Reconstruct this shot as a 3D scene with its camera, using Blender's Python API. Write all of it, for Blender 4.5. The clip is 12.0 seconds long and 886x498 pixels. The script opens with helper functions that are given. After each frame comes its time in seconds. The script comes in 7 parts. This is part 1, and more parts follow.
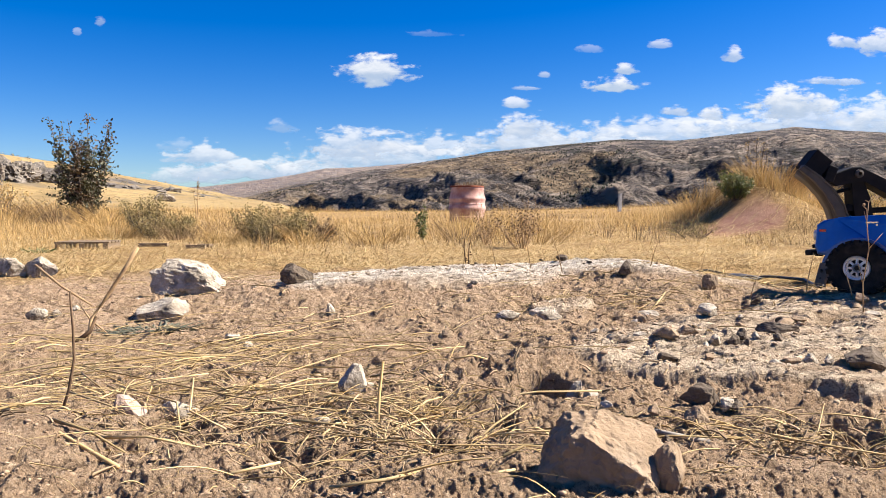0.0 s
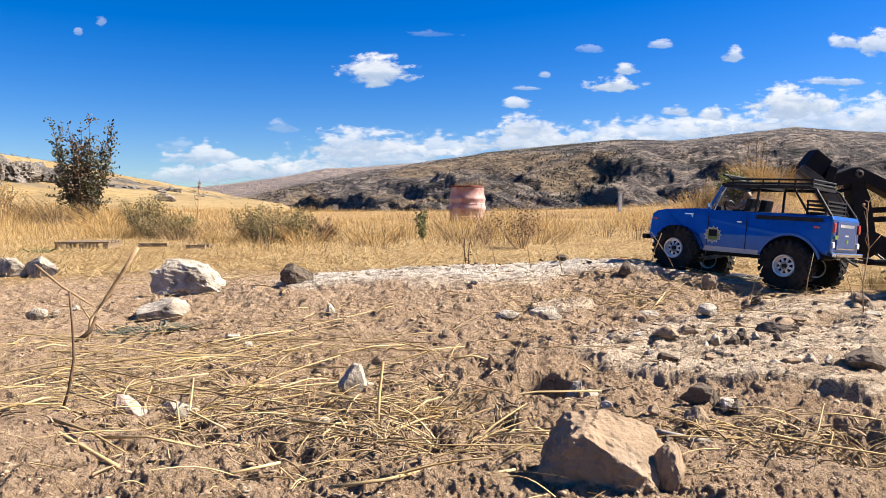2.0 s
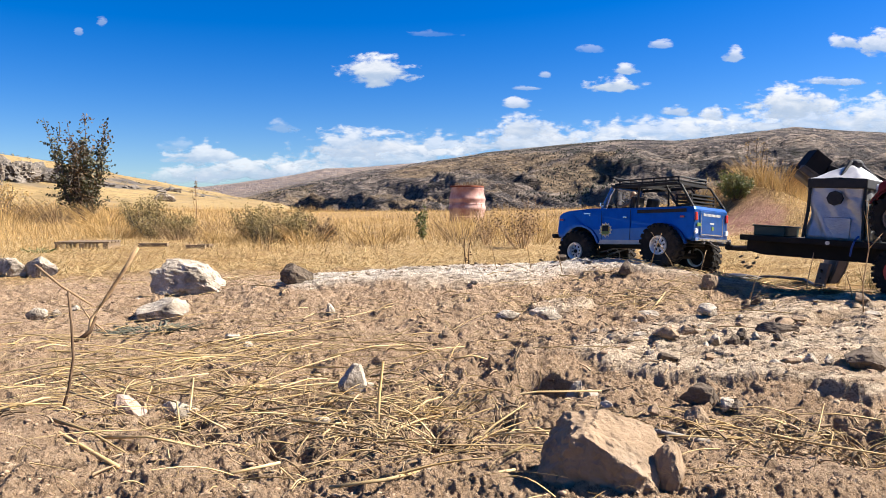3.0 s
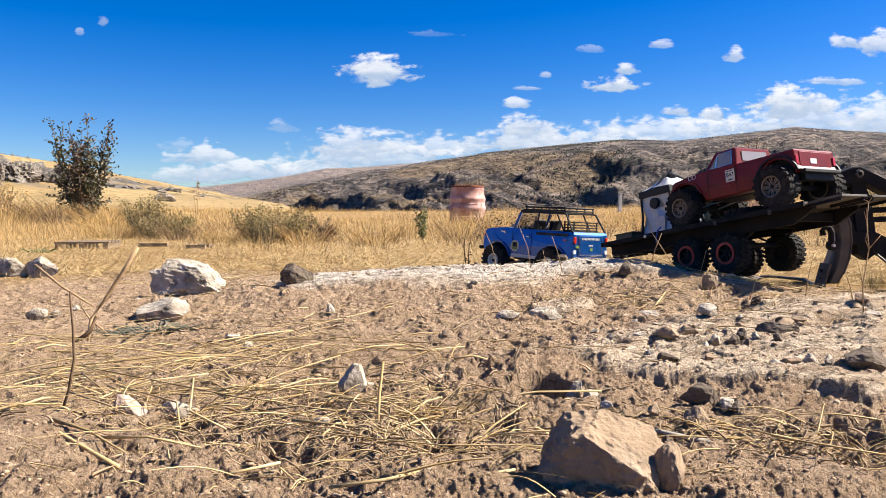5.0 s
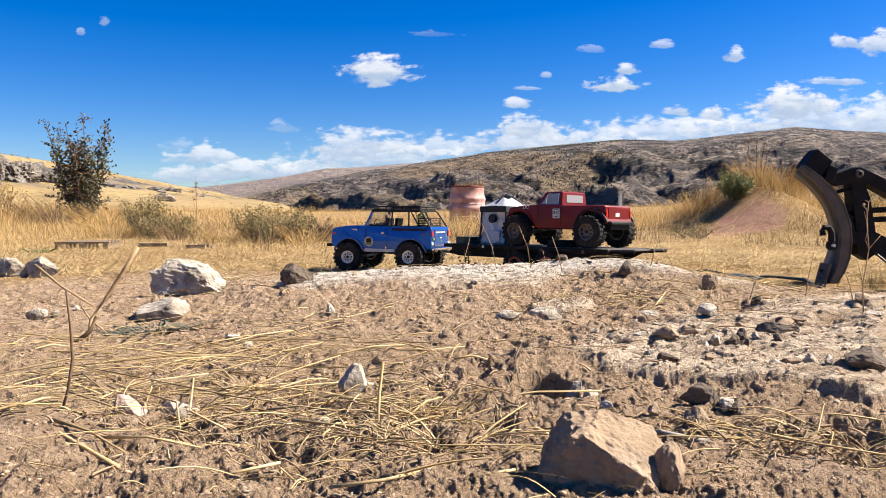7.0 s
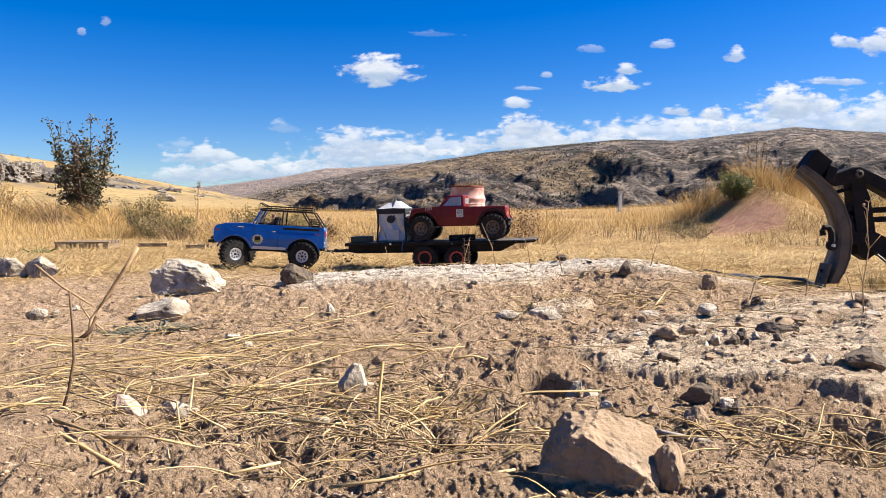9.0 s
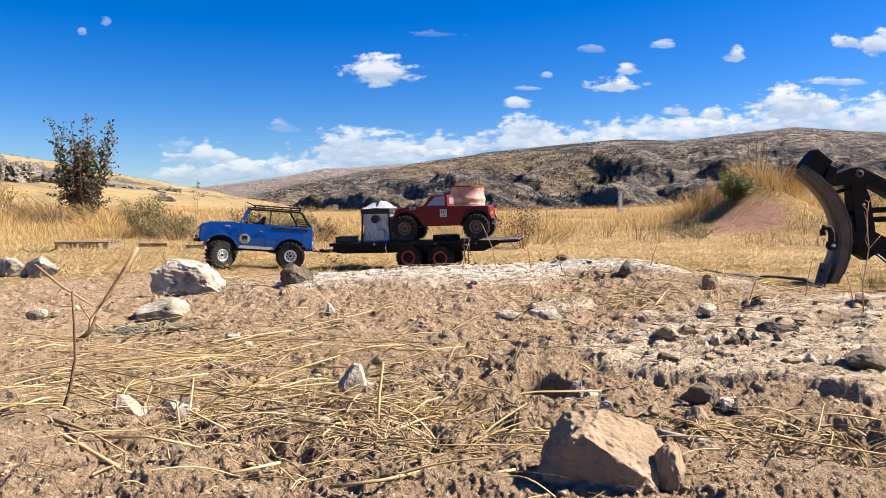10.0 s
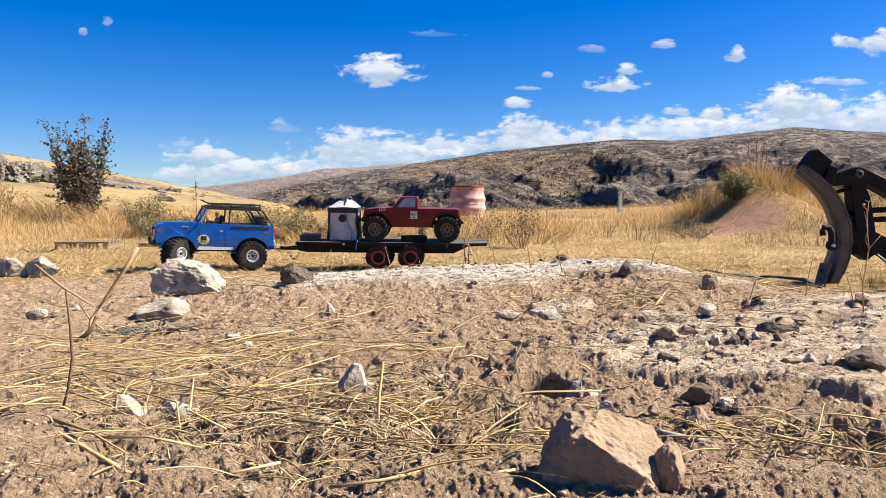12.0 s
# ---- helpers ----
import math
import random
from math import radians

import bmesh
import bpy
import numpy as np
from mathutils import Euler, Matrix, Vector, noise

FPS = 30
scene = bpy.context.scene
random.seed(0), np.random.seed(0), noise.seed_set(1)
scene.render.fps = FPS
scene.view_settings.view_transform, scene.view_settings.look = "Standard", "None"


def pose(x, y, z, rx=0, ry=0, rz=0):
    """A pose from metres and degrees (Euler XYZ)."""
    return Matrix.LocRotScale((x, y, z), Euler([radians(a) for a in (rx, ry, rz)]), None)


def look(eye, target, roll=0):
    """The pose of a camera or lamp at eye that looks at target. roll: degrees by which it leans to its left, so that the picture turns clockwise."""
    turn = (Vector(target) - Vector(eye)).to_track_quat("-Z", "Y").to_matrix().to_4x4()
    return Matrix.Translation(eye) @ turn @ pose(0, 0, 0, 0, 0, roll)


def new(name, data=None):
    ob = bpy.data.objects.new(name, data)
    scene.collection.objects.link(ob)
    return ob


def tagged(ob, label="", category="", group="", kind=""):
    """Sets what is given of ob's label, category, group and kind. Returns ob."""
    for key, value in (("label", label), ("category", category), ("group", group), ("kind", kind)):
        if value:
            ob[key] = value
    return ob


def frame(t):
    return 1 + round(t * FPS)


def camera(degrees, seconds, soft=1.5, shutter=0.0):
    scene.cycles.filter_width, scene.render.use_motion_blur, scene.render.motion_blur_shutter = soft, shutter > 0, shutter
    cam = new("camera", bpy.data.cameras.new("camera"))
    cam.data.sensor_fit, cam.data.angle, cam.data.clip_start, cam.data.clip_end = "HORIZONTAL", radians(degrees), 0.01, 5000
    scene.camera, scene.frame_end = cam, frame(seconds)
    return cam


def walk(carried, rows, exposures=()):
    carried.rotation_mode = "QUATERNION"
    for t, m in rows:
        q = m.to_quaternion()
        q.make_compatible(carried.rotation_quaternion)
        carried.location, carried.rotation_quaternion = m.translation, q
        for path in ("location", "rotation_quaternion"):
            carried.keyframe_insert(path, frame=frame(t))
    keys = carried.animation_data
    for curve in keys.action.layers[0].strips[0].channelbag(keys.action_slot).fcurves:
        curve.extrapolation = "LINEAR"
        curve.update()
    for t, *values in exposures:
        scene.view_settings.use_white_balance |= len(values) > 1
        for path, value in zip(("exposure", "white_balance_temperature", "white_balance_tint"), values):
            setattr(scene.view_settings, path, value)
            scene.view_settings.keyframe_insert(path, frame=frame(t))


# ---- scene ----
# ---------------- camera: stands still on the ground ----------------
cam = camera(62.2, 12.0, soft=0.5)
EYE = (0.0, 0.0, 0.25)
walk(cam, [(0.0, look(EYE, (0, 10, 0.25 - 0.4873))), (12.0, look(EYE, (0, 10, 0.25 - 0.4873)))], exposures=[(0.0, 1.58), (12.0, 1.58)])

# ---------------- light ----------------
SUN_ELEV, SUN_AZ = 43.0, 84.0      # azimuth clockwise from +y (the way the camera looks)
world = bpy.data.worlds.new("sky")
scene.world = world
world.use_nodes = True
_n = world.node_tree.nodes
_bg = _n["Background"]
_sky = _n.new("ShaderNodeTexSky")
_sky.sky_type = 'NISHITA'
_sky.sun_disc = False
_sky.sun_elevation = radians(SUN_ELEV)
_sky.sun_rotation = radians(SUN_AZ)
_sky.altitude = 600
_sky.air_density = 1.0
_sky.dust_density = 0.8
_sky.ozone_density = 6.0
_vivid = _n.new("ShaderNodeHueSaturation")
_vivid.inputs["Saturation"].default_value = 1.42
_vivid.inputs["Hue"].default_value = 0.516
world.node_tree.links.new(_sky.outputs[0], _vivid.inputs["Color"])
world.node_tree.links.new(_vivid.outputs[0], _bg.inputs[0])
_bg.inputs[1].default_value = 0.050
sun = new("sun", bpy.data.lights.new("sun", 'SUN'))
sun.data.energy, sun.data.angle, sun.data.color = 5.0, radians(0.53), (1.0, 0.93, 0.83)
_e, _a = radians(SUN_ELEV), radians(SUN_AZ)
SUN_DIR = Vector((math.cos(_e) * math.sin(_a), math.cos(_e) * math.cos(_a), math.sin(_e)))
sun.matrix_world = look(SUN_DIR * 50, (0, 0, 0))


# ---------------- noise for shaping ground and stones ----------------
def lattice(ix, iy, seed):
    h = (ix.astype(np.int64) * 374761393 + iy.astype(np.int64) * 668265263 + seed * 974634777) & 0xFFFFFFFF
    h = ((h ^ (h >> 13)) * 1274126177) & 0xFFFFFFFF
    return ((h ^ (h >> 16)) & 0xFFFF) / 65535.0


def vnoise(x, y, seed=0):
    """Smooth value noise, 0 to 1."""
    x, y = np.asarray(x, float), np.asarray(y, float)
    ix, iy = np.floor(x), np.floor(y)
    fx, fy = x - ix, y - iy
    fx, fy = fx * fx * fx * (fx * (fx * 6 - 15) + 10), fy * fy * fy * (fy * (fy * 6 - 15) + 10)
    a, b = lattice(ix, iy, seed), lattice(ix + 1, iy, seed)
    c, d = lattice(ix, iy + 1, seed), lattice(ix + 1, iy + 1, seed)
    return (a + (b - a) * fx) * (1 - fy) + (c + (d - c) * fx) * fy


def fbm(x, y, seed=0, octaves=4, gain=0.5):
    s, amp, tot = 0.0, 1.0, 0.0
    for k in range(octaves):
        s = s + amp * (vnoise(x * 2 ** k + 13.7 * k, y * 2 ** k - 7.1 * k, seed + k) * 2 - 1)
        tot += amp
        amp *= gain
    return s / tot


def ridged(x, y, seed=0, octaves=4, gain=0.55):
    s, amp, tot = 0.0, 1.0, 0.0
    for k in range(octaves):
        s = s + amp * (1 - np.abs(vnoise(x * 2 ** k + 3.3 * k, y * 2 ** k + 9.1 * k, seed + k) * 2 - 1))
        tot += amp
        amp *= gain
    return s / tot


def smooth(a, b, v):
    t = np.clip((v - a) / (b - a), 0, 1)
    return t * t * (3 - 2 * t)


def bump_at(x, y, cx, cy, sx, sy, turn=0.0):
    c, s = math.cos(radians(turn)), math.sin(radians(turn))
    u, v = (x - cx) * c + (y - cy) * s, -(x - cx) * s + (y - cy) * c
    return np.exp(-(u / sx) ** 2 - (v / sy) ** 2)


# how high the skyline stands over the valley, by bearing (x / y), for three ranges
HILL = ((-1.6, 9.5), (-1, 8.6), (-0.6, 7.2), (-0.51, 6.0), (-0.43, 4.5), (-0.32, 2.6), (-0.22, 1.2), (-0.14, -1.2), (-0.1, -1.6), (0, -3.0), (2, -3.0))
RANGE = ((-2, 30.0), (-0.4, 5.0), (-0.265, 46.4), (-0.19, 83.0), (-0.142, 103.7), (-0.11, 122.8), (-0.065, 137.2), (-0.018, 159.2), (0.06, 184.6), (0.14, 198.1), (0.24, 214.3), (0.32, 212.1), (0.39, 226.8), (0.475, 246.6), (0.55, 238.6), (0.6, 234.7), (0.9, 180.0), (2, 150.0))
FAR_RANGE = ((-2, 60.0), (-0.4, 70.0), (-0.32, 76.7), (-0.24, 96.0), (-0.2, 109.0), (-0.16, 126.5), (-0.11, 131.9), (0, 150.0), (0.6, 180.0), (2, 150.0))


def line(table, v):
    return np.interp(v, [p[0] for p in table], [p[1] for p in table])


def rockmask(x, y):
    """Where pale bedrock shows through the dirt: the top of the mound and a shelf nearer on the right."""
    n = fbm(x * 5, y * 5, 41, 4)
    top = np.maximum(np.exp(-((y - 2.20) / np.where(y < 2.2, 0.26, 0.18)) ** 2) * smooth(-0.62, -0.25, x) * (1 - smooth(0.62, 0.80, x)), 1.3 * bump_at(x, y, 0.58, 2.03, 0.24, 0.11, -35))
    shelf = 1.25 * bump_at(x, y, 0.72, 1.30, 0.52, 0.16, -6) + 1.2 * bump_at(x, y, 1.05, 1.62, 0.42, 0.12, 4) + 0.9 * bump_at(x, y, 0.42, 1.18, 0.2, 0.09, 10)
    side = 0.8 * bump_at(x, y, 1.02, 2.42, 0.30, 0.06, -8)
    return np.maximum(np.clip((np.maximum(np.maximum(top, 0.8 * shelf), side) + 0.55 * n - 0.38) / 0.3, 0, 1), 0.9 * plates(x, y)[1])


# plates of bedrock on the shelf: x, y, half length, half depth, height, turn
PLATES = ((.36, 1.18, .17, .10, .016, 8), (.50, 1.07, .20, .055, .020, -5), (.68, 1.00, .18, .06, .020, 5), (.44, 1.31, .14, .06, .014, -10), (.66, 1.19, .17, .075, .016, 6), (.60, 1.47, .16, .05, .022, -10), (.80, 1.53, .20, .06, .026, 6), (.95, 1.40, .20, .07, .024, -4), (1.0, 1.66, .24, .06, .024, 4), (.83, 1.30, .16, .06, .018, 10), (.27, 1.69, .08, .04, .018, 14), (.92, 1.18, .16, .07, .018, 0))


def plates(x, y):
    """Height and mask of the broken bedrock plates, ragged at their edges."""
    z, m = np.zeros_like(x), np.zeros_like(x)
    ragged = 0.65 * fbm(x * 7, y * 12, 44, 4, 0.55)
    for px, py, w, dp, h, turn in PLATES:
        c, s = math.cos(radians(turn)), math.sin(radians(turn))
        u, v = (x - px) * c + (y - py) * s, -(x - px) * s + (y - py) * c
        k = 1 - (u / w) ** 2 - (v / dp) ** 2 + ragged
        on = smooth(-0.05, 0.45, k)
        z = np.maximum(z, on * h * 0.40 * (1 + 0.2 * u / w + 0.45 * np.clip(v / dp, -1, 1)))
        m = np.maximum(m, smooth(-0.05, 0.3, k))
    return z, m


def height(x, y, fine=True):
    """The ground's height in metres."""
    x, y = np.asarray(x, float), np.asarray(y, float)
    d = np.hypot(x, y)
    b = np.where(y > 0.05, x / np.maximum(y, 0.05), np.sign(x) * 2.0)
    z = np.zeros_like(d)
    # mound of dirt over bedrock
    ridge = smooth(-0.95, -0.05, x) * (1 - smooth(0.52, 0.95, x))
    prof = np.where(y < 2.20, np.exp(-((y - 2.20) / 0.46) ** 2), np.exp(-((y - 2.20) / 0.23) ** 2))
    z = z + (0.078 + 0.022 * np.exp(-((x - 0.45) / 0.28) ** 2)) * ridge * prof
    z = z + 0.040 * bump_at(x, y, 1.30, 1.70, 0.50, 0.36) + 0.034 * bump_at(x, y, 0.86, 2.02, 0.24, 0.26) + 0.020 * bump_at(x, y, -1.12, 3.22, 0.20, 0.30) + 0.022 * bump_at(x, y, 0.85, 1.34, 0.55, 0.26, -6)
    z = z - 0.012 * smooth(2.6, 3.0, d) * (1 - smooth(3.2, 4.5, d))
    z = z - 0.115 * np.clip(2.6 * bump_at(x, y, 0.140, 1.005, 0.042, 0.058) - 0.7, 0, 1) + 0.026 * bump_at(x, y, 0.15, 1.13, 0.13, 0.08) - 0.035 * np.clip(2.2 * bump_at(x, y, 0.155, 1.36, 0.04, 0.03) - 0.5, 0, 1)
    z = z + 0.030 * bump_at(x, y, -0.47, 0.76, 0.14, 0.15) + 0.014 * bump_at(x, y, 0.62, 1.88, 0.24, 0.10, -25) + 0.010 * bump_at(x, y, -0.75, 1.25, 0.22, 0.18)
    # field, bank, then the hill and the ranges
    z = z + 0.30 * smooth(5, 24, d) + 0.30 * smooth(0.0, 0.5, b) * smooth(8, 30, d)
    z = z + 0.46 * bump_at(x, y, 3.60, 8.6, 0.60, 0.90, 15) + 0.25 * bump_at(x, y, 5.2, 9.2, 1.5, 1.2)
    far = smooth(26, 92, d)
    hill = line(HILL, b)
    z = z + far * (hill / np.sqrt(1 + np.clip(b, -1.5, 1.5) ** 2) - 0.3) - 18 * smooth(100, 220, d) * smooth(-0.25, 0.05, b) - 6 * smooth(95, 200, d) * (1 - smooth(-0.25, 0.05, b))
    z = z + far * (1 - smooth(140, 260, d)) * 0.5 * fbm(x / 9, y / 9, 5, 4) * smooth(0.0, -0.2, b)
    flat_b = 1 / np.sqrt(1 + np.clip(b, -1.5, 1.5) ** 2)
    g = smooth(math.log(200), math.log(1750), np.log(np.maximum(d, 1)))
    wx, wy = x + 60 * fbm(x / 300, y / 300, 15, 3), y + 60 * fbm(x / 300, y / 300, 16, 3)
    carve = (1 - ridged((wx + 0.45 * wy) / 210, wy / 430, 11, 6, 0.50)) * np.clip(d, 0, 1750) * (0.045 + 0.22 * g * (1 - g))
    carve = carve + (1 - ridged((x + 0.4 * y) / 60, y / 120, 17, 5, 0.55)) * 42 * (1 - 0.35 * g)
    # lower ridges standing in front of the skyline
    for d0, up, wide, sd in ((560, 11, 75, 51), (880, 14, 100, 53), (1150, 8, 110, 57)):
        crest = d0 + 150 * fbm(b * 5, b * 0 + sd, sd, 3)
        z = z + up * (0.35 + 1.3 * vnoise(b * 7, b * 0 + sd, sd)) * np.exp(-((d - crest) / wide) ** 2) * smooth(-0.06, 0.08, b)
    z = z - 16 * smooth(1150, 1720, d) * smooth(-0.25, 0.05, b) * (1 - smooth(1900, 2600, d)) + smooth(180, 320, d) * (line(RANGE, b) * g * np.clip(d, 0, 1750) / 1750 * flat_b - carve * (1 - 0.955 * smooth(1100, 1700, d)))
    back = smooth(1900, 3300, d)
    z = z + back * flat_b * (line(FAR_RANGE, b) * 1.62 - line(RANGE, b) * 1.0)
    if fine:
        near = (1 - smooth(3.5, 7.0, d)) * smooth(0.35, 0.75, y / np.maximum(d, 0.01))
        soil = (1 - 0.65 * rockmask(x, y)) * near
        z = z + near * 0.010 * fbm(x * 2.3, y * 2.3, 3, 3)
        calm = 1 - 0.75 * np.clip(bump_at(x, y, -0.52, 0.78, 0.15, 0.16) + bump_at(x, y, 0.36, 0.72, 0.12, 0.06) + 0.8 * bump_at(x, y, -0.80, 1.55, 0.25, 0.25), 0, 1)
        rubble = smooth(-0.30, 0.30, fbm(x * 4, y * 4, 13, 2))
        z = z + soil * 0.017 * fbm(x * 9, y * 9, 7, 4, 0.6)
        z = z + soil * calm * (0.018 * (ridged(x * 22, y * 22, 9, 3, 0.6) - 0.62) * rubble + 0.011 * np.clip(fbm(x * 55, y * 55, 18, 4, 0.72), -0.30, 1) + 0.005 * np.abs(fbm(x * 140, y * 140, 19, 3, 0.7)))
        # dug-over hollows under the straw heaps
        heap = np.clip(bump_at(x, y, -0.10, 0.80, 0.20, 0.09) + bump_at(x, y, -0.28, 0.90, 0.16, 0.08) + 0.8 * bump_at(x, y, 0.43, 0.80, 0.14, 0.05) + 0.6 * bump_at(x, y, -0.15, 1.12, 0.25, 0.12), 0, 1)
        z = z - soil * heap * 0.044 * smooth(0.05, 0.45, fbm(x * 15, y * 19, 43, 3, 0.6))
        z = z + soil * smooth(1.1, 1.6, y) * 0.013 * (ridged(x * 13, y * 13, 33, 3, 0.6) - 0.6)
        r = rockmask(x, y) * near
        s = y * 7.5 + 0.25 * x + 1.8 * fbm(x * 2.6, y * 2.6, 23, 4, 0.6)
        f = s - np.floor(s)
        tread = np.where(f < 0.14, smooth(0, 0.14, f), 1 - (f - 0.14) / 0.86)
        z = z + r * (1 - smooth(1.75, 1.95, y)) * 0.009 * tread * (0.3 + vnoise(x * 4, y * 4, 29))
        z = z - r * 0.014 * smooth(0.80, 0.92, ridged(x * 4.5 + 0.6 * fbm(x * 3, y * 3, 37, 2), y * 10, 27, 3))
        z = z + near * plates(x, y)[0]
        step = vnoise(x * 5 + 2 * fbm(x * 3, y * 3, 23, 2), y * 16 + 0.8 * x, 21)
        z = z + r * (0.006 + 0.010 * np.round(step * 4) / 4 + 0.005 * fbm(x * 40, y * 90, 22, 3))
        z = z + (1 - near) * (1 - smooth(30, 60, d)) * 0.02 * fbm(x * 1.5, y * 1.5, 31, 3)
    return z


def ground_z(x, y):
    return float(height(np.array([x]), np.array([y]))[0])



# ---------------- materials ----------------
def nodes_of(m):
    m.use_nodes = True
    return m.node_tree.nodes, m.node_tree.links, m.node_tree.nodes["Principled BSDF"]


def mixed(n, l, fac, a, b):
    """A colour mix node; a, b are colours or sockets."""
    k = n.new("ShaderNodeMix")
    k.data_type = 'RGBA'
    for sock, v in ((k.inputs[0], fac), (k.inputs[6], a), (k.inputs[7], b)):
        if isinstance(v, (tuple, list)):
            sock.default_value = (*v[:3], 1)
        elif isinstance(v, (int, float)):
            sock.default_value = v
        else:
            l.new(v, sock)
    return k.outputs[2]


def noise_node(n, l, scale, detail=5.0, rough=0.6, vec=None, distort=0.0):
    k = n.new("ShaderNodeTexNoise")
    k.inputs["Scale"].default_value, k.inputs["Detail"].default_value = scale, detail
    k.inputs["Roughness"].default_value, k.inputs["Distortion"].default_value = rough, distort
    if vec:
        l.new(vec, k.inputs["Vector"])
    return k.outputs["Fac"]


def ramp(n, l, fac, lo, hi):
    k = n.new("ShaderNodeMapRange")
    k.interpolation_type = 'SMOOTHSTEP'
    k.inputs["From Min"].default_value, k.inputs["From Max"].default_value = lo, hi
    l.new(fac, k.inputs["Value"])
    return k.outputs[0]


def calc(n, l, op, a, b):
    k = n.new("ShaderNodeMath")
    k.operation = op
    for sock, v in ((k.inputs[0], a), (k.inputs[1], b)):
        if isinstance(v, (int, float)):
            sock.default_value = v
        else:
            l.new(v, sock)
    return k.outputs[0]


def mat(name, a, b=None, scale=30.0, rough=0.6, metal=0.0, spec=0.5, bump=0.0, bscale=None, coat=0.0, grime=None, vary=0.0, sheer=0.0):
    """A painted, stony, rubbery or woody surface: two tones at one scale, dust at a second, fine relief."""
    m = bpy.data.materials.new(name)
    n, l, p = nodes_of(m)
    vec = n.new("ShaderNodeTexCoord").outputs["Object"]
    b = b or tuple(c * 0.8 for c in a)
    col = mixed(n, l, ramp(n, l, noise_node(n, l, scale, vec=vec), 0.35, 0.68), a, b)
    if grime:
        col = mixed(n, l, calc(n, l, 'MULTIPLY', ramp(n, l, noise_node(n, l, scale * 0.37, 6, 0.7, vec), 0.48, 0.72), grime[3]), col, grime[:3])
    if vary:
        info = n.new("ShaderNodeObjectInfo").outputs["Random"]
        isl = n.new("ShaderNodeNewGeometry").outputs["Random Per Island"]
        hsv = n.new("ShaderNodeHueSaturation")
        l.new(col, hsv.inputs["Color"])
        l.new(calc(n, l, 'ADD', calc(n, l, 'MULTIPLY', calc(n, l, 'FRACT', calc(n, l, 'ADD', info, isl), 0), vary), 1 - vary / 2), hsv.inputs["Value"])
        col = hsv.outputs[0]
    l.new(col, p.inputs["Base Color"])
    p.inputs["Roughness"].default_value, p.inputs["Metallic"].default_value = rough, metal
    p.inputs["Specular IOR Level"].default_value = spec
    p.inputs["Coat Weight"].default_value = coat
    p.inputs["Coat Roughness"].default_value = 0.08
    if sheer:
        p.inputs["Transmission Weight"].default_value = 0.0
        tr = n.new("ShaderNodeBsdfTranslucent")
        l.new(col, tr.inputs["Color"])
        ms = n.new("ShaderNodeMixShader")
        ms.inputs[0].default_value = sheer
        l.new(p.outputs[0], ms.inputs[1])
        l.new(tr.outputs[0], ms.inputs[2])
        l.new(ms.outputs[0], n["Material Output"].inputs["Surface"])
    if bump:
        k = n.new("ShaderNodeBump")
        k.inputs["Strength"].default_value, k.inputs["Distance"].default_value = 0.8, bump
        l.new(noise_node(n, l, bscale or scale * 2, 6, 0.65, vec), k.inputs["Height"])
        l.new(k.outputs[0], p.inputs["Normal"])
    return m


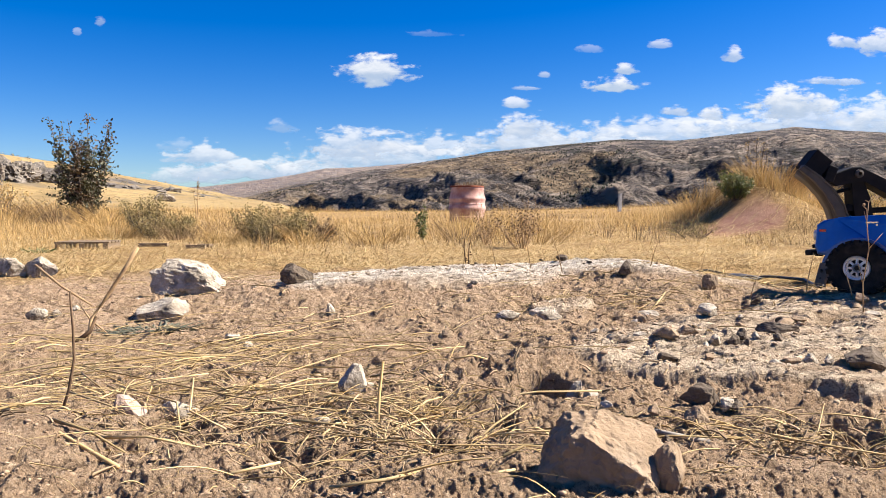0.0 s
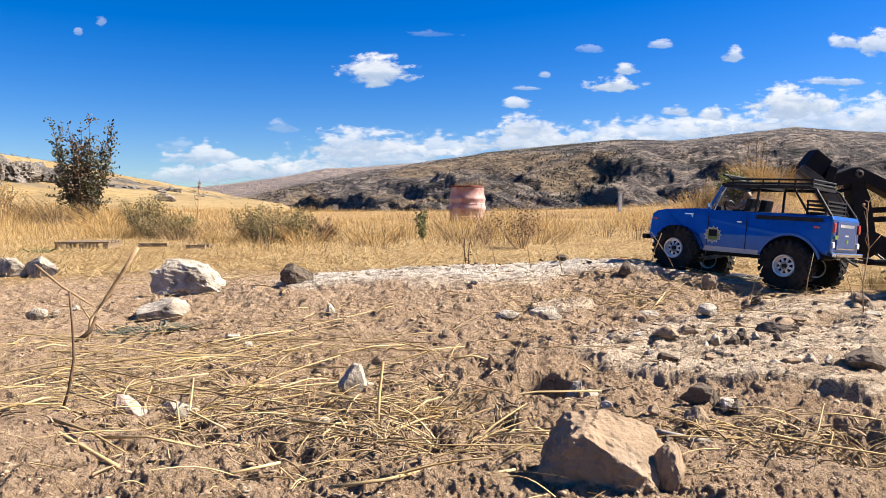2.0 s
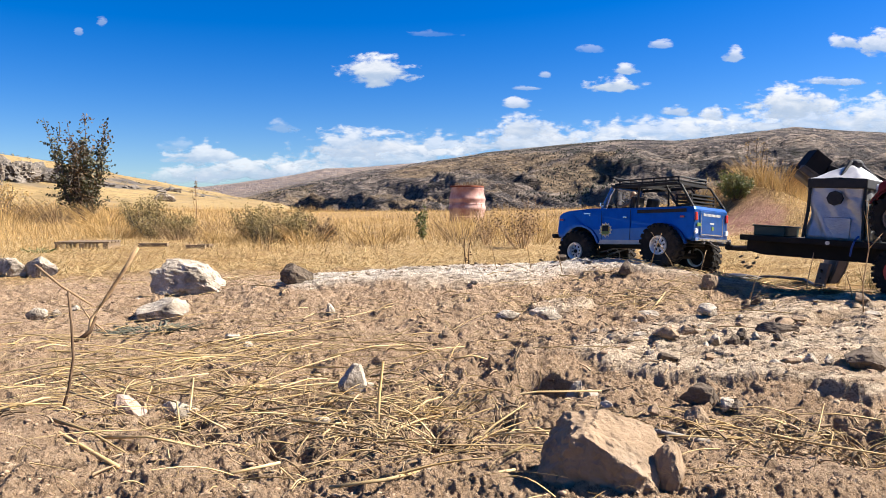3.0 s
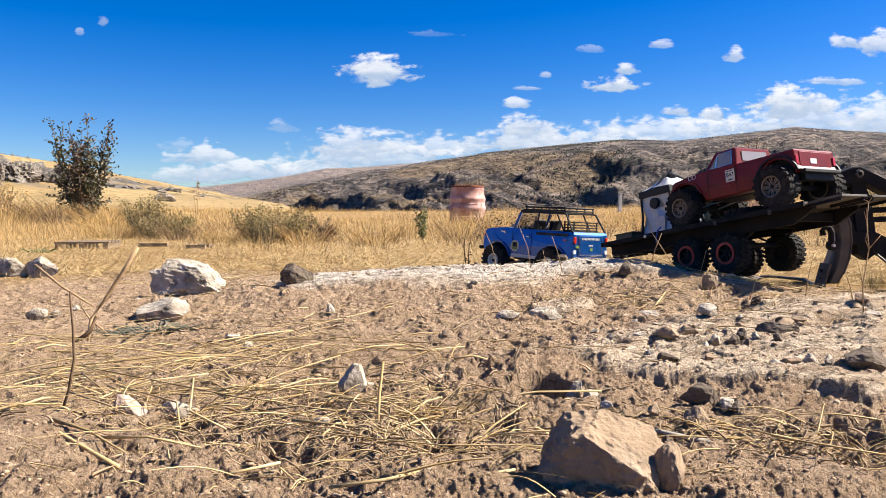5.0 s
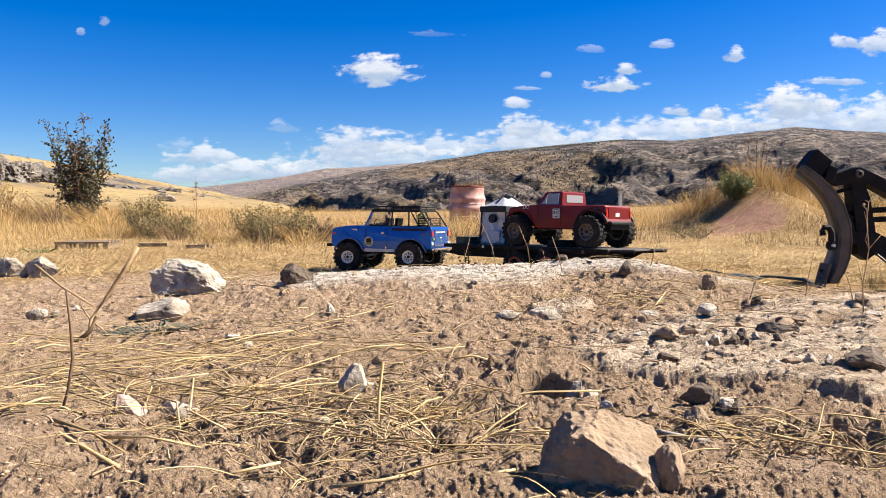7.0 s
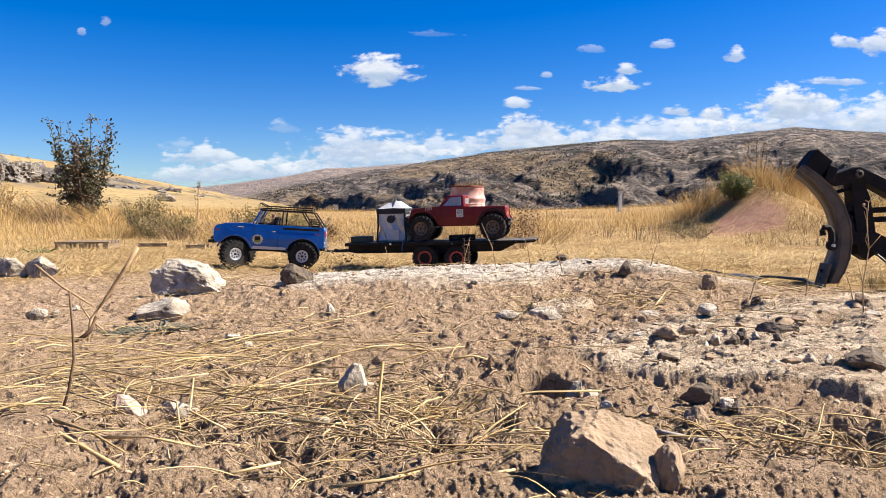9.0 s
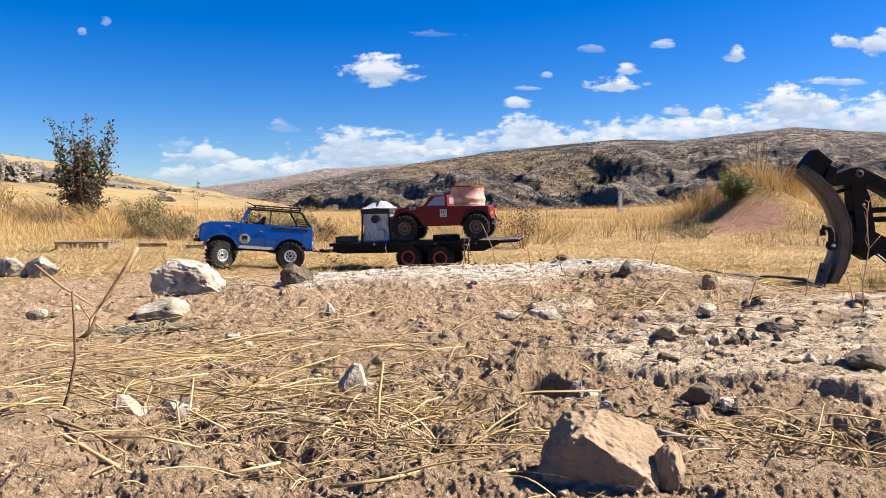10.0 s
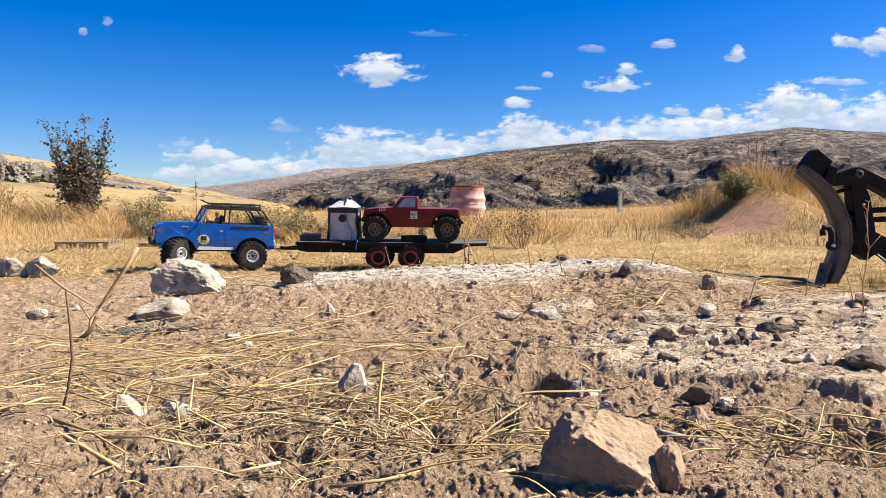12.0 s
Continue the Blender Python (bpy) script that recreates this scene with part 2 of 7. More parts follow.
def ground_material():
    m = bpy.data.materials.new("ground")
    n, l, p = nodes_of(m)
    vec = n.new("ShaderNodeTexCoord").outputs["Object"]

    def attr(name):
        k = n.new("ShaderNodeAttribute")
        k.attribute_name = name
        return k.outputs["Fac"]
    # dirt: brown silt with paler dry crust and dark crumbs
    dirt = mixed(n, l, ramp(n, l, noise_node(n, l, 9, 6, 0.65, vec), 0.35, 0.65), (0.3547, 0.2351, 0.1402), (0.4619, 0.32, 0.2012))
    dirt = mixed(n, l, ramp(n, l, noise_node(n, l, 70, 6, 0.75, vec), 0.50, 0.70), dirt, (0.1566, 0.0989, 0.0594))
    dirt = mixed(n, l, calc(n, l, 'MULTIPLY', ramp(n, l, noise_node(n, l, 170, 3, 0.6, vec), 0.60, 0.70), 0.7), dirt, (0.4288, 0.3382, 0.2474))
    dirt = mixed(n, l, calc(n, l, 'MULTIPLY', ramp(n, l, noise_node(n, l, 300, 4, 0.7, vec), 0.40, 0.62), 0.55), dirt, mixed(n, l, ramp(n, l, noise_node(n, l, 500, 2, 0.5, vec), 0.4, 0.6), (0.0989, 0.0643, 0.0395), (0.3299, 0.2474, 0.1732)))
    flat = n.new("ShaderNodeMapping")
    flat.inputs["Scale"].default_value = (1.22, 0.549, 1.22)
    l.new(vec, flat.inputs["Vector"])
    dirt = mixed(n, l, calc(n, l, 'MULTIPLY', ramp(n, l, noise_node(n, l, 42, 7, 0.78, flat.outputs[0]), 0.53, 0.62), 0.75), dirt, (0.0866, 0.0544, 0.0329))
    dirt = mixed(n, l, calc(n, l, 'MULTIPLY', ramp(n, l, noise_node(n, l, 55, 6, 0.75, flat.outputs[0]), 0.44, 0.36), 0.7), dirt, (0.5608, 0.4207, 0.2845))
    # pale bedrock, grey streaks and dirt in its cracks
    sq = n.new("ShaderNodeMapping")
    sq.inputs["Scale"].default_value = (6, 17, 17)
    l.new(vec, sq.inputs["Vector"])
    rock = mixed(n, l, ramp(n, l, noise_node(n, l, 1.6, 8, 0.7, sq.outputs[0], 0.6), 0.40, 0.62), (0.6057, 0.4808, 0.3445), (0.3786, 0.2726, 0.178))
    rock = mixed(n, l, ramp(n, l, noise_node(n, l, 60, 5, 0.75, vec), 0.58, 0.70), rock, (0.1635, 0.1249, 0.0908))
    rock = mixed(n, l, calc(n, l, 'MULTIPLY', attr("pale"), 0.75), rock, mixed(n, l, ramp(n, l, noise_node(n, l, 35, 6, 0.75, vec), 0.42, 0.62), (0.6208, 0.5755, 0.4997), (0.424, 0.3634, 0.2915)))
    # thin dark bedding cracks
    seam = noise_node(n, l, 0.9, 9, 0.72, sq.outputs[0], 0.5)
    crack = calc(n, l, 'MULTIPLY', ramp(n, l, seam, 0.485, 0.505), ramp(n, l, seam, 0.530, 0.510))
    rock = mixed(n, l, calc(n, l, 'MULTIPLY', crack, 0.85), rock, (0.0575, 0.0406, 0.0284))
    col = mixed(n, l, attr("rock"), dirt, rock)
    # straw litter over the field
    st = n.new("ShaderNodeMapping")
    st.inputs["Scale"].default_value = (1, 2.5, 1)
    l.new(vec, st.inputs["Vector"])
    straw = mixed(n, l, ramp(n, l, noise_node(n, l, 14, 8, 0.8, st.outputs[0]), 0.38, 0.62), (0.3358, 0.2133, 0.0862), (0.1679, 0.1009, 0.0402))
    straw = mixed(n, l, ramp(n, l, noise_node(n, l, 1.1, 5, 0.65, vec), 0.50, 0.75), straw, (0.3778, 0.2521, 0.1095))
    col = mixed(n, l, attr("straw"), col, straw)
    # bare pinkish bank
    col = mixed(n, l, attr("bank"), col, mixed(n, l, ramp(n, l, noise_node(n, l, 6, 6, 0.7, vec), 0.4, 0.65), (0.2813, 0.1568, 0.1082), (0.2054, 0.0973, 0.0736)))
    # golden hillside with scrub
    gold = mixed(n, l, ramp(n, l, noise_node(n, l, 0.22, 8, 0.7, vec), 0.40, 0.66), (0.311, 0.2197, 0.098), (0.2129, 0.1433, 0.0642))
    gold = mixed(n, l, ramp(n, l, noise_node(n, l, 1.6, 5, 0.7, vec), 0.50, 0.66), gold, (0.1217, 0.0926, 0.0439))
    gold = mixed(n, l, calc(n, l, 'MULTIPLY', ramp(n, l, noise_node(n, l, 0.5, 7, 0.75, vec), 0.54, 0.66), 0.7), gold, (0.175, 0.140, 0.105))
    crag = mixed(n, l, ramp(n, l, noise_node(n, l, 0.9, 8, 0.75, vec), 0.4, 0.6), (0.146, 0.1264, 0.1068), (0.0534, 0.046, 0.0392))
    gold = mixed(n, l, attr("crag"), gold, crag)
    col = mixed(n, l, attr("hill"), col, gold)
    # far range: grey-brown rock, dry grass on the gentler ground, scrub
    mt = n.new("ShaderNodeMapping")
    mt.inputs["Scale"].default_value = (0.0035, 0.0035, 0.009)
    mt.inputs["Rotation"].default_value = (0.0, 0.25, 0.0)
    l.new(vec, mt.inputs["Vector"])
    # two rock tones, lit and shadowed: slope shade is put into the colour
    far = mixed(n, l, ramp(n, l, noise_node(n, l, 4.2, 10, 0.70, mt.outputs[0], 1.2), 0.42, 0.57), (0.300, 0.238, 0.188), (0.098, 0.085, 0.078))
    far = mixed(n, l, attr("pasture"), far, mixed(n, l, ramp(n, l, noise_node(n, l, 9, 6, 0.7, mt.outputs[0]), 0.4, 0.65), (0.29, 0.210, 0.130), (0.185, 0.135, 0.085)))
    far = mixed(n, l, calc(n, l, 'MULTIPLY', attr("wood"), ramp(n, l, noise_node(n, l, 16, 8, 0.75, mt.outputs[0]), 0.40, 0.56)), far, (0.046, 0.047, 0.036))
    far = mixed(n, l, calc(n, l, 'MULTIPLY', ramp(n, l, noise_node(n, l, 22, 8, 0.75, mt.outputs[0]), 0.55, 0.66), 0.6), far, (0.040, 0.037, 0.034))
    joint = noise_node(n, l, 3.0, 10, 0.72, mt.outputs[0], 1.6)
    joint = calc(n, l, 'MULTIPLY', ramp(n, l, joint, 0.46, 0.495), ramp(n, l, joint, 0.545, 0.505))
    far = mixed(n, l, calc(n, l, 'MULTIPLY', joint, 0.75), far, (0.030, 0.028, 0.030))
    # distance haze is painted on: farthest ridges mix to a paler base colour
    far = mixed(n, l, attr("haze_tint"), far, mixed(n, l, ramp(n, l, noise_node(n, l, 6, 8, 0.7, mt.outputs[0]), 0.4, 0.6), (0.36, 0.275, 0.225), (0.22, 0.185, 0.175)))
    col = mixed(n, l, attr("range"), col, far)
    l.new(col, p.inputs["Base Color"])
    p.inputs["Roughness"].default_value = 0.95
    p.inputs["Specular IOR Level"].default_value = 0.15
    k1 = n.new("ShaderNodeBump")
    k1.inputs["Strength"].default_value, k1.inputs["Distance"].default_value = 1.0, 0.011
    l.new(calc(n, l, 'ADD', noise_node(n, l, 95, 7, 0.8, vec), calc(n, l, 'MULTIPLY', calc(n, l, 'ADD', noise_node(n, l, 320, 4, 0.75, vec), calc(n, l, 'MULTIPLY', noise_node(n, l, 36, 8, 0.75, flat.outputs[0]), 2.2)), 0.45)), k1.inputs["Height"])
    k2 = n.new("ShaderNodeBump")
    k2.inputs["Distance"].default_value = 55.0
    l.new(calc(n, l, 'MULTIPLY', attr("range"), 1.0), k2.inputs["Strength"])
    l.new(noise_node(n, l, 7.0, 10, 0.68, mt.outputs[0], 0.7), k2.inputs["Height"])
    l.new(k1.outputs[0], k2.inputs["Normal"])
    l.new(k2.outputs[0], p.inputs["Normal"])
    return m


GROUND = ground_material()
STONE = mat("pale_limestone", (0.43, 0.37, 0.29), (0.27, 0.22, 0.165), 30, 0.9, spec=0.2, bump=0.016, bscale=40, grime=(0.060, 0.046, 0.034, 0.85))
STONE_DARK = mat("grey_brown_stone", (0.130, 0.098, 0.070), (0.068, 0.051, 0.037), 25, 0.9, spec=0.2, bump=0.008, bscale=45, grime=(0.25, 0.19, 0.13, 0.5), vary=0.3)
STONE_TAN = mat("tan_stone", (0.29, 0.205, 0.130), (0.20, 0.138, 0.085), 20, 0.9, spec=0.2, bump=0.010, bscale=45, grime=(0.36, 0.29, 0.21, 0.5))
STONE_PINK = mat("pinkish_stone", (0.40, 0.29, 0.225), (0.30, 0.205, 0.15), 20, 0.9, spec=0.2, bump=0.006, bscale=45, grime=(0.46, 0.38, 0.30, 0.5))
PEBBLE = mat("pebble_mix", (0.31, 0.235, 0.165), (0.20, 0.145, 0.095), 12, 0.95, spec=0.2, bump=0.001, bscale=200, vary=0.7)
CLOD = mat("dirt_clod", (0.3376, 0.2373, 0.1551), (0.2556, 0.1733, 0.1095), 60, 0.97, spec=0.2, bump=0.001, bscale=260, vary=0.35)
STRAW = mat("straw", (0.4918, 0.3676, 0.1896), (0.3934, 0.2682, 0.1116), 18, 0.7, spec=0.2, vary=0.8, sheer=0.15)
GRASS = mat("dry_grass", (0.5476, 0.3765, 0.156), (0.3955, 0.2471, 0.0913), 6, 0.75, spec=0.2, vary=0.8, sheer=0.3)
TWIG = mat("dry_twig", (0.1521, 0.0967, 0.0561), (0.0967, 0.0581, 0.0331), 60, 0.85, spec=0.2, bump=0.0006, bscale=400)
STALK = mat("dry_stalk", (0.42, 0.285, 0.150), (0.29, 0.185, 0.095), 50, 0.75, spec=0.2, bump=0.0005, bscale=400)
LEAF = mat("dull_green_leaf", (0.0507, 0.0554, 0.0237), (0.0777, 0.0642, 0.027), 8, 0.6, vary=0.7, sheer=0.25)
LEAF_RED = mat("autumn_leaf", (0.108, 0.0575, 0.0237), (0.0676, 0.0473, 0.0203), 8, 0.6, vary=0.7, sheer=0.25)
LEAF_GREEN = mat("green_leaf", (0.1082, 0.1352, 0.0379), (0.1731, 0.1622, 0.0541), 8, 0.6, vary=0.6, sheer=0.25)
LEAF_OLIVE = mat("olive_leaf", (0.2197, 0.1802, 0.0748), (0.3251, 0.2461, 0.1099), 8, 0.7, spec=0.2, vary=0.8, sheer=0.3)
WEED_GREY = mat("grey_green_weed", (0.150, 0.150, 0.105), (0.105, 0.098, 0.065), 8, 0.8, spec=0.2, vary=0.6, sheer=0.2)
SEED = mat("dried_flower", (0.1318, 0.0784, 0.0379), (0.2028, 0.1372, 0.071), 20, 0.9, vary=0.5)
BARK = mat("grey_bark", (0.1082, 0.0811, 0.0608), (0.0676, 0.0507, 0.0372), 30, 0.9)
PINE = mat("pine", (0.0203, 0.0243, 0.0135), (0.0304, 0.0304, 0.0169), 0.05, 0.9, vary=0.5)
BLUE = mat("metallic_blue_paint", (0.002, 0.078, 0.31), (0.002, 0.066, 0.26), 40, 0.30, 0.5, coat=0.5, grime=(0.10, 0.12, 0.16, 0.10))
RED = mat("dark_red_paint", (0.150, 0.006, 0.005), (0.110, 0.005, 0.004), 30, 0.42, 0.0, spec=0.22, coat=0.06, grime=(0.13, 0.05, 0.035, 0.15))
BLACK = mat("black_plastic", (0.0074, 0.0074, 0.0081), (0.0122, 0.0115, 0.0108), 40, 0.6, spec=0.25, grime=(0.0676, 0.0541, 0.0406, 0.25))
RUBBER = mat("dusty_rubber", (0.0122, 0.0115, 0.0108), (0.0216, 0.0196, 0.0176), 50, 0.9, spec=0.2, grime=(0.1014, 0.0777, 0.0575, 0.45))
IRON = mat("black_iron", (0.0068, 0.0068, 0.0074), (0.0135, 0.0122, 0.0115), 14, 0.7, 0.0, spec=0.15, bump=0.0006, bscale=200, grime=(0.0406, 0.027, 0.0203, 0.35))
STEEL = mat("worn_steel", (0.105, 0.085, 0.062), (0.050, 0.042, 0.034), 9, 0.65, 0.25, bump=0.0008, bscale=120, grime=(0.085, 0.058, 0.036, 0.6))
SILVER = mat("silver_rim", (0.66, 0.66, 0.66), (0.55, 0.55, 0.55), 60, 0.35, 0.55, grime=(0.30, 0.25, 0.2, 0.35))
CHROME = mat("chrome", (0.70, 0.70, 0.72), (0.6, 0.6, 0.62), 60, 0.18, 0.95)
BRONZE = mat("dusty_bronze_rim", (0.16, 0.12, 0.096), (0.096, 0.08, 0.068), 60, 0.45, 0.5, grime=(0.24, 0.2, 0.16, 0.3))
RIM_RED = mat("red_bead_ring", (0.336, 0.032, 0.028), (0.256, 0.024, 0.02), 60, 0.45, 0.2, grime=(0.2, 0.12, 0.08, 0.35))
LAMP_RED = mat("red_lens", (0.496, 0.02, 0.0096), None, 60, 0.2, coat=0.6)
LAMP_WHITE = mat("white_lens", (0.624, 0.616, 0.576), None, 60, 0.2, coat=0.6)
WHITE = mat("white_vinyl", (0.48, 0.4744, 0.4496), (0.432, 0.42, 0.396), 50, 0.5)
YELLOW = mat("yellow_vinyl", (0.496, 0.368, 0.056), (0.32, 0.288, 0.048), 50, 0.5)
GREEN_VINYL = mat("green_vinyl", (0.096, 0.176, 0.032), (0.176, 0.224, 0.048), 80, 0.5)
SKIN = mat("tan_plastic", (0.2636, 0.1622, 0.0967), (0.2231, 0.1318, 0.0757), 40, 0.6)
CLOTH = mat("silver_cloth", (0.36, 0.37, 0.39), (0.29, 0.30, 0.32), 26, 0.36, 0.45, bump=0.006, bscale=22)
CLOTH_LIGHT = mat("white_cloth", (0.444, 0.444, 0.4496), (0.372, 0.372, 0.384), 22, 0.6, bump=0.003, bscale=22)
TRIM = mat("black_webbing", (0.0081, 0.0081, 0.0095), (0.0135, 0.0135, 0.0149), 90, 0.75)
TRAY = mat("dark_green_plastic", (0.0122, 0.0304, 0.0176), (0.0176, 0.0372, 0.0216), 40, 0.5)
STRAP = mat("blue_strap", (0.0135, 0.0541, 0.2298), None, 60, 0.6)
DECK = mat("weathered_deck_board", (0.0777, 0.0676, 0.0575), (0.0439, 0.0372, 0.0318), 26, 0.8, bump=0.0006, bscale=160, grime=(0.1758, 0.142, 0.1014, 0.4), vary=0.3)
DRUM = mat("faded_pink_drum", (0.3408, 0.1656, 0.1324), (0.4921, 0.3123, 0.265), 7, 0.65, bump=0.003, bscale=14, grime=(0.6247, 0.4637, 0.3975, 0.6))
RUST = mat("rust", (0.2231, 0.0642, 0.027), (0.1352, 0.0406, 0.0203), 14, 0.9, bump=0.003, bscale=40)
WOOD = mat("sun_bleached_board", (0.2129, 0.1521, 0.0913), (0.1521, 0.1014, 0.0581), 14, 0.85, bump=0.001, bscale=90, vary=0.3)
POST = mat("white_post", (0.3853, 0.3752, 0.3549), None, 12, 0.6)
HOSE = mat("black_hose", (0.0122, 0.0122, 0.0122), (0.0203, 0.0189, 0.0176), 40, 0.45)


def glass_material(name, colour, alpha):
    m = bpy.data.materials.new(name)
    n, l, p = nodes_of(m)
    p.inputs["Base Color"].default_value = (*colour, 1)
    p.inputs["Roughness"].default_value = 0.05
    tr = n.new("ShaderNodeBsdfTransparent")
    tr.inputs[0].default_value = (0.75, 0.77, 0.78, 1)
    ms = n.new("ShaderNodeMixShader")
    ms.inputs[0].default_value = alpha
    l.new(tr.outputs[0], ms.inputs[1])
    l.new(p.outputs[0], ms.inputs[2])
    l.new(ms.outputs[0], n["Material Output"].inputs["Surface"])
    return m


GLASS = glass_material("clear_plastic_window", (0.20, 0.21, 0.22), 0.30)
GLASS_GREY = glass_material("smoked_plastic_window", (0.30, 0.29, 0.29), 0.80)


# ---------------- ground: one sheet to the horizon ----------------
def mesh_object(name, verts, faces, material, parent=None):
    """verts (n,3), faces (m,3 or 4) as arrays, one mesh object."""
    verts, faces = np.asarray(verts, np.float32), np.asarray(faces, np.int32)
    me = bpy.data.meshes.new(name)
    k = faces.shape[1]
    me.vertices.add(len(verts))
    me.vertices.foreach_set("co", verts.ravel())
    me.loops.add(faces.size)
    me.loops.foreach_set("vertex_index", faces.ravel())
    me.polygons.add(len(faces))
    me.polygons.foreach_set("loop_start", np.arange(0, faces.size, k, dtype=np.int32))
    me.update(calc_edges=True)
    me.materials.append(material)
    ob = new(name, me)
    ob.parent = parent
    return ob


def build_ground():
    turns = np.concatenate([np.linspace(-180, -44, 50)[:-1], np.linspace(-44, 44, 860), np.linspace(44, 180, 50)[1:]])
    rings = np.concatenate([np.geomspace(0.0005, 0.42, 16)[:-1], np.geomspace(0.42, 4.2, 680)[:-1], np.geomspace(4.2, 150, 120)[:-1], np.geomspace(150, 1950, 210)[:-1], np.geomspace(1950, 4600, 24)])
    r, a = np.meshgrid(rings, np.radians(turns), indexing="ij")
    x, y = r * np.sin(a) + 0.011, r * np.cos(a) - 0.017
    z = height(x, y)
    nr, na = r.shape
    i = np.arange(nr * na).reshape(nr, na)
    faces = np.stack([i[:-1, :-1], i[:-1, 1:], i[1:, 1:], i[1:, :-1]], -1).reshape(-1, 4)[:, ::-1]
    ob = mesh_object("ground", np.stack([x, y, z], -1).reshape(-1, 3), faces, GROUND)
    me = ob.data
    me.polygons.foreach_set("use_smooth", np.ones(len(me.polygons), bool))
    d = r
    b = np.where(y > 0.05, x / np.maximum(y, 0.05), np.sign(x) * 2.0)
    edge = 3.25 + 0.35 * fbm(x * 1.2, y * 1.2, 61, 3) + 0.16 * fbm(x * 9, y * 9, 62, 2) - 0.55 * smooth(0.55, 1.1, x) + 0.15 * smooth(0.2, -1.2, x)
    straw = smooth(-0.25, 0.25, d - edge)
    bank = smooth(0.35, 0.6, bump_at(x, y, 3.15, 7.75, 0.58, 0.42, 30) + 0.25 * fbm(x * 2, y * 2, 66, 3))
    hill = smooth(22, 45, d)
    crag = smooth(0.60, 0.68, fbm(x / 14, y / 14, 71, 5, 0.6) * 0.5 + 0.5 - 0.05 + 0.10 * bump_at(x, y, -25.5, 45, 3.0, 2.6) + 0.12 * bump_at(x, y, -22.9, 54, 2.4, 2.6, 35) + 0.06 * bump_at(x, y, -17.5, 50, 4, 3)) * smooth(40, 55, d) * smooth(-0.26, -0.30, b)
    steep = fbm(x / 210, y / 210, 77, 5, 0.62)
    pasture = smooth(0.02, 0.22, steep + 0.55 * np.clip(bump_at(x, y, 90, 1520, 150, 170) + bump_at(x, y, -230, 1250, 110, 260) + 0.8 * bump_at(x, y, 120, 620, 120, 70), 0, 1) - 0.40 * smooth(0.14, 0.30, b) - 0.13)
    wood = smooth(0.02, 0.25, fbm(x / 120, y / 120, 78, 5, 0.6) + 0.6 * np.clip(bump_at(x, y, 330, 1640, 190, 110) + 0.5 * bump_at(x, y, -190, 900, 90, 260), 0, 1) - 0.32)
    masks = {"pasture": pasture, "wood": wood, "rock": rockmask(x, y), "pale": smooth(1.85, 2.1, y), "straw": straw, "bank": bank, "hill": hill, "crag": crag, "range": smooth(150, 240, d), "haze_tint": 0.85 * smooth(1900, 2500, d)}
    for name, v in masks.items():
        at = me.attributes.new(name, 'FLOAT', 'POINT')
        at.data.foreach_set("value", np.ascontiguousarray(np.broadcast_to(v, r.shape), dtype=np.float32).ravel())
    return tagged(ob, "brown dirt mound with pale bedrock, straw field and dry hills", "ground", kind="structure")


ground = build_ground()


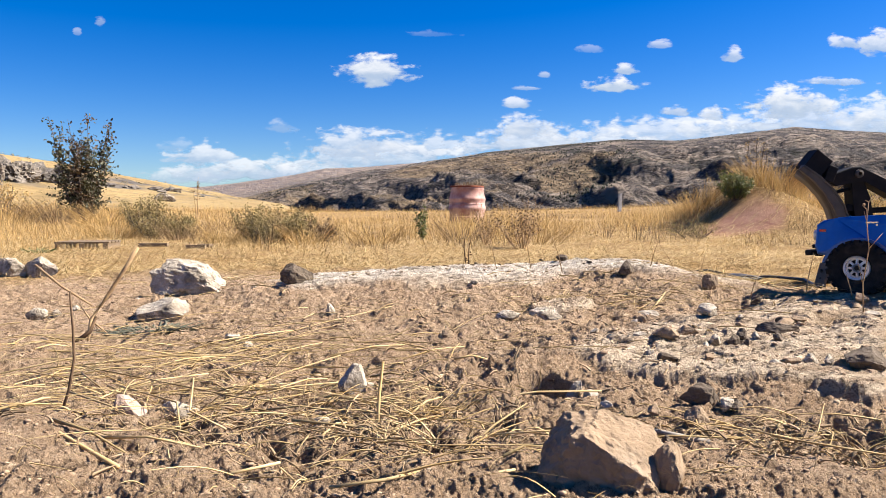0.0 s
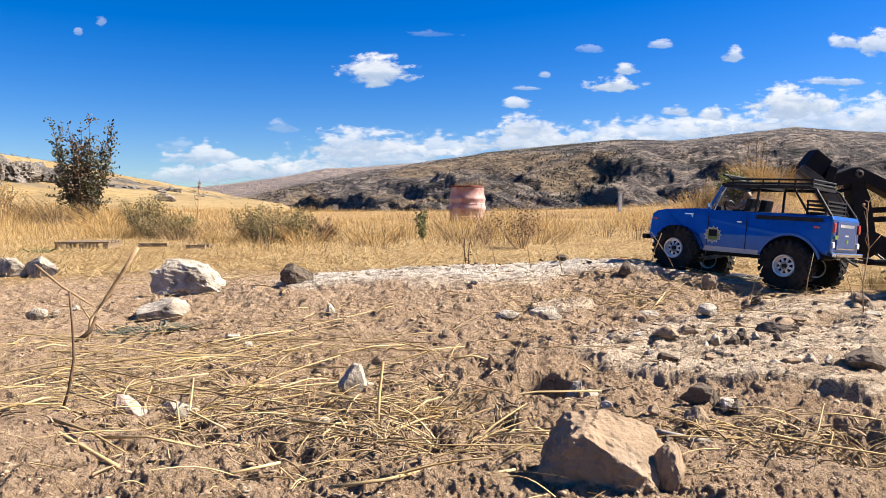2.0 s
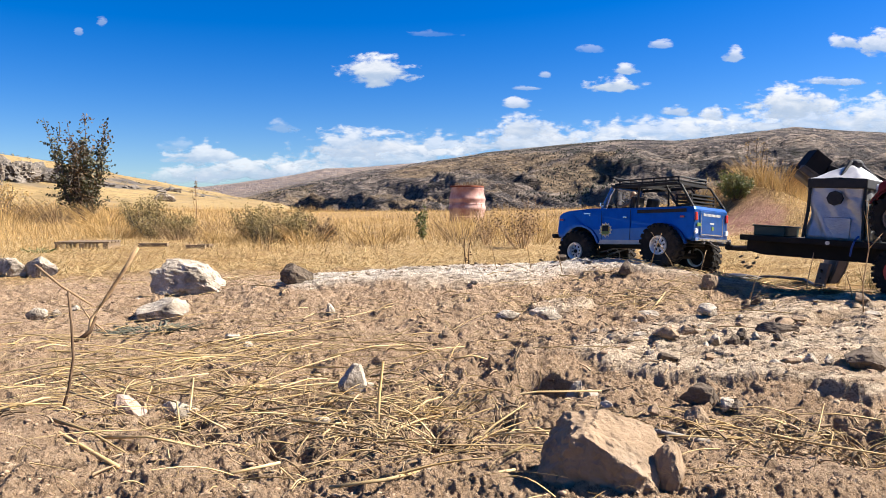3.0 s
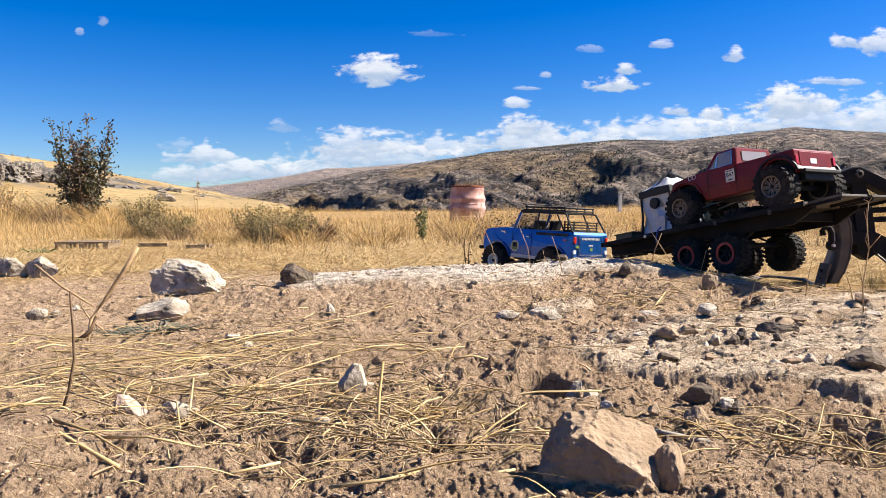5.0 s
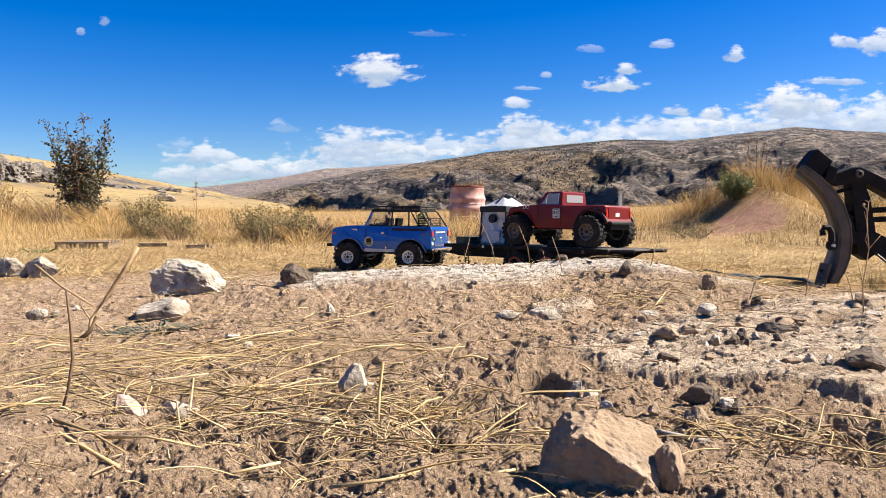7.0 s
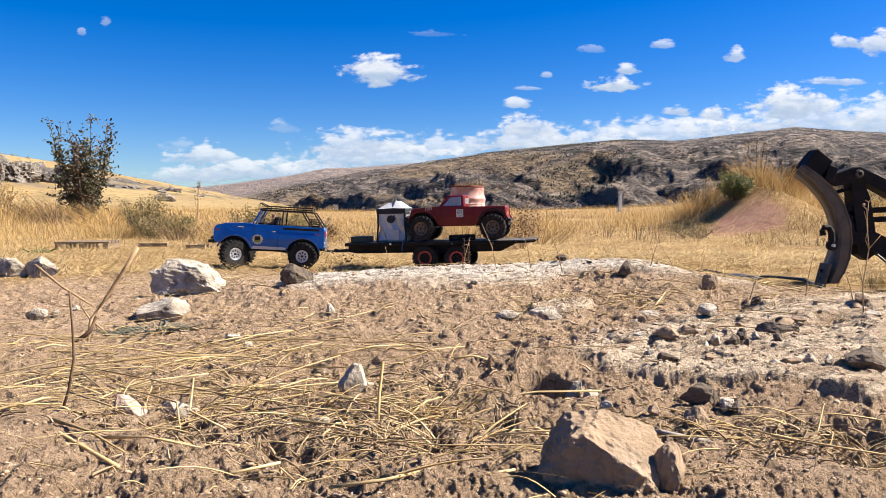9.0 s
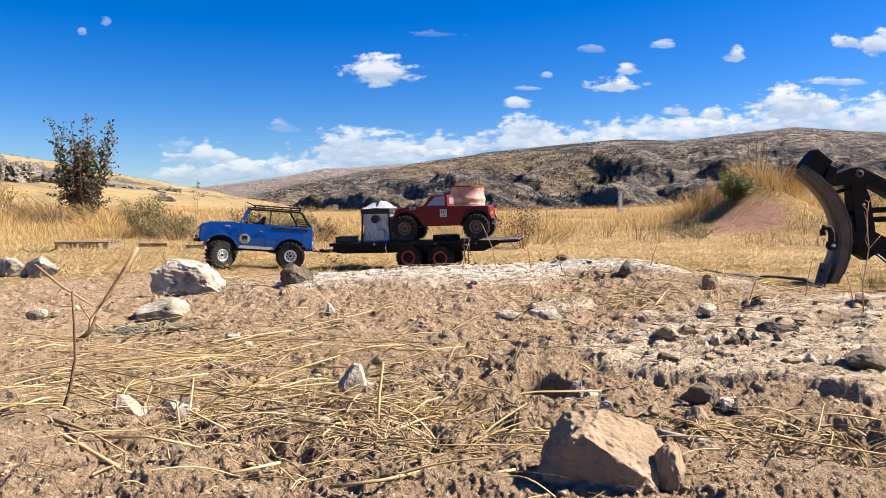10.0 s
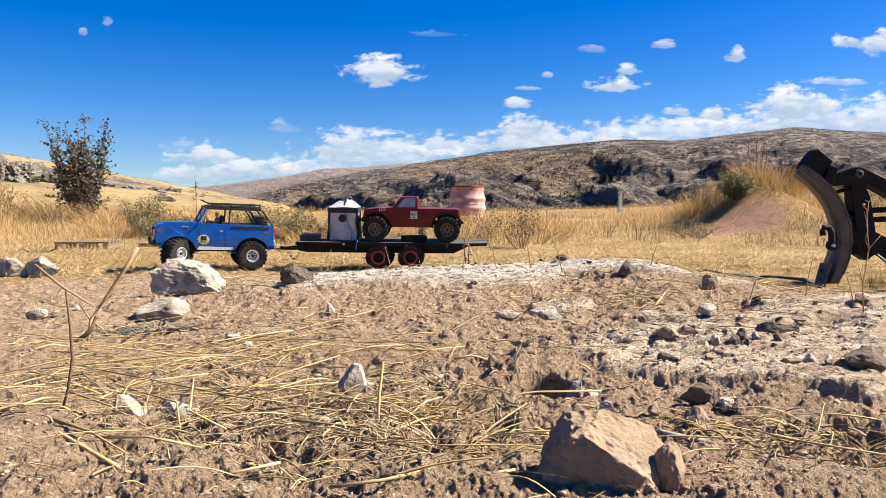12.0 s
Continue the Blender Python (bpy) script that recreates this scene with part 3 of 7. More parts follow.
# ---------------- clouds, far over the range ----------------
def cloud_material():
    m = bpy.data.materials.new("cloud")
    n, l, p = nodes_of(m)
    tc = n.new("ShaderNodeTexCoord")
    rnd = n.new("ShaderNodeObjectInfo").outputs["Random"]
    sep = n.new("ShaderNodeSeparateXYZ")
    l.new(tc.outputs["Generated"], sep.inputs[0])
    u = calc(n, l, 'MULTIPLY', calc(n, l, 'SUBTRACT', sep.outputs[0], 0.5), 2.0)
    v = calc(n, l, 'MULTIPLY', calc(n, l, 'SUBTRACT', sep.outputs[2], 0.36), 1.75)
    # flat under, domed above
    v2 = calc(n, l, 'MULTIPLY', calc(n, l, 'MINIMUM', v, 0.0), 0.9)
    vv = calc(n, l, 'ADD', v, v2)
    rad = calc(n, l, 'SQRT', calc(n, l, 'ADD', calc(n, l, 'MULTIPLY', u, u), calc(n, l, 'MULTIPLY', vv, vv)), 0)
    mp = n.new("ShaderNodeMapping")
    l.new(tc.outputs["Object"], mp.inputs["Vector"])
    comb = n.new("ShaderNodeCombineXYZ")
    l.new(calc(n, l, 'MULTIPLY', rnd, 5000.0), comb.inputs[0])
    l.new(calc(n, l, 'MULTIPLY', rnd, 1700.0), comb.inputs[2])
    l.new(comb.outputs[0], mp.inputs["Location"])
    mp2 = n.new("ShaderNodeMapping")
    mp2.inputs["Scale"].default_value = (0.0075, 0.0075, 0.017)
    l.new(mp.outputs[0], mp2.inputs["Vector"])
    big = noise_node(n, l, 1.0, 6, 0.55, mp2.outputs[0], 0.2)
    dens = calc(n, l, 'SUBTRACT', calc(n, l, 'ADD', calc(n, l, 'MULTIPLY', calc(n, l, 'SUBTRACT', big, 0.5), 1.2), 0.84), calc(n, l, 'MULTIPLY', rad, 0.62))
    k = n.new("ShaderNodeAttribute")
    k.attribute_type = 'OBJECT'
    k.attribute_name = "thin"
    a = calc(n, l, 'MULTIPLY', ramp(n, l, dens, 0.37, 0.60), k.outputs["Fac"])
    em = n.new("ShaderNodeEmission")
    # daylight painted into the glow: shaded grey-blue belly, sunlit white crown
    shade = ramp(n, l, calc(n, l, 'ADD', v, calc(n, l, 'MULTIPLY', calc(n, l, 'SUBTRACT', big, 0.5), 1.6)), -0.25, 0.70)
    l.new(mixed(n, l, shade, (0.165, 0.205, 0.265), (0.335, 0.34, 0.35)), em.inputs[0])
    tr = n.new("ShaderNodeBsdfTransparent")
    ms = n.new("ShaderNodeMixShader")
    l.new(a, ms.inputs[0])
    l.new(tr.outputs[0], ms.inputs[1])
    l.new(em.outputs[0], ms.inputs[2])
    l.new(ms.outputs[0], n["Material Output"].inputs["Surface"])
    return m


CLOUD = cloud_material()
# bearing x/y, rise z/y, width, height (per metre of distance), density, drift (per metre, over the clip)
CLOUDS = (
    (-0.090, 0.196, 0.130, 0.058, 1.0, .006), (0.234, 0.174, 0.120, 0.024, 1.0, .002), (0.249, 0.195, 0.056, 0.017, .9, .003), (0.101, 0.149, 0.060, 0.019, .8, .002), (0.292, 0.227, 0.050, 0.018, .6, .005),
    (0.392, 0.214, 0.044, 0.024, .8, .004), (0.545, 0.231, 0.064, 0.026, .8, .005), (0.590, 0.232, 0.090, 0.050, .9, .005), (-0.455, 0.259, 0.026, 0.016, .45, .010), (-0.488, 0.244, 0.016, 0.014, .35, .008),
    (-0.218, 0.119, 0.050, 0.020, .4, .003), (0.139, 0.188, 0.024, 0.012, .6, .004), (0.200, 0.222, 0.050, 0.016, .3, .004), (0.116, 0.169, 0.060, 0.008, .5, .003), (-0.326, 0.081, 0.100, 0.036, .95, .001),
    (-0.275, 0.061, 0.230, 0.036, .95, .001), (-0.115, 0.098, 0.150, 0.048, .95, .001), (-0.085, 0.080, 0.260, 0.046, .9, .001), (0.112, 0.120, 0.080, 0.038, 1.0, .001), (0.115, 0.103, 0.190, 0.046, .95, .001),
    (0.185, 0.095, 0.330, 0.046, .85, .001), (0.318, 0.140, 0.056, 0.018, .8, .002), (0.366, 0.136, 0.044, 0.026, .9, .002), (0.470, 0.153, 0.160, 0.062, 1.0, .002), (0.510, 0.130, 0.270, 0.066, .95, .001),
    (0.530, 0.179, 0.130, 0.014, .7, .003), (0.600, 0.133, 0.150, 0.066, 1.0, .002), (0.300, 0.113, 0.280, 0.050, .9, .001), (0.400, 0.118, 0.220, 0.040, .9, .001), (-0.350, 0.052, 0.180, 0.022, .7, .001),
    (-0.180, 0.062, 0.200, 0.040, .8, .001), (-0.010, 0.092, 0.160, 0.040, .8, .001), (-0.36, 0.092, 0.06, 0.016, .3, .002), (-0.01, 0.242, 0.09, 0.012, .15, .004),
)
cloud_rows = []
for _k, (_b, _s, _w, _h, _dn, _dr) in enumerate(CLOUDS):
    _d = 4200.0 + 12.0 * _k
    _dn *= 0.80 if _s < 0.135 else 0.95
    _k2 = 1.02 if _s > 0.135 else 1.25
    _wx, _hz = _w * _d * _k2, _h * _d * _k2 * 1.2
    _ob = mesh_object("cloud", [(-_wx / 2, 0, -_hz / 2), (_wx / 2, 0, -_hz / 2), (_wx / 2, 0.5, _hz / 2), (-_wx / 2, 0.5, _hz / 2)], [(0, 1, 2, 3)], CLOUD)
    _ob["thin"] = _dn
    _ob.visible_shadow = False
    tagged(_ob, "white fair-weather cloud with a soft grey shaded base painted in" if _h > 0.03 else "thin white wisp of cloud", "cloud", group="clouds", kind="structure")
    cloud_rows.append((_ob, _b * _d, _d, _s * _d + 0.25, _dr * _d))


# ---------------- mesh helpers ----------------
def part(name, bm, material, parent=None, label="", smooth_shade=False):
    me = bpy.data.meshes.new(name)
    bmesh.ops.recalc_face_normals(bm, faces=bm.faces)
    for f in bm.faces:
        f.smooth = smooth_shade
    bm.to_mesh(me)
    bm.free()
    me.materials.append(material)
    ob = new(name, me)
    ob.parent = parent
    if label:
        ob["label"] = label
    return ob


def thing(name, label, category, group=""):
    return tagged(new(name), label, category, group)


def box(bm, c, s, rot=(0, 0, 0), bevel=0.0):
    vs = bmesh.ops.create_cube(bm, size=1.0, matrix=pose(*c, *rot) @ Matrix.Diagonal((*s, 1)))["verts"]
    if bevel:
        es = list({e for v in vs for e in v.link_edges})
        bmesh.ops.bevel(bm, geom=es, offset=bevel, segments=2, affect='EDGES', profile=0.5)
    return bm


def boxes(*items, bevel=0.0):
    bm = bmesh.new()
    for c, s, *r in items:
        box(bm, c, s, r[0] if r else (0, 0, 0), bevel)
    return bm


def cyl(bm, c, r, depth, axis="Z", seg=20, r2=None):
    rot = {"Z": (0, 0, 0), "Y": (90, 0, 0), "X": (0, 90, 0)}[axis]
    bmesh.ops.create_cone(bm, cap_ends=True, segments=seg, radius1=r, radius2=r if r2 is None else r2, depth=depth, matrix=pose(*c, *rot))
    return bm


def tube(bm, pts, r, seg=8, r_end=None):
    """A round bar along pts, tapering to r_end."""
    pts = [Vector(p) for p in pts]
    rows = []
    for i, p in enumerate(pts):
        d = (pts[min(i + 1, len(pts) - 1)] - pts[max(i - 1, 0)]).normalized()
        u = d.cross(Vector((0.31, 0.17, 0.93)))
        if u.length < 0.05:
            u = d.cross(Vector((1, 0, 0)))
        u.normalize()
        v = d.cross(u)
        k = i / max(1, len(pts) - 1)
        rr = r if r_end is None else r + (r_end - r) * k
        rows.append([bm.verts.new(p + rr * (math.cos(a) * u + math.sin(a) * v)) for a in (2 * math.pi * j / seg for j in range(seg))])
    for a, b in zip(rows, rows[1:]):
        for j in range(seg):
            bm.faces.new((a[j], a[(j + 1) % seg], b[(j + 1) % seg], b[j]))
    bm.faces.new(rows[0][::-1])
    bm.faces.new(rows[-1])
    return bm


def lathe(bm, prof, axis="Y", seg=36, at=(0, 0, 0)):
    """Turns (radius, along) points round an axis; closed profile."""
    rows = []
    for r, w in prof:
        row = []
        for j in range(seg):
            a = 2 * math.pi * j / seg
            p = (r * math.cos(a), w, r * math.sin(a)) if axis == "Y" else (r * math.cos(a), r * math.sin(a), w)
            row.append(bm.verts.new(Vector(p) + Vector(at)))
        rows.append(row)
    for a, b in zip(rows, rows[1:] + rows[:1]):
        for j in range(seg):
            bm.faces.new((a[j], a[(j + 1) % seg], b[(j + 1) % seg], b[j]))
    return bm


def slab(bm, pts, y0, y1, bevel=0.0, segs=2):
    """A side outline (x, z) pulled across from y0 to y1."""
    a = [bm.verts.new((x, y0, z)) for x, z in pts]
    b = [bm.verts.new((x, y1, z)) for x, z in pts]
    fa, fb = bm.faces.new(a), bm.faces.new(b[::-1])
    n = len(pts)
    for i in range(n):
        bm.faces.new((a[i], b[i], b[(i + 1) % n], a[(i + 1) % n]))
    if bevel:
        es = list(fa.edges) + list(fb.edges)
        bmesh.ops.bevel(bm, geom=es, offset=bevel, segments=segs, affect='EDGES', profile=0.5)
    return bm


def arc(cx, cz, r, a0, a1, n=10):
    return [(cx + r * math.cos(radians(a0 + (a1 - a0) * i / n)), cz + r * math.sin(radians(a0 + (a1 - a0) * i / n))) for i in range(n + 1)]


def lean_in(bm, z0, k):
    for v in bm.verts:
        if v.co.z > z0:
            v.co.y *= 1 - k * (v.co.z - z0)
    return bm


# ---------------- wheels ----------------
def tyre_mesh(R, W, lugs, inner=.50):
    bm = bmesh.new()
    h = W / 2
    lathe(bm, [(R * inner, -h * .75), (R * (inner + .12), -h), (R * .84, -h * 1.04), (R * .93, -h * .9), (R * .955, -h * .5), (R * .955, h * .5), (R * .93, h * .9), (R * .84, h * 1.04), (R * (inner + .12), h), (R * inner, h * .75)], seg=40)
    for i in range(lugs):
        for s in (-1, 1):
            a = 360 / lugs * (i + (0.5 if s > 0 else 0))
            m = Euler((0, -radians(a), 0)).to_matrix().to_4x4()
            for c, sz, rz in (((R * .965, s * h * .30, 0), (R * .09, h * .52, R * .15), s * 18), ((R * .945, s * h * .80, 0), (R * .12, h * .42, R * .17), -s * 8), ((R * .86, s * h * 1.02, 0), (R * .16, h * .14, R * .10), 0)):
                bmesh.ops.create_cube(bm, size=1, matrix=m @ pose(*c, rz, 0, 0) @ Matrix.Diagonal((*sz, 1)))
    return bm


def rim_mesh(R, W, spokes, kind):
    """Rim seen from its outer side (+y)."""
    bm = bmesh.new()
    h = W / 2
    lathe(bm, [(R * .43, h * .35), (R * .44, h * .98), (R * .50, h * 1.02), (R * .53, h * .86), (R * .53, -h * .8), (R * .45, -h * .8)], seg=32)
    if kind == "steel":
        lathe(bm, [(R * .10, h * .55), (R * .17, h * .75), (R * .21, h * .70), (R * .21, h * .5), (R * .12, h * .45)], seg=24)
        for i in range(spokes):
            a = 360 / spokes * i
            bmesh.ops.create_cube(bm, size=1, matrix=Euler((0, -radians(a), 0)).to_matrix().to_4x4() @ pose(R * .32, h * .55, 0, 0, 0, -8) @ Matrix.Diagonal((R * .25, h * .18, R * .10, 1)))
        lathe(bm, [(R * .36, h * .40), (R * .37, h * .60), (R * .45, h * .60), (R * .45, h * .40)], seg=32)
    else:
        lathe(bm, [(R * .05, h * .60), (R * .12, h * .72), (R * .16, h * .66), (R * .16, h * .4), (R * .05, h * .4)], seg=20)
        for i in range(spokes):
            a = 360 / spokes * i
            for off in (-9, 9):
                bmesh.ops.create_cube(bm, size=1, matrix=Euler((0, -radians(a + off), 0)).to_matrix().to_4x4() @ pose(R * .29, h * .62, 0, 0, 0, 6) @ Matrix.Diagonal((R * .32, h * .25, R * .055, 1)))
    return bm


def wheel_set(R, W, lugs, spokes, kind, rim_mat, rim_label, ring=None, rim=1.0):
    """Meshes shared by all wheels of a vehicle; a black disc is added for the dark behind the spokes."""
    made = []
    for nm, bm, m in (("wheel", tyre_mesh(R, W, lugs, .50 * rim), RUBBER), ("rim", rim_mesh(R * rim, W, spokes, kind), rim_mat),
                      ("dark_backing", cyl(bmesh.new(), (0, 0, 0), R * rim * .46, W * .2, "Y", 24), BLACK),
                      ("hub", cyl(cyl(bmesh.new(), (0, W * .33, 0), R * .085, W * .16, "Y", 8), (0, W * .40, 0), R * .045, W * .12, "Y", 6), BLACK)):
        o = part(nm, bm, m)
        made.append((nm, o.data))
        bpy.data.objects.remove(o)
    if ring:
        o = part("bead_ring", lathe(bmesh.new(), [(R * .43, W * .49), (R * .43, W * .545), (R * .555, W * .545), (R * .555, W * .45)], seg=36), ring)
        made.append(("bead_ring", o.data))
        bpy.data.objects.remove(o)
    return made, rim_label


def wheel(parent, kit, x, y, z, side):
    """A wheel part under its vehicle; the tyre carries rim and hub."""
    kit, rim_label = kit
    w = None
    for nm, me in kit:
        o = new(nm, me)
        if nm == "wheel":
            w = o
            w.parent = parent
        else:
            o.parent = w
        if nm == "rim":
            o["label"] = rim_label
    w["turned"] = 0 if side > 0 else 180
    w.matrix_basis = pose(x, y, z, 0, 0, w["turned"])
    return w


# ---------------- blue four-wheel-drive model truck ----------------
def text_mesh(s, size, material, parent, m, name="lettering", depth=0.0006):
    cu = bpy.data.curves.new(name, 'FONT')
    cu.body, cu.size, cu.extrude, cu.align_x, cu.align_y = s, size, depth, 'CENTER', 'CENTER'
    tmp = new(name, cu)
    dg = bpy.context.evaluated_depsgraph_get()
    me = bpy.data.meshes.new_from_object(tmp.evaluated_get(dg))
    bpy.data.objects.remove(tmp)
    me.materials.clear()
    me.materials.append(material)
    ob = new(name, me)
    ob.parent = parent
    ob.matrix_basis = m
    return ob


def on_left(x, y, z, tilt=0):
    """A flat thing drawn in x, y that lies on a vehicle's left flank."""
    return Matrix.Translation((x, y, z)) @ Matrix(((-1, 0, 0, 0), (0, 0, 1, 0), (0, 1, 0, 0), (0, 0, 0, 1))) @ pose(0, 0, 0, tilt)


def flat(pts, depth):
    bm = bmesh.new()
    a = [bm.verts.new((x, y, 0)) for x, y in pts]
    b = [bm.verts.new((x, y, depth)) for x, y in pts]
    bm.faces.new(a[::-1])
    bm.faces.new(b)
    n = len(pts)
    for i in range(n):
        bm.faces.new((a[i], a[(i + 1) % n], b[(i + 1) % n], b[i]))
    return bm


def star(points, r0, r1, sy=1.0, phase=90):
    out = []
    for i in range(points * 2):
        a = radians(phase + 180 / points * i)
        r = r1 if i % 2 == 0 else r0
        out.append((r * math.cos(a), r * math.sin(a) * sy))
    return out


def blue_truck():
    t = thing("model_truck", "bright blue radio-controlled model off-road truck with roof rack and knobby tyres", "toy truck")
    W = 0.096
    xf, xr = 0.148, -0.160
    side = [(-.250, .100), (-.256, .112), (-.257, .190), (-.252, .199), (.066, .2015), (.105, .2035), (.200, .198), (.228, .193), (.241, .183), (.244, .130), (.238, .112)]
    side += arc(xf, .070, .076, 30, 160, 14) + [(.070, .092), (-.080, .092)] + arc(xr, .070, .076, 20, 152, 14)
    bm = slab(bmesh.new(), side, -W, W, 0.0055, 3)
    lean_in(bm, .15, 1.6)
    body = part("body", bm, BLUE, t, "glossy metallic blue body")
    for s in (-1, 1):
        for cx in (xf, xr):
            o = [(x, z) for x, z in arc(cx, .070, .0815, 16, 164, 16)]
            i = [(x, z) for x, z in arc(cx, .070, .0745, 16, 164, 16)][::-1]
            y0, y1 = sorted((s * (W - .004), s * (W + .006)))
            part("wheel_arch", slab(bmesh.new(), o + i, y0, y1, 0.0015, 1), BLUE, body)
        y0, y1 = sorted((s * (W - .002), s * (W + .0015)))
        part("sill", slab(bmesh.new(), [(.072, .089), (.066, .103), (-.080, .101), (-.088, .089)], y0, y1), WHITE, body, "bright metal sill strip")
        for x in (.062, -.045):
            part("door_seam", boxes(((x, s * (W + .0002), .147), (.0016, .0012, .094))), BLACK, body)
        part("door_handle", boxes(((-.026, s * (W + .0015), .172), (.014, .004, .005)), bevel=.001), CHROME, body, "small chrome door handle")
        part("mirror", boxes(((.058, s * (W + .006), .213), (.006, .014, .010)), ((.058, s * W, .206), (.003, .010, .003)), bevel=.001), CHROME, body)
        part("stripe", boxes(((-.150, s * (W - .0030), .1875), (.165, .0012, .010)), bevel=.0003), BLACK, body, "black side stripe")
        for x in (.226, -.222):
            part("badge", boxes(((x, s * (W + .0002), .169), (.014, .0012, .0055))), LAMP_RED, body)
    part("hood_bulge", lean_in(slab(bmesh.new(), [(.085, .200), (.088, .206), (.205, .201), (.212, .196)], -.045, .045, .003), .3, 0), BLUE, body)
    part("grille", boxes(((.244, 0, .158), (.006, .120, .036)), *[((.248, -.05 + .0125 * i, .158), (.003, .003, .034)) for i in range(9)]), BLACK, body, "black slatted grille")
    for s in (-1, 1):
        part("headlight", cyl(bmesh.new(), (.246, s * .070, .158), .013, .008, "X", 20), LAMP_WHITE, body, "round clear headlight")
        part("tail_lamp", boxes(((-.258, s * .083, .170), (.006, .012, .024)), bevel=.002), LAMP_RED, body, "red tail lamp")
        part("reversing_lamp", cyl(bmesh.new(), (-.2575, s * .083, .128), .0075, .006, "X", 16), LAMP_WHITE, body, "round white reversing lamp")
    part("tailgate", boxes(((-.2570, 0, .152), (.004, .128, .072)), bevel=.002), BLUE, body)
    part("tailgate_trim", boxes(((-.2585, 0, .119), (.003, .118, .003)), ((-.2585, -.058, .150), (.003, .002, .060)), ((-.2585, .058, .150), (.003, .002, .060))), CHROME, body)
    part("lettering", boxes(*[((-.2592, -.042 + .0072 * i, .176), (.0012, .0048, .0075)) for i in range(13)], ((-.2592, 0, .152), (.0012, .022, .004))), WHITE, body, "row of white bars")
    for y, z, w in ((.070, .147, .018), (-.004, .138, .012)):
        part("sticker", boxes(((-.2595, y, z), (.0012, w, .010))), GREEN_VINYL, body, "small green sticker")
    part("rear_bumper", boxes(((-.265, 0, .104), (.012, .180, .010)), ((-.258, .05, .098), (.02, .006, .012)), ((-.258, -.05, .098), (.02, .006, .012)), bevel=.002), CHROME, t, "dull metal rear bumper")
    part("front_bumper", boxes(((.257, 0, .116), (.016, .196, .014)), ((.262, 0, .130), (.006, .09, .010)), ((.246, .05, .112), (.02, .01, .012)), ((.246, -.05, .112), (.02, .01, .012)), bevel=.003), BLACK, t)
    bm = boxes(((0, 0, .098), (.44, .060, .022)), ((0, 0, .086), (.20, .10, .016)), ((.0, 0, .105), (.26, .165, .010)), ((-.24, 0, .100), (.04, .15, .014)), ((xf, 0, .132), (.11, .120, .05)), ((xr, 0, .132), (.11, .120, .05)), bevel=.002)
    part("chassis", bm, BLACK, t)
    for cx in (xf, xr):
        bm = cyl(bmesh.new(), (cx, 0, .058), .009, .150, "Y", 12)
        bmesh.ops.create_uvsphere(bm, u_segments=12, v_segments=8, radius=.019, matrix=pose(cx, .02, .058))
        part("axle", bm, BLACK, t)
        for s in (-1, 1):
            bm = tube(bmesh.new(), [(cx, s * .062, .062), (cx - .012, s * .050, .125)], .004, 8)
            tube(bm, [(cx - .004, s * .059, .080), (cx - .010, s * .052, .115)], .0075, 10)
            part("shock_absorber", bm, IRON, t)
            part("link", tube(bmesh.new(), [(cx, s * .045, .056), (cx * .25, s * .025, .082)], .003, 6), SILVER, t)
    # hitch
    bm = boxes(((-.285, 0, .091), (.045, .012, .008)), bevel=.001)
    bmesh.ops.create_uvsphere(bm, u_segments=10, v_segments=8, radius=.007, matrix=pose(-.312, 0, .097))
    tube(bm, [(-.270, .03, .098), (-.290, .045, .088), (-.300, .03, .080), (-.288, .018, .088)], .0025, 6)
    part("tow_hitch", bm, STEEL, t)
    # cab
    wz, top = .200, .268
    for s in (-1, 1):
        part("windshield_pillar", tube(bmesh.new(), [(.070, s * .086, wz), (.036, s * .078, top)], .0045, 8), BLUE, body)
        part("quarter_window_frame", tube(bmesh.new(), [(.052, s * .0865, wz), (.040, s * .0815, .240), (.027, s * .080, top - .004)], .0018, 6), CHROME, body, "bright vent window frame")
        bmq = bmesh.new()
        bmq.faces.new([bmq.verts.new(p) for p in ((.066, s * .0865, wz + .002), (.053, s * .0868, wz + .002), (.030, s * .080, top - .006), (.036, s * .079, top - .006))])
        part("quarter_window", bmq, GLASS, body)
        part("roll_bar", tube(bmesh.new(), [(-.060, s * .084, wz), (-.064, s * .078, top)], .0035, 8), BLACK, t)
        part("rear_bar", tube(bmesh.new(), [(-.250, s * .086, wz - .002), (-.205, s * .079, top - .004), (-.190, s * .077, top)], .0035, 8), BLACK, t)
        part("inner_bar", tube(bmesh.new(), [(-.190, s * .070, wz), (-.160, s * .070, top - .02), (-.150, s * .070, top - .004)], .003, 8), BLACK, t)
        part("roof_rail", boxes(((-.078, s * .078, top), (.232, .007, .009)), bevel=.0015), BLACK, t)
    part("windshield_frame", tube(tube(bmesh.new(), [(.036, -.078, top), (.036, .078, top)], .004, 8), [(.070, -.086, wz + .002), (.070, .086, wz + .002)], .004, 8), BLUE, body)
    bmw = bmesh.new()
    bmw.faces.new([bmw.verts.new(p) for p in ((.069, -.083, wz + .003), (.069, .083, wz + .003), (.037, .076, top - .003), (.037, -.076, top - .003))])
    part("windshield", bmw, GLASS, body, "clear plastic windshield")
    part("roof_frame", boxes(((-.194, 0, top), (.008, .15, .008)), ((-.064, 0, top), (.008, .15, .008)), ((.036, 0, top + .004), (.012, .155, .006))), BLACK, t)
    part("interior", boxes(((-.085, 0, .1985), (.300, .150, .006)), ((.052, 0, .206), (.022, .145, .012)), bevel=.002), BLACK, t)
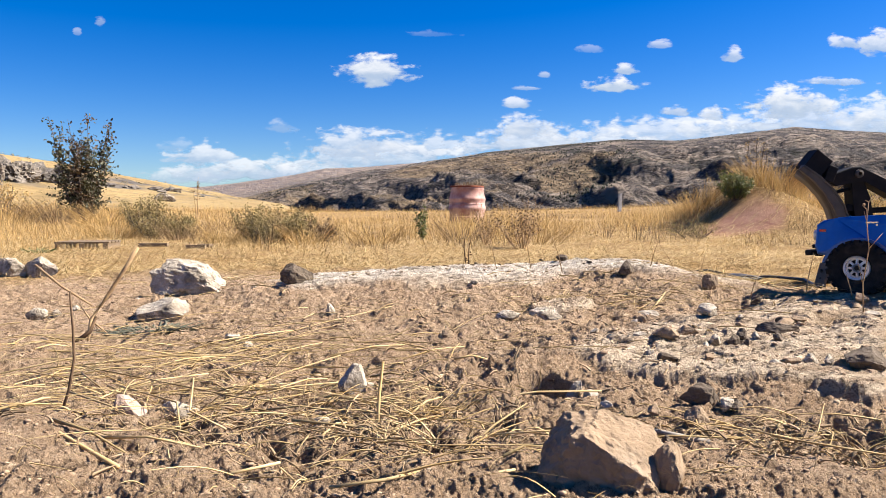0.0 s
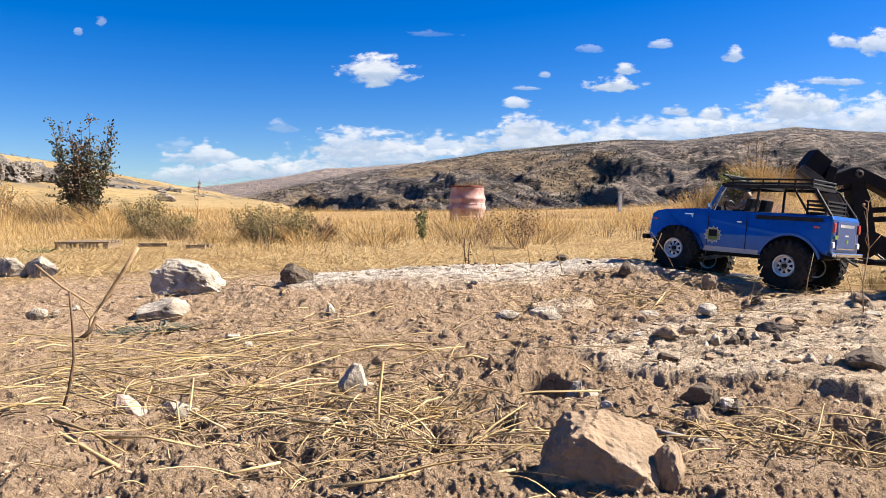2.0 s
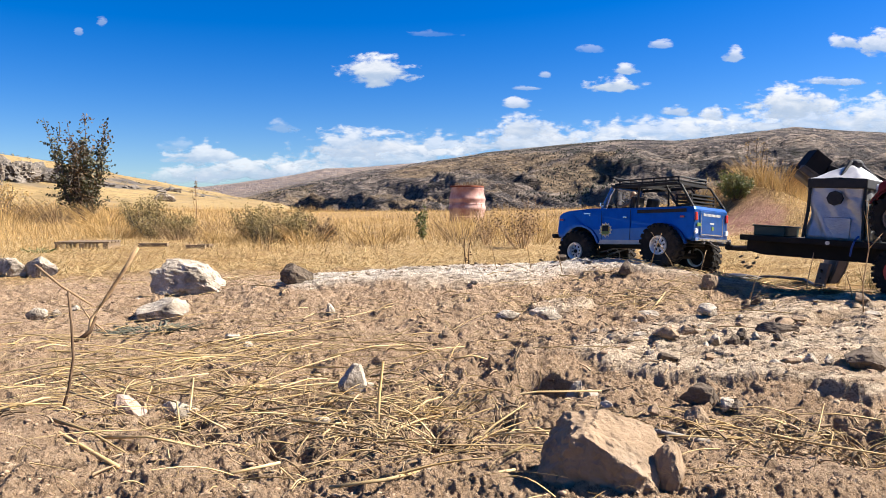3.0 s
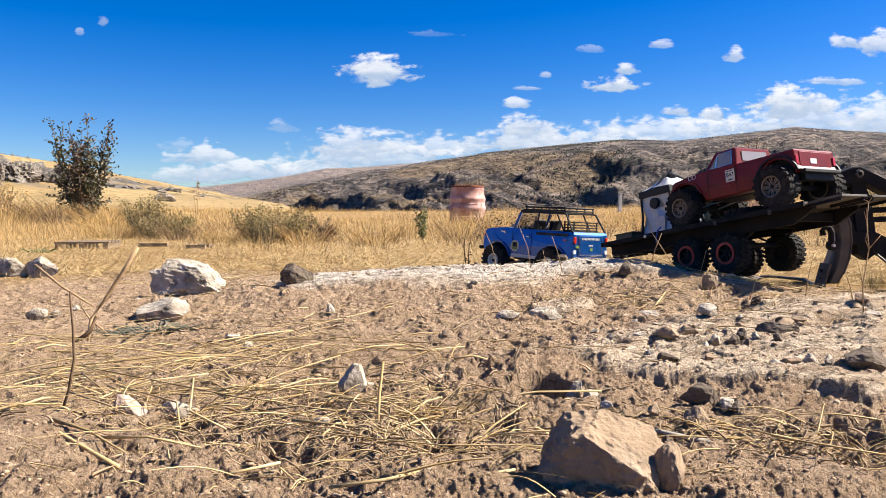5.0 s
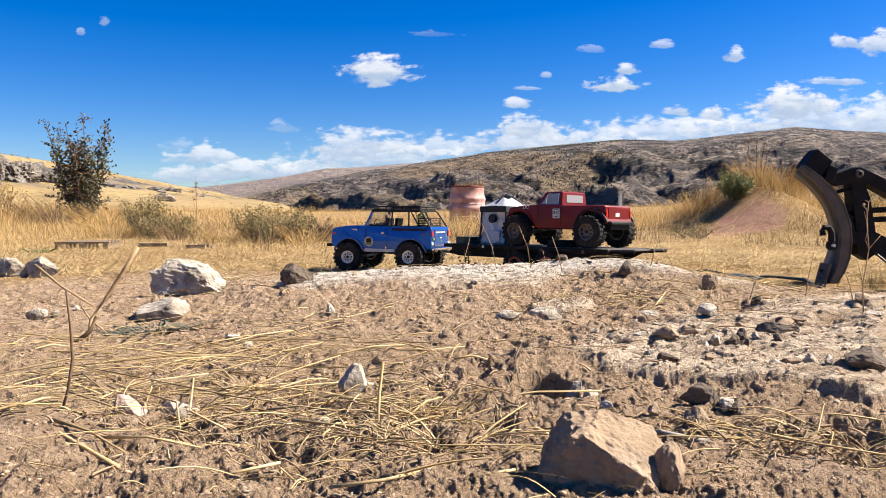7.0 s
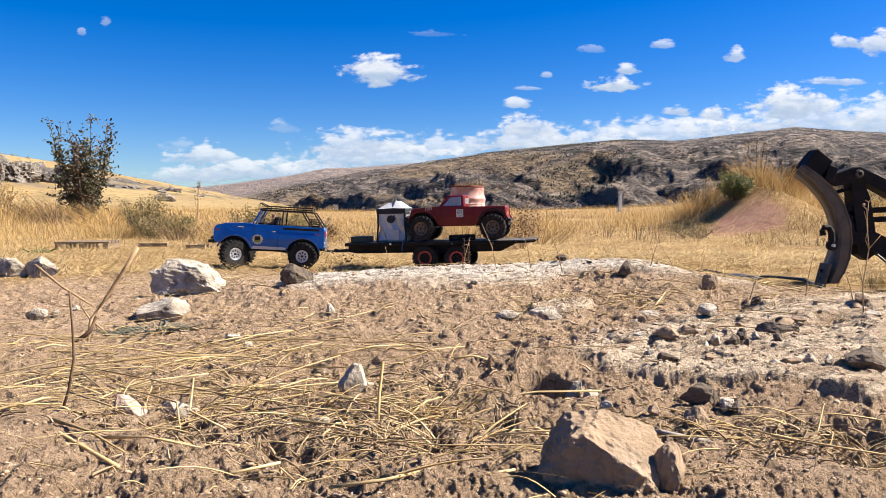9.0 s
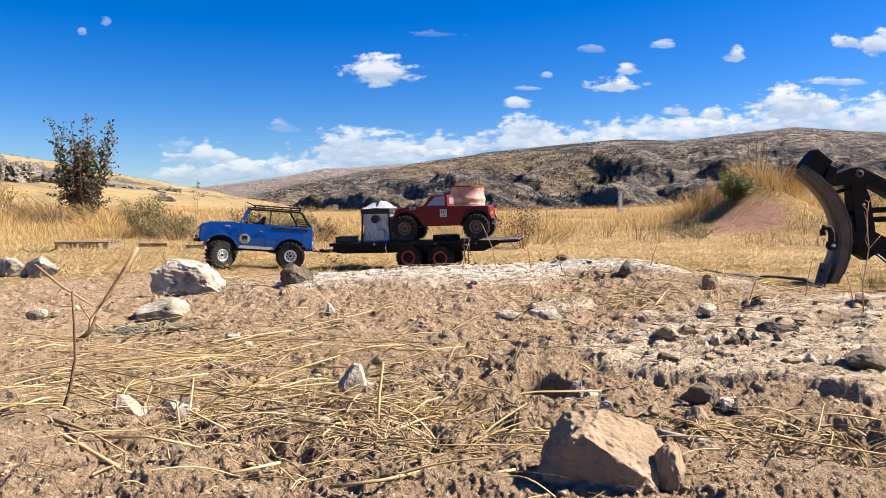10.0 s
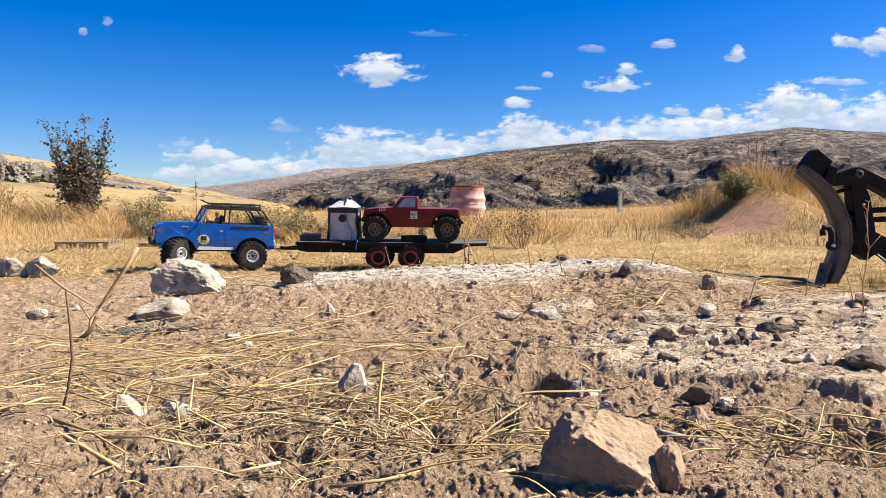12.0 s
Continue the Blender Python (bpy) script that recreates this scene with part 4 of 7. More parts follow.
    for s in (-1, 1):
        part("seat", boxes(((-.030, s * .042, .214), (.018, .052, .048), (0, -10, 0)), ((-.012, s * .042, .2), (.05, .052, .012)), bevel=.005), BLACK, t)
    part("steering_wheel", lathe(bmesh.new(), [(.014, -.002), (.017, 0), (.014, .002)], seg=18, at=(0, 0, 0)), BLACK, t).matrix_basis = pose(.034, .040, .215, 0, 0, 60)
    part("cargo_crate", boxes(*[((-.205 + .0 * i, 0, .205 + .010 * i), (.05, .13, .004)) for i in range(4)], ((-.228, .06, .218), (.004, .004, .04)), ((-.228, -.06, .218), (.004, .004, .04)), ((-.182, .06, .218), (.004, .004, .04)), ((-.182, -.06, .218), (.004, .004, .04))), BLACK, t)
    # roof rack
    rz = .287
    rack = part("roof_rack", tube(tube(bmesh.new(), [(.020, -.074, rz), (-.196, -.074, rz), (-.196, .074, rz), (.020, .074, rz), (.020, -.074, rz)], .0026, 6), [(.028, -.074, rz - .010), (-.196, -.074, rz - .010), (-.196, .074, rz - .010), (.028, .074, rz - .010), (.028, -.074, rz - .010)], .0026, 6), BLACK, t, "black tubular roof rack")
    for i in range(11):
        part("slat", boxes(((.012 - .020 * i, 0, rz - .010), (.005, .146, .003))), BLACK, rack)
    for s in (-1, 1):
        for i in range(6):
            part("rack_post", boxes(((.012 - .041 * i, s * .074, rz - .010), (.004, .004, .024))), BLACK, rack)
        part("light_bar_arm", tube(bmesh.new(), [(.018, s * .060, rz), (.046, s * .058, rz + .012)], .0022, 6), BLACK, rack)
    part("light_bar", tube(bmesh.new(), [(.046, -.062, rz + .012), (.046, .062, rz + .012)], .003, 6), BLACK, rack)
    # flank sticker: flower outline with a picture in the middle
    for s in (1, -1):
        m = on_left(.046, W + .0004, .1335) if s > 0 else pose(0, 0, 0, 0, 0, 180) @ on_left(-.046, W + .0004, .1335)
        st = part("sticker", flat(star(12, .0205, .0265, .92), .0006), WHITE, body, "white-edged flower sticker with yellow and green picture")
        st.matrix_basis = m
        part("petals", flat(star(12, .0150, .0215, .92), .0010), YELLOW, st)
        part("emblem", boxes(((0, .003, .0010), (.024, .022, .0012)), bevel=.0003), BLACK, st)
        part("grass_print", boxes(((0, -.009, .0012), (.026, .010, .0012)), bevel=.0003), GREEN_VINYL, st)
    part("script", boxes(((.122, .0935, .187), (.026, .0012, .0035)), ((.112, .0935, .1815), (.004, .0012, .004))), CHROME, body, "small bright script badge")
    kit = wheel_set(.064, .046, 22, 8, "steel", SILVER, "silver steel rim with eight windows", rim=.84)
    ws = [wheel(t, kit, x, s * .100, .063, s) for x in (xf, xr) for s in (1, -1)]
    return t, ws


truck, truck_wheels = blue_truck()


def driver_doll():
    """A seated figure, kept as plain rounded lumps in one mesh."""
    bm = bmesh.new()
    for c, r, s in (((-.022, .042, .215), .018, (1, 1.2, 1.3)), ((-.016, .042, .243), .011, (1, 1, 1.2))):
        bmesh.ops.create_icosphere(bm, subdivisions=2, radius=r, matrix=pose(*c) @ Matrix.Diagonal((*s, 1)))
    tube(bm, [(-.020, .058, .222), (.004, .062, .208), (.030, .052, .212)], .0055, 8, .0045)
    return tagged(part("doll", bm, SKIN, None, "", True), "plain tan plastic doll seated in the blue truck", "doll")


doll = driver_doll()


# ---------------- trailer ----------------
def build_trailer():
    t = thing("trailer", "long black flatbed model trailer with two axles and rear ramp", "trailer")
    bm = bmesh.new()
    for s in (-1, 1):
        slab(bm, [(.372, .132), (.372, .094), (.330, .086), (-.330, .086), (-.395, .118), (-.395, .132)], s * .092 - .006, s * .092 + .006, .001, 1)
    boxes_in = [((x, 0, .108), (.012, .18, .024)) for x in (.36, .24, .12, -.06, -.2, -.32)]
    for c, s in boxes_in:
        box(bm, c, s)
    part("frame", bm, IRON, t, "black steel side rails")
    for i in range(8):
        part("deck_board", boxes(((-.012, -.119 + .034 * i, .1320), (.76, .0325, .006)), bevel=.0008), DECK, t)
    part("edge_rail", boxes(((-.012, .139, .1285), (.772, .006, .014)), ((-.012, -.139, .1285), (.772, .006, .014)), ((.370, 0, .1285), (.008, .28, .014)), bevel=.001), IRON, t)
    bm = bmesh.new()
    tube(bm, [(.372, .070, .100), (.445, .006, .094)], .007, 8)
    tube(bm, [(.372, -.070, .100), (.445, -.006, .094)], .007, 8)
    box(bm, (.438, 0, .094), (.06, .016, .014), (0, 0, 0), .002)
    cyl(bm, (.465, 0, .096), .010, .014, "Z", 14)
    part("drawbar", bm, IRON, t)
    bm = bmesh.new()
    for i in range(9):
        a = i / 8
        p = Vector((.44 - .06 * a, -.012, .09 - .06 * math.sin(math.pi * a) * .8))
        box(bm, p, (.009, .004, .006), (i * 90, 30, 0))
    part("safety_chain", bm, STEEL, t)
    ramp_ = part("ramp", boxes(((-.437, .062, .133), (.094, .105, .006), (0, 2, 0)), ((-.437, -.062, .133), (.094, .105, .006), (0, 2, 0)), bevel=.001), DECK, t, "rear loading ramp folded flat")
    for s in (-1, 1):
        for y in (.11, .02):
            part("ramp_rib", boxes(((-.435, s * y, .127), (.09, .006, .010), (0, 2, 0))), IRON, ramp_)
    for x in (.006, -.138):
        part("axle", cyl(bmesh.new(), (x, 0, .057), .007, .21, "Y", 10), IRON, t)
        for s in (-1, 1):
            part("leaf_spring", slab(bmesh.new(), [(x - .06, .086), (x - .03, .070), (x, .064), (x + .03, .070), (x + .06, .086), (x + .06, .090), (x + .03, .075), (x, .069), (x - .03, .075), (x - .06, .090)], s * .085 - .005, s * .085 + .005), IRON, t)
    for s in (-1, 1):
        part("marker_lamp", cyl(bmesh.new(), (.16, s * .143, .128), .005, .004, "Y", 12), LAMP_WHITE, t, "small round side marker")
        for x in (-.12, -.3):
            part("tie_down", boxes(((x, s * .143, .124), (.010, .004, .012))), STEEL, t)
    kit = wheel_set(.057, .042, 24, 6, "alloy", BLACK, "black spoked rim", RIM_RED)
    ws = [wheel(t, kit, x, s * .117, .057, s) for x in (.006, -.138) for s in (1, -1)]
    return t, ws


trailer, trailer_wheels = build_trailer()


def red_pickup():
    t = thing("model_pickup", "dark red radio-controlled model pickup truck parked on the trailer", "toy truck")
    W = .088
    xf, xr = .161, -.161
    side = [(-.214, .085), (-.217, .098), (-.216, .145), (-.212, .150), (-.030, .151), (-.020, .1525), (.084, .1545), (.150, .1515), (.205, .146), (.214, .138), (.216, .108), (.208, .098)]
    side += arc(xf, .070, .066, 25, 158, 12) + [(.088, .070), (.080, .066), (-.080, .066), (-.090, .072)] + arc(xr, .070, .066, 20, 158, 12)
    body = part("body", lean_in(slab(bmesh.new(), side, -W, W, .005, 3), .11, 1.2), RED, t, "scuffed dark red body")
    cab = [(.086, .152), (.052, .196), (.044, .202), (-.022, .203), (-.029, .198), (-.031, .152)]
    part("cab", lean_in(slab(bmesh.new(), cab, -.080, .080, .004, 2), .15, 1.7), RED, body)
    for s in (-1, 1):
        bmq = flat([(-.066, .157), (-.030, .193), (.013, .194), (.013, .157)], .0008)
        o = part("side_window", bmq, GLASS_GREY, body, "grey-tinted side window")
        o.matrix_basis = (on_left(-.002, .0795, 0, 0) if s > 0 else Matrix.Diagonal((1, -1, 1, 1)) @ on_left(-.002, .0795, 0, 0)) @ pose(0, 0, 0, 0, 0, 0)
        for v in o.data.vertices:
            v.co.z -= (v.co.y - .157) * .135
        part("vent_bar", tube(bmesh.new(), [(.042, s * .0805, .157), (.036, s * .0775, .190)], .0013, 6), CHROME, body)
        part("window_trim", tube(bmesh.new(), [(-.0155, s * .0803, .156), (-.0155, s * .0755, .195), (.030, s * .0752, .195), (.066, s * .0800, .157), (-.0155, s * .0803, .156)], .0014, 6), CHROME, body, "pale window trim")
        for x in (-.031, .070):
            part("door_seam", boxes(((x, s * (W + .0002), .109), (.0014, .001, .076))), BLACK, body)
        part("crease", boxes(((-.010, s * (W + .0006), .098), (.185, .0014, .0022))), RED, body)
        for cx in (xf, xr):
            y0, y1 = sorted((s * (W - .003), s * (W + .004)))
            part("wheel_arch", slab(bmesh.new(), arc(cx, .070, .071, 18, 162, 14) + arc(cx, .070, .066, 18, 162, 14)[::-1], y0, y1), BLACK if cx == xr else RED, body)
        part("headlight", cyl(bmesh.new(), (.217, s * .066, .128), .011, .006, "X", 18), LAMP_WHITE, body)
        part("tail_lamp", boxes(((-.218, s * .078, .120), (.004, .010, .024)), bevel=.0015), LAMP_RED, body)
        m = on_left(-.012, W + .0006, .122) if s > 0 else pose(0, 0, 0, 0, 0, 180) @ on_left(.012, W + .0006, .122)
        pl = part("number_panel", flat([(-.0155, -.0175), (.0155, -.0175), (.0155, .0175), (-.0155, .0175)], .0006), WHITE, body, "white race number panel")
        pl.matrix_basis = m
        text_mesh("847", .0165, BLACK, pl, pose(0, .002, .0009), "number")
        part("small_print", boxes(((0, -.012, .0008), (.018, .0025, .0008)), ((0, .0135, .0008), (.020, .002, .0008))), BLACK, pl)
        hd = text_mesh("DD", .021, WHITE, body, m @ pose(-.142, .0235, -.0035), "hood_letters")
        hd.data.name = "hood_letters"
    part("windshield", slab(bmesh.new(), [(.0835, .158), (.0855, .158), (.0545, .194), (.0525, .194)], -.066, .066), GLASS_GREY, body)
    part("rear_window", boxes(((-.0312, 0, .177), (.002, .105, .028))), GLASS_GREY, body)
    part("bed_floor", boxes(((-.122, 0, .1475), (.165, .140, .004))), BLACK, body)
    part("tailgate", boxes(((-.2165, 0, .120), (.003, .130, .046)), bevel=.001), RED, body)
    part("plate", boxes(((-.2185, .01, .118), (.0015, .026, .014))), WHITE, body)
    part("grille", boxes(((.2165, 0, .126), (.004, .10, .028))), BLACK, body)
    part("rear_bumper", boxes(((-.228, 0, .088), (.018, .15, .010)), ((-.216, .04, .086), (.02, .008, .012)), ((-.216, -.04, .086), (.02, .008, .012)), bevel=.002), BLACK, t)
    part("front_bumper", boxes(((.226, 0, .096), (.014, .16, .012)), ((.216, .04, .092), (.02, .008, .012)), ((.216, -.04, .092), (.02, .008, .012)), bevel=.002), BLACK, t)
    part("chassis", boxes(((0, 0, .085), (.40, .056, .022)), ((0, 0, .070), (.20, .09, .012)), ((xf, 0, .112), (.09, .11, .05)), ((xr, 0, .112), (.09, .11, .05)), ((-.215, 0, .080), (.02, .12, .03)), bevel=.002), BLACK, t)
    for cx in (xf, xr):
        bm = cyl(bmesh.new(), (cx, 0, .0575), .009, .150, "Y", 12)
        bmesh.ops.create_uvsphere(bm, u_segments=12, v_segments=8, radius=.018, matrix=pose(cx, .02, .0575))
        part("axle", bm, BLACK, t)
        for s in (-1, 1):
            part("shock_absorber", tube(tube(bmesh.new(), [(cx, s * .060, .060), (cx + .012, s * .048, .120)], .0035, 8), [(cx + .003, s * .057, .075), (cx + .010, s * .050, .110)], .007, 10), STEEL, t)
            part("link", tube(bmesh.new(), [(cx, s * .045, .055), (cx * .25, s * .03, .070)], .003, 6), SILVER, t)
    kit = wheel_set(.0575, .044, 20, 8, "alloy", BRONZE, "dusty bronze spoked rim")
    for x in (xf, xr):
        for s in (1, -1):
            wheel(t, kit, x, s * .098, .0575, s)
    return t


pickup = red_pickup()


def cloth_shed():
    """A box of silver sheet with black webbing at its edges and a folded pale top."""
    t = thing("fabric_box", "silver fabric box with black trim and folded white top", "bag")
    hx, hy, h = .064, .068, .150
    bm = bmesh.new()
    rows = []
    n = 14
    for k in range(n + 1):
        z = h * k / n
        swell = 1 + .10 * (1 - k / n) ** 2 - .03 * math.sin(math.pi * k / n)
        row = []
        for j in range(64):
            a = 2 * math.pi * j / 64
            c, s = math.cos(a), math.sin(a)
            q = max(abs(c), abs(s)) ** 0.9
            x, y = hx * c / q, hy * s / q
            w = .0065 * math.sin(7 * a + 46 * z) * math.sin(30 * z + 3 * a) * min(1, 2 * (1 - k / n) + .2)
            row.append(bm.verts.new((x * swell + w, y * swell + w, z)))
        rows.append(row)
    for a, b in zip(rows, rows[1:]):
        for j in range(64):
            bm.faces.new((a[j], a[(j + 1) % 64], b[(j + 1) % 64], b[j]))
    bm.faces.new(rows[0][::-1])
    bm.faces.new(rows[-1])
    part("wall", bm, CLOTH, t, "creased silver sheet", True)
    part("band", boxes(((0, 0, h - .010), (2 * hx + .010, 2 * hy + .010, .024)), bevel=.003), TRIM, t, "black band round the top")
    for sx in (-1, 1):
        for sy in (-1, 1):
            part("corner_binding", tube(bmesh.new(), [(sx * hx * 1.08, sy * hy * 1.08, .002), (sx * hx * 1.0, sy * hy * .98, .07), (sx * hx * .99, sy * hy * .97, h)], .0042, 8), TRIM, t)
    # folded top: a peaked, crumpled cover
    bm = bmesh.new()
    rim = [bm.verts.new((hx * 1.02 * x, hy * 1.02 * y, h + .002)) for x, y in ((-1, -1), (0, -1.02), (1, -1), (1.02, 0), (1, 1), (0, 1.02), (-1, 1), (-1.02, 0))]
    mid = [bm.verts.new((hx * .62 * x - .006, hy * .60 * y, h + .022 + dz)) for (x, y), dz in zip(((-1, -1), (0, -.9), (1, -1), (.9, 0), (1, 1), (0, .9), (-1, 1), (-.9, 0)), (.0, .006, -.006, .008, -.004, .006, .002, .004))]
    peak = [bm.verts.new((-.022, -.02, h + .041)), bm.verts.new((-.014, .022, h + .038))]
    for i in range(8):
        bm.faces.new((rim[i], rim[(i + 1) % 8], mid[(i + 1) % 8], mid[i]))
    for i, p in ((0, 0), (1, 0), (2, 0), (4, 1), (5, 1), (6, 1)):
        bm.faces.new((mid[i], mid[(i + 1) % 8], peak[p]))
    bm.faces.new((mid[3], mid[4], peak[1], peak[0]))
    bm.faces.new((mid[7], mid[0], peak[0], peak[1]))
    bmesh.ops.subdivide_edges(bm, edges=bm.edges, cuts=2, use_grid_fill=True)
    for v in bm.verts:
        v.co += Vector((noise.noise(v.co * 40), noise.noise(v.co * 45 + Vector((5, 0, 0))), noise.noise(v.co * 42 + Vector((0, 7, 0))))) * .005
    part("cover", bm, CLOTH_LIGHT, t, "crumpled white cover", True)
    bm = bmesh.new()
    tube(bm, [(-.060, -.05, h + .004), (-.022, -.02, h + .043), (-.012, .022, h + .046), (-.004, .06, h + .004)], .005, 8)
    bmesh.ops.create_icosphere(bm, subdivisions=2, radius=.014, matrix=pose(-.018, 0, h + .044) @ Matrix.Diagonal((1.2, 1.5, .8, 1)))
    part("handle", bm, TRIM, t)
    part("opening", cyl(bmesh.new(), (.002, hy * 1.02, .103), .0185, .012, "Y", 8), TRIM, t, "black eight-sided opening")
    part("pocket", boxes(((-.008, hy * 1.07, .030), (.062, .005, .052), (4, 0, 0)), bevel=.002), CLOTH, t)
    return t


fabric_box = cloth_shed()


def small_load():
    tray = part("tray", boxes(((0, 0, .0125), (.080, .10, .025)), ((0, 0, .026), (.088, .108, .004)), bevel=.002), TRAY)
    tagged(tray, "low dark green plastic tray on the trailer's nose", "tray")
    bm = tyre_mesh(.060, .024, 20)
    bmesh.ops.transform(bm, matrix=pose(0, 0, .0115, 90), verts=bm.verts)
    bm2 = part("spare_tyre", bm, RUBBER)
    tagged(bm2, "spare black model tyre lying flat on the trailer", "tyre")
    st = part("strap", tube(tube(bmesh.new(), [(0, 0, .020), (.004, .004, .004), (.006, .006, -.018)], .0022, 6), [(0, 0, .020), (-.004, -.012, .03)], .0022, 6), STRAP)
    tagged(st, "short blue tie strap hanging from the trailer", "strap")
    return tray, bm2, st


tray, spare_tyre, strap = small_load()
# where each load stands in the trailer's own space
LOADS = ((pickup, pose(-.138, .006, .136)), (fabric_box, pose(.172, .002, .1355)), (tray, pose(.325, .03, .1352)), (spare_tyre, pose(-.150, .045, .136)), (strap, pose(.100, .146, .118)))

# seconds, x, y, z, heading, nose up, lean
TRUCK_PATH = (
    (0.0, 1.1391, 1.6672, 0.0434, 136.79, -1.19, 0.66),
    (0.5, 1.0957, 1.7329, 0.0463, 130.62, 0.18, -1.63),
    (1.0, 1.0550, 1.7692, 0.0455, 132.20, 3.21, 0.82),
    (1.5, 0.9768, 1.8566, 0.0429, 132.25, 4.85, 1.16),
    (2.0, 0.8287, 2.0330, 0.0519, 132.24, 2.57, 2.93),
    (2.5, 0.7162, 2.1545, 0.0727, 136.45, 3.06, 2.67),
    (3.0, 0.6080, 2.3182, 0.0598, 130.26, -1.65, 3.63),
    (3.2, 0.5534, 2.3926, 0.0398, 130.43, -10.44, 12.90),
    (4.8, 0.4042, 2.8628, -0.0162, 125.01, 1.27, 2.69),
    (5.0, 0.3800, 2.8916, -0.0149, 126.27, 1.40, 2.25),
    (5.2, 0.3477, 2.9300, -0.0115, 127.63, 1.43, 2.04),
    (5.5, 0.2602, 3.0235, -0.0192, 132.65, -0.13, 1.62),
    (6.0, 0.0439, 3.1775, -0.0084, 140.76, 2.08, 3.55),
    (6.5, -0.1303, 3.2756, -0.0081, 146.37, 0.27, 1.24),
    (7.0, -0.2462, 3.3081, -0.0085, 155.51, -0.02, 0.35),
    (8.8, -0.7731, 3.4665, -0.0055, 182.81, 0.94, 0.03),
    (9.0, -0.8195, 3.4559, -0.0050, 185.59, 3.08, 0.30),
    (9.5, -0.8390, 3.4313, -0.0038, 191.81, 3.45, -0.12),
    (10.0, -0.8820, 3.4170, -0.0011, 193.08, 4.11, 0.07),
    (10.5, -0.9573, 3.3618, 0.0038, 201.57, 4.12, -1.51),
    (11.0, -1.0338, 3.3040, 0.0033, 204.11, 2.25, -1.53),
    (11.5, -1.0408, 3.2905, 0.0042, 203.23, 1.93, -1.34),
    (12.0, -1.0380, 3.2828, 0.0062, 203.91, 1.97, -2.53),
)
TRAILER_PATH = (
    (0.0, 1.7580, 1.2203, 0.0112, 149.41, 4.53, -0.23),
    (0.5, 1.6912, 1.2592, 0.0123, 149.55, 3.82, -0.31),
    (1.0, 1.6562, 1.2836, 0.0110, 147.34, 1.85, -0.30),
    (1.5, 1.5679, 1.3482, 0.0137, 144.24, 0.11, -0.30),
    (2.0, 1.3928, 1.4954, 0.0294, 138.92, 0.82, -0.47),
    (2.5, 1.2748, 1.6112, 0.0417, 135.01, 1.52, -0.90),
    (3.0, 1.1302, 1.7499, 0.0388, 134.52, 2.50, 2.04),
    (3.2, 1.0424, 1.8347, 0.0343, 129.35, 7.01, 2.19),
    (4.8, 0.8690, 2.2140, 0.0735, 118.30, -9.70, 0.70),
    (5.0, 0.8540, 2.2470, 0.0770, 118.78, -10.04, 0.60),
    (5.2, 0.8280, 2.2950, 0.0745, 118.80, -9.40, 2.60),
    (5.5, 0.7640, 2.4100, 0.0624, 118.94, -8.27, 6.47),
    (6.0, 0.5740, 2.6270, 0.0110, 123.40, -4.68, 20.50),
    (6.5, 0.4362, 2.7526, -0.0097, 131.76, -0.63, 2.82),
    (7.0, 0.3688, 2.8500, -0.0106, 135.49, -0.04, 1.03),
    (8.8, -0.0033, 3.3905, -0.0105, 168.82, -0.24, -0.81),
    (9.0, -0.0477, 3.3978, -0.0111, 169.06, -1.49, -0.57),
    (9.5, -0.0702, 3.4072, -0.0109, 169.67, -1.61, 1.19),
    (10.0, -0.1183, 3.3940, -0.0104, 168.37, -1.68, -0.73),
    (10.5, -0.2071, 3.3942, -0.0102, 169.78, -0.92, -1.47),
    (11.0, -0.2819, 3.4016, -0.0102, 176.49, 0.27, -0.88),
    (11.5, -0.2862, 3.4062, -0.0106, 179.25, 0.62, -0.90),
    (12.0, -0.2838, 3.4102, -0.0101, 180.29, 0.57, -2.52),
)
STEER = ((0.0, 4), (1.5, 0), (3.0, 2), (4.8, 2), (5.5, 8), (6.5, 10), (7.2, 16), (8.0, 22), (9.0, 32), (10.0, 36), (12.0, 38))


def along(path):
    """The path in steps of a tenth of a second, smooth through its rows."""
    a = np.array(path)
    t, v = a[:, 0], a[:, 1:]
    slope = np.zeros_like(v)
    d = np.diff(v, axis=0) / np.diff(t)[:, None]
    w = np.diff(t)
    for i in range(1, len(t) - 1):
        s0, s1, h0, h1 = d[i - 1], d[i], w[i - 1], w[i]
        ok = s0 * s1 > 0
        with np.errstate(divide="ignore", invalid="ignore"):
            hm = (3 * (h0 + h1)) / ((2 * h1 + h0) / s0 + (h1 + 2 * h0) / s1)
        slope[i] = np.where(ok, hm, 0.0)
    slope[0], slope[-1] = d[0], d[-1] * 0
    out = []
    for k in range(121):
        s = k / 10
        i = min(int(np.searchsorted(t, s, side="right")) - 1, len(t) - 2)
        h, u = w[i], (s - t[i]) / w[i]
        q = (2 * u ** 3 - 3 * u ** 2 + 1) * v[i] + (u ** 3 - 2 * u ** 2 + u) * h * slope[i] + (-2 * u ** 3 + 3 * u ** 2) * v[i + 1] + (u ** 3 - u ** 2) * h * slope[i + 1]
        out.append((s, *q))
    return out


def vehicle_rows(path):
    return [(t, pose(x, y, z, lean, -nose, head)) for t, x, y, z, head, nose, lean in along(path)]


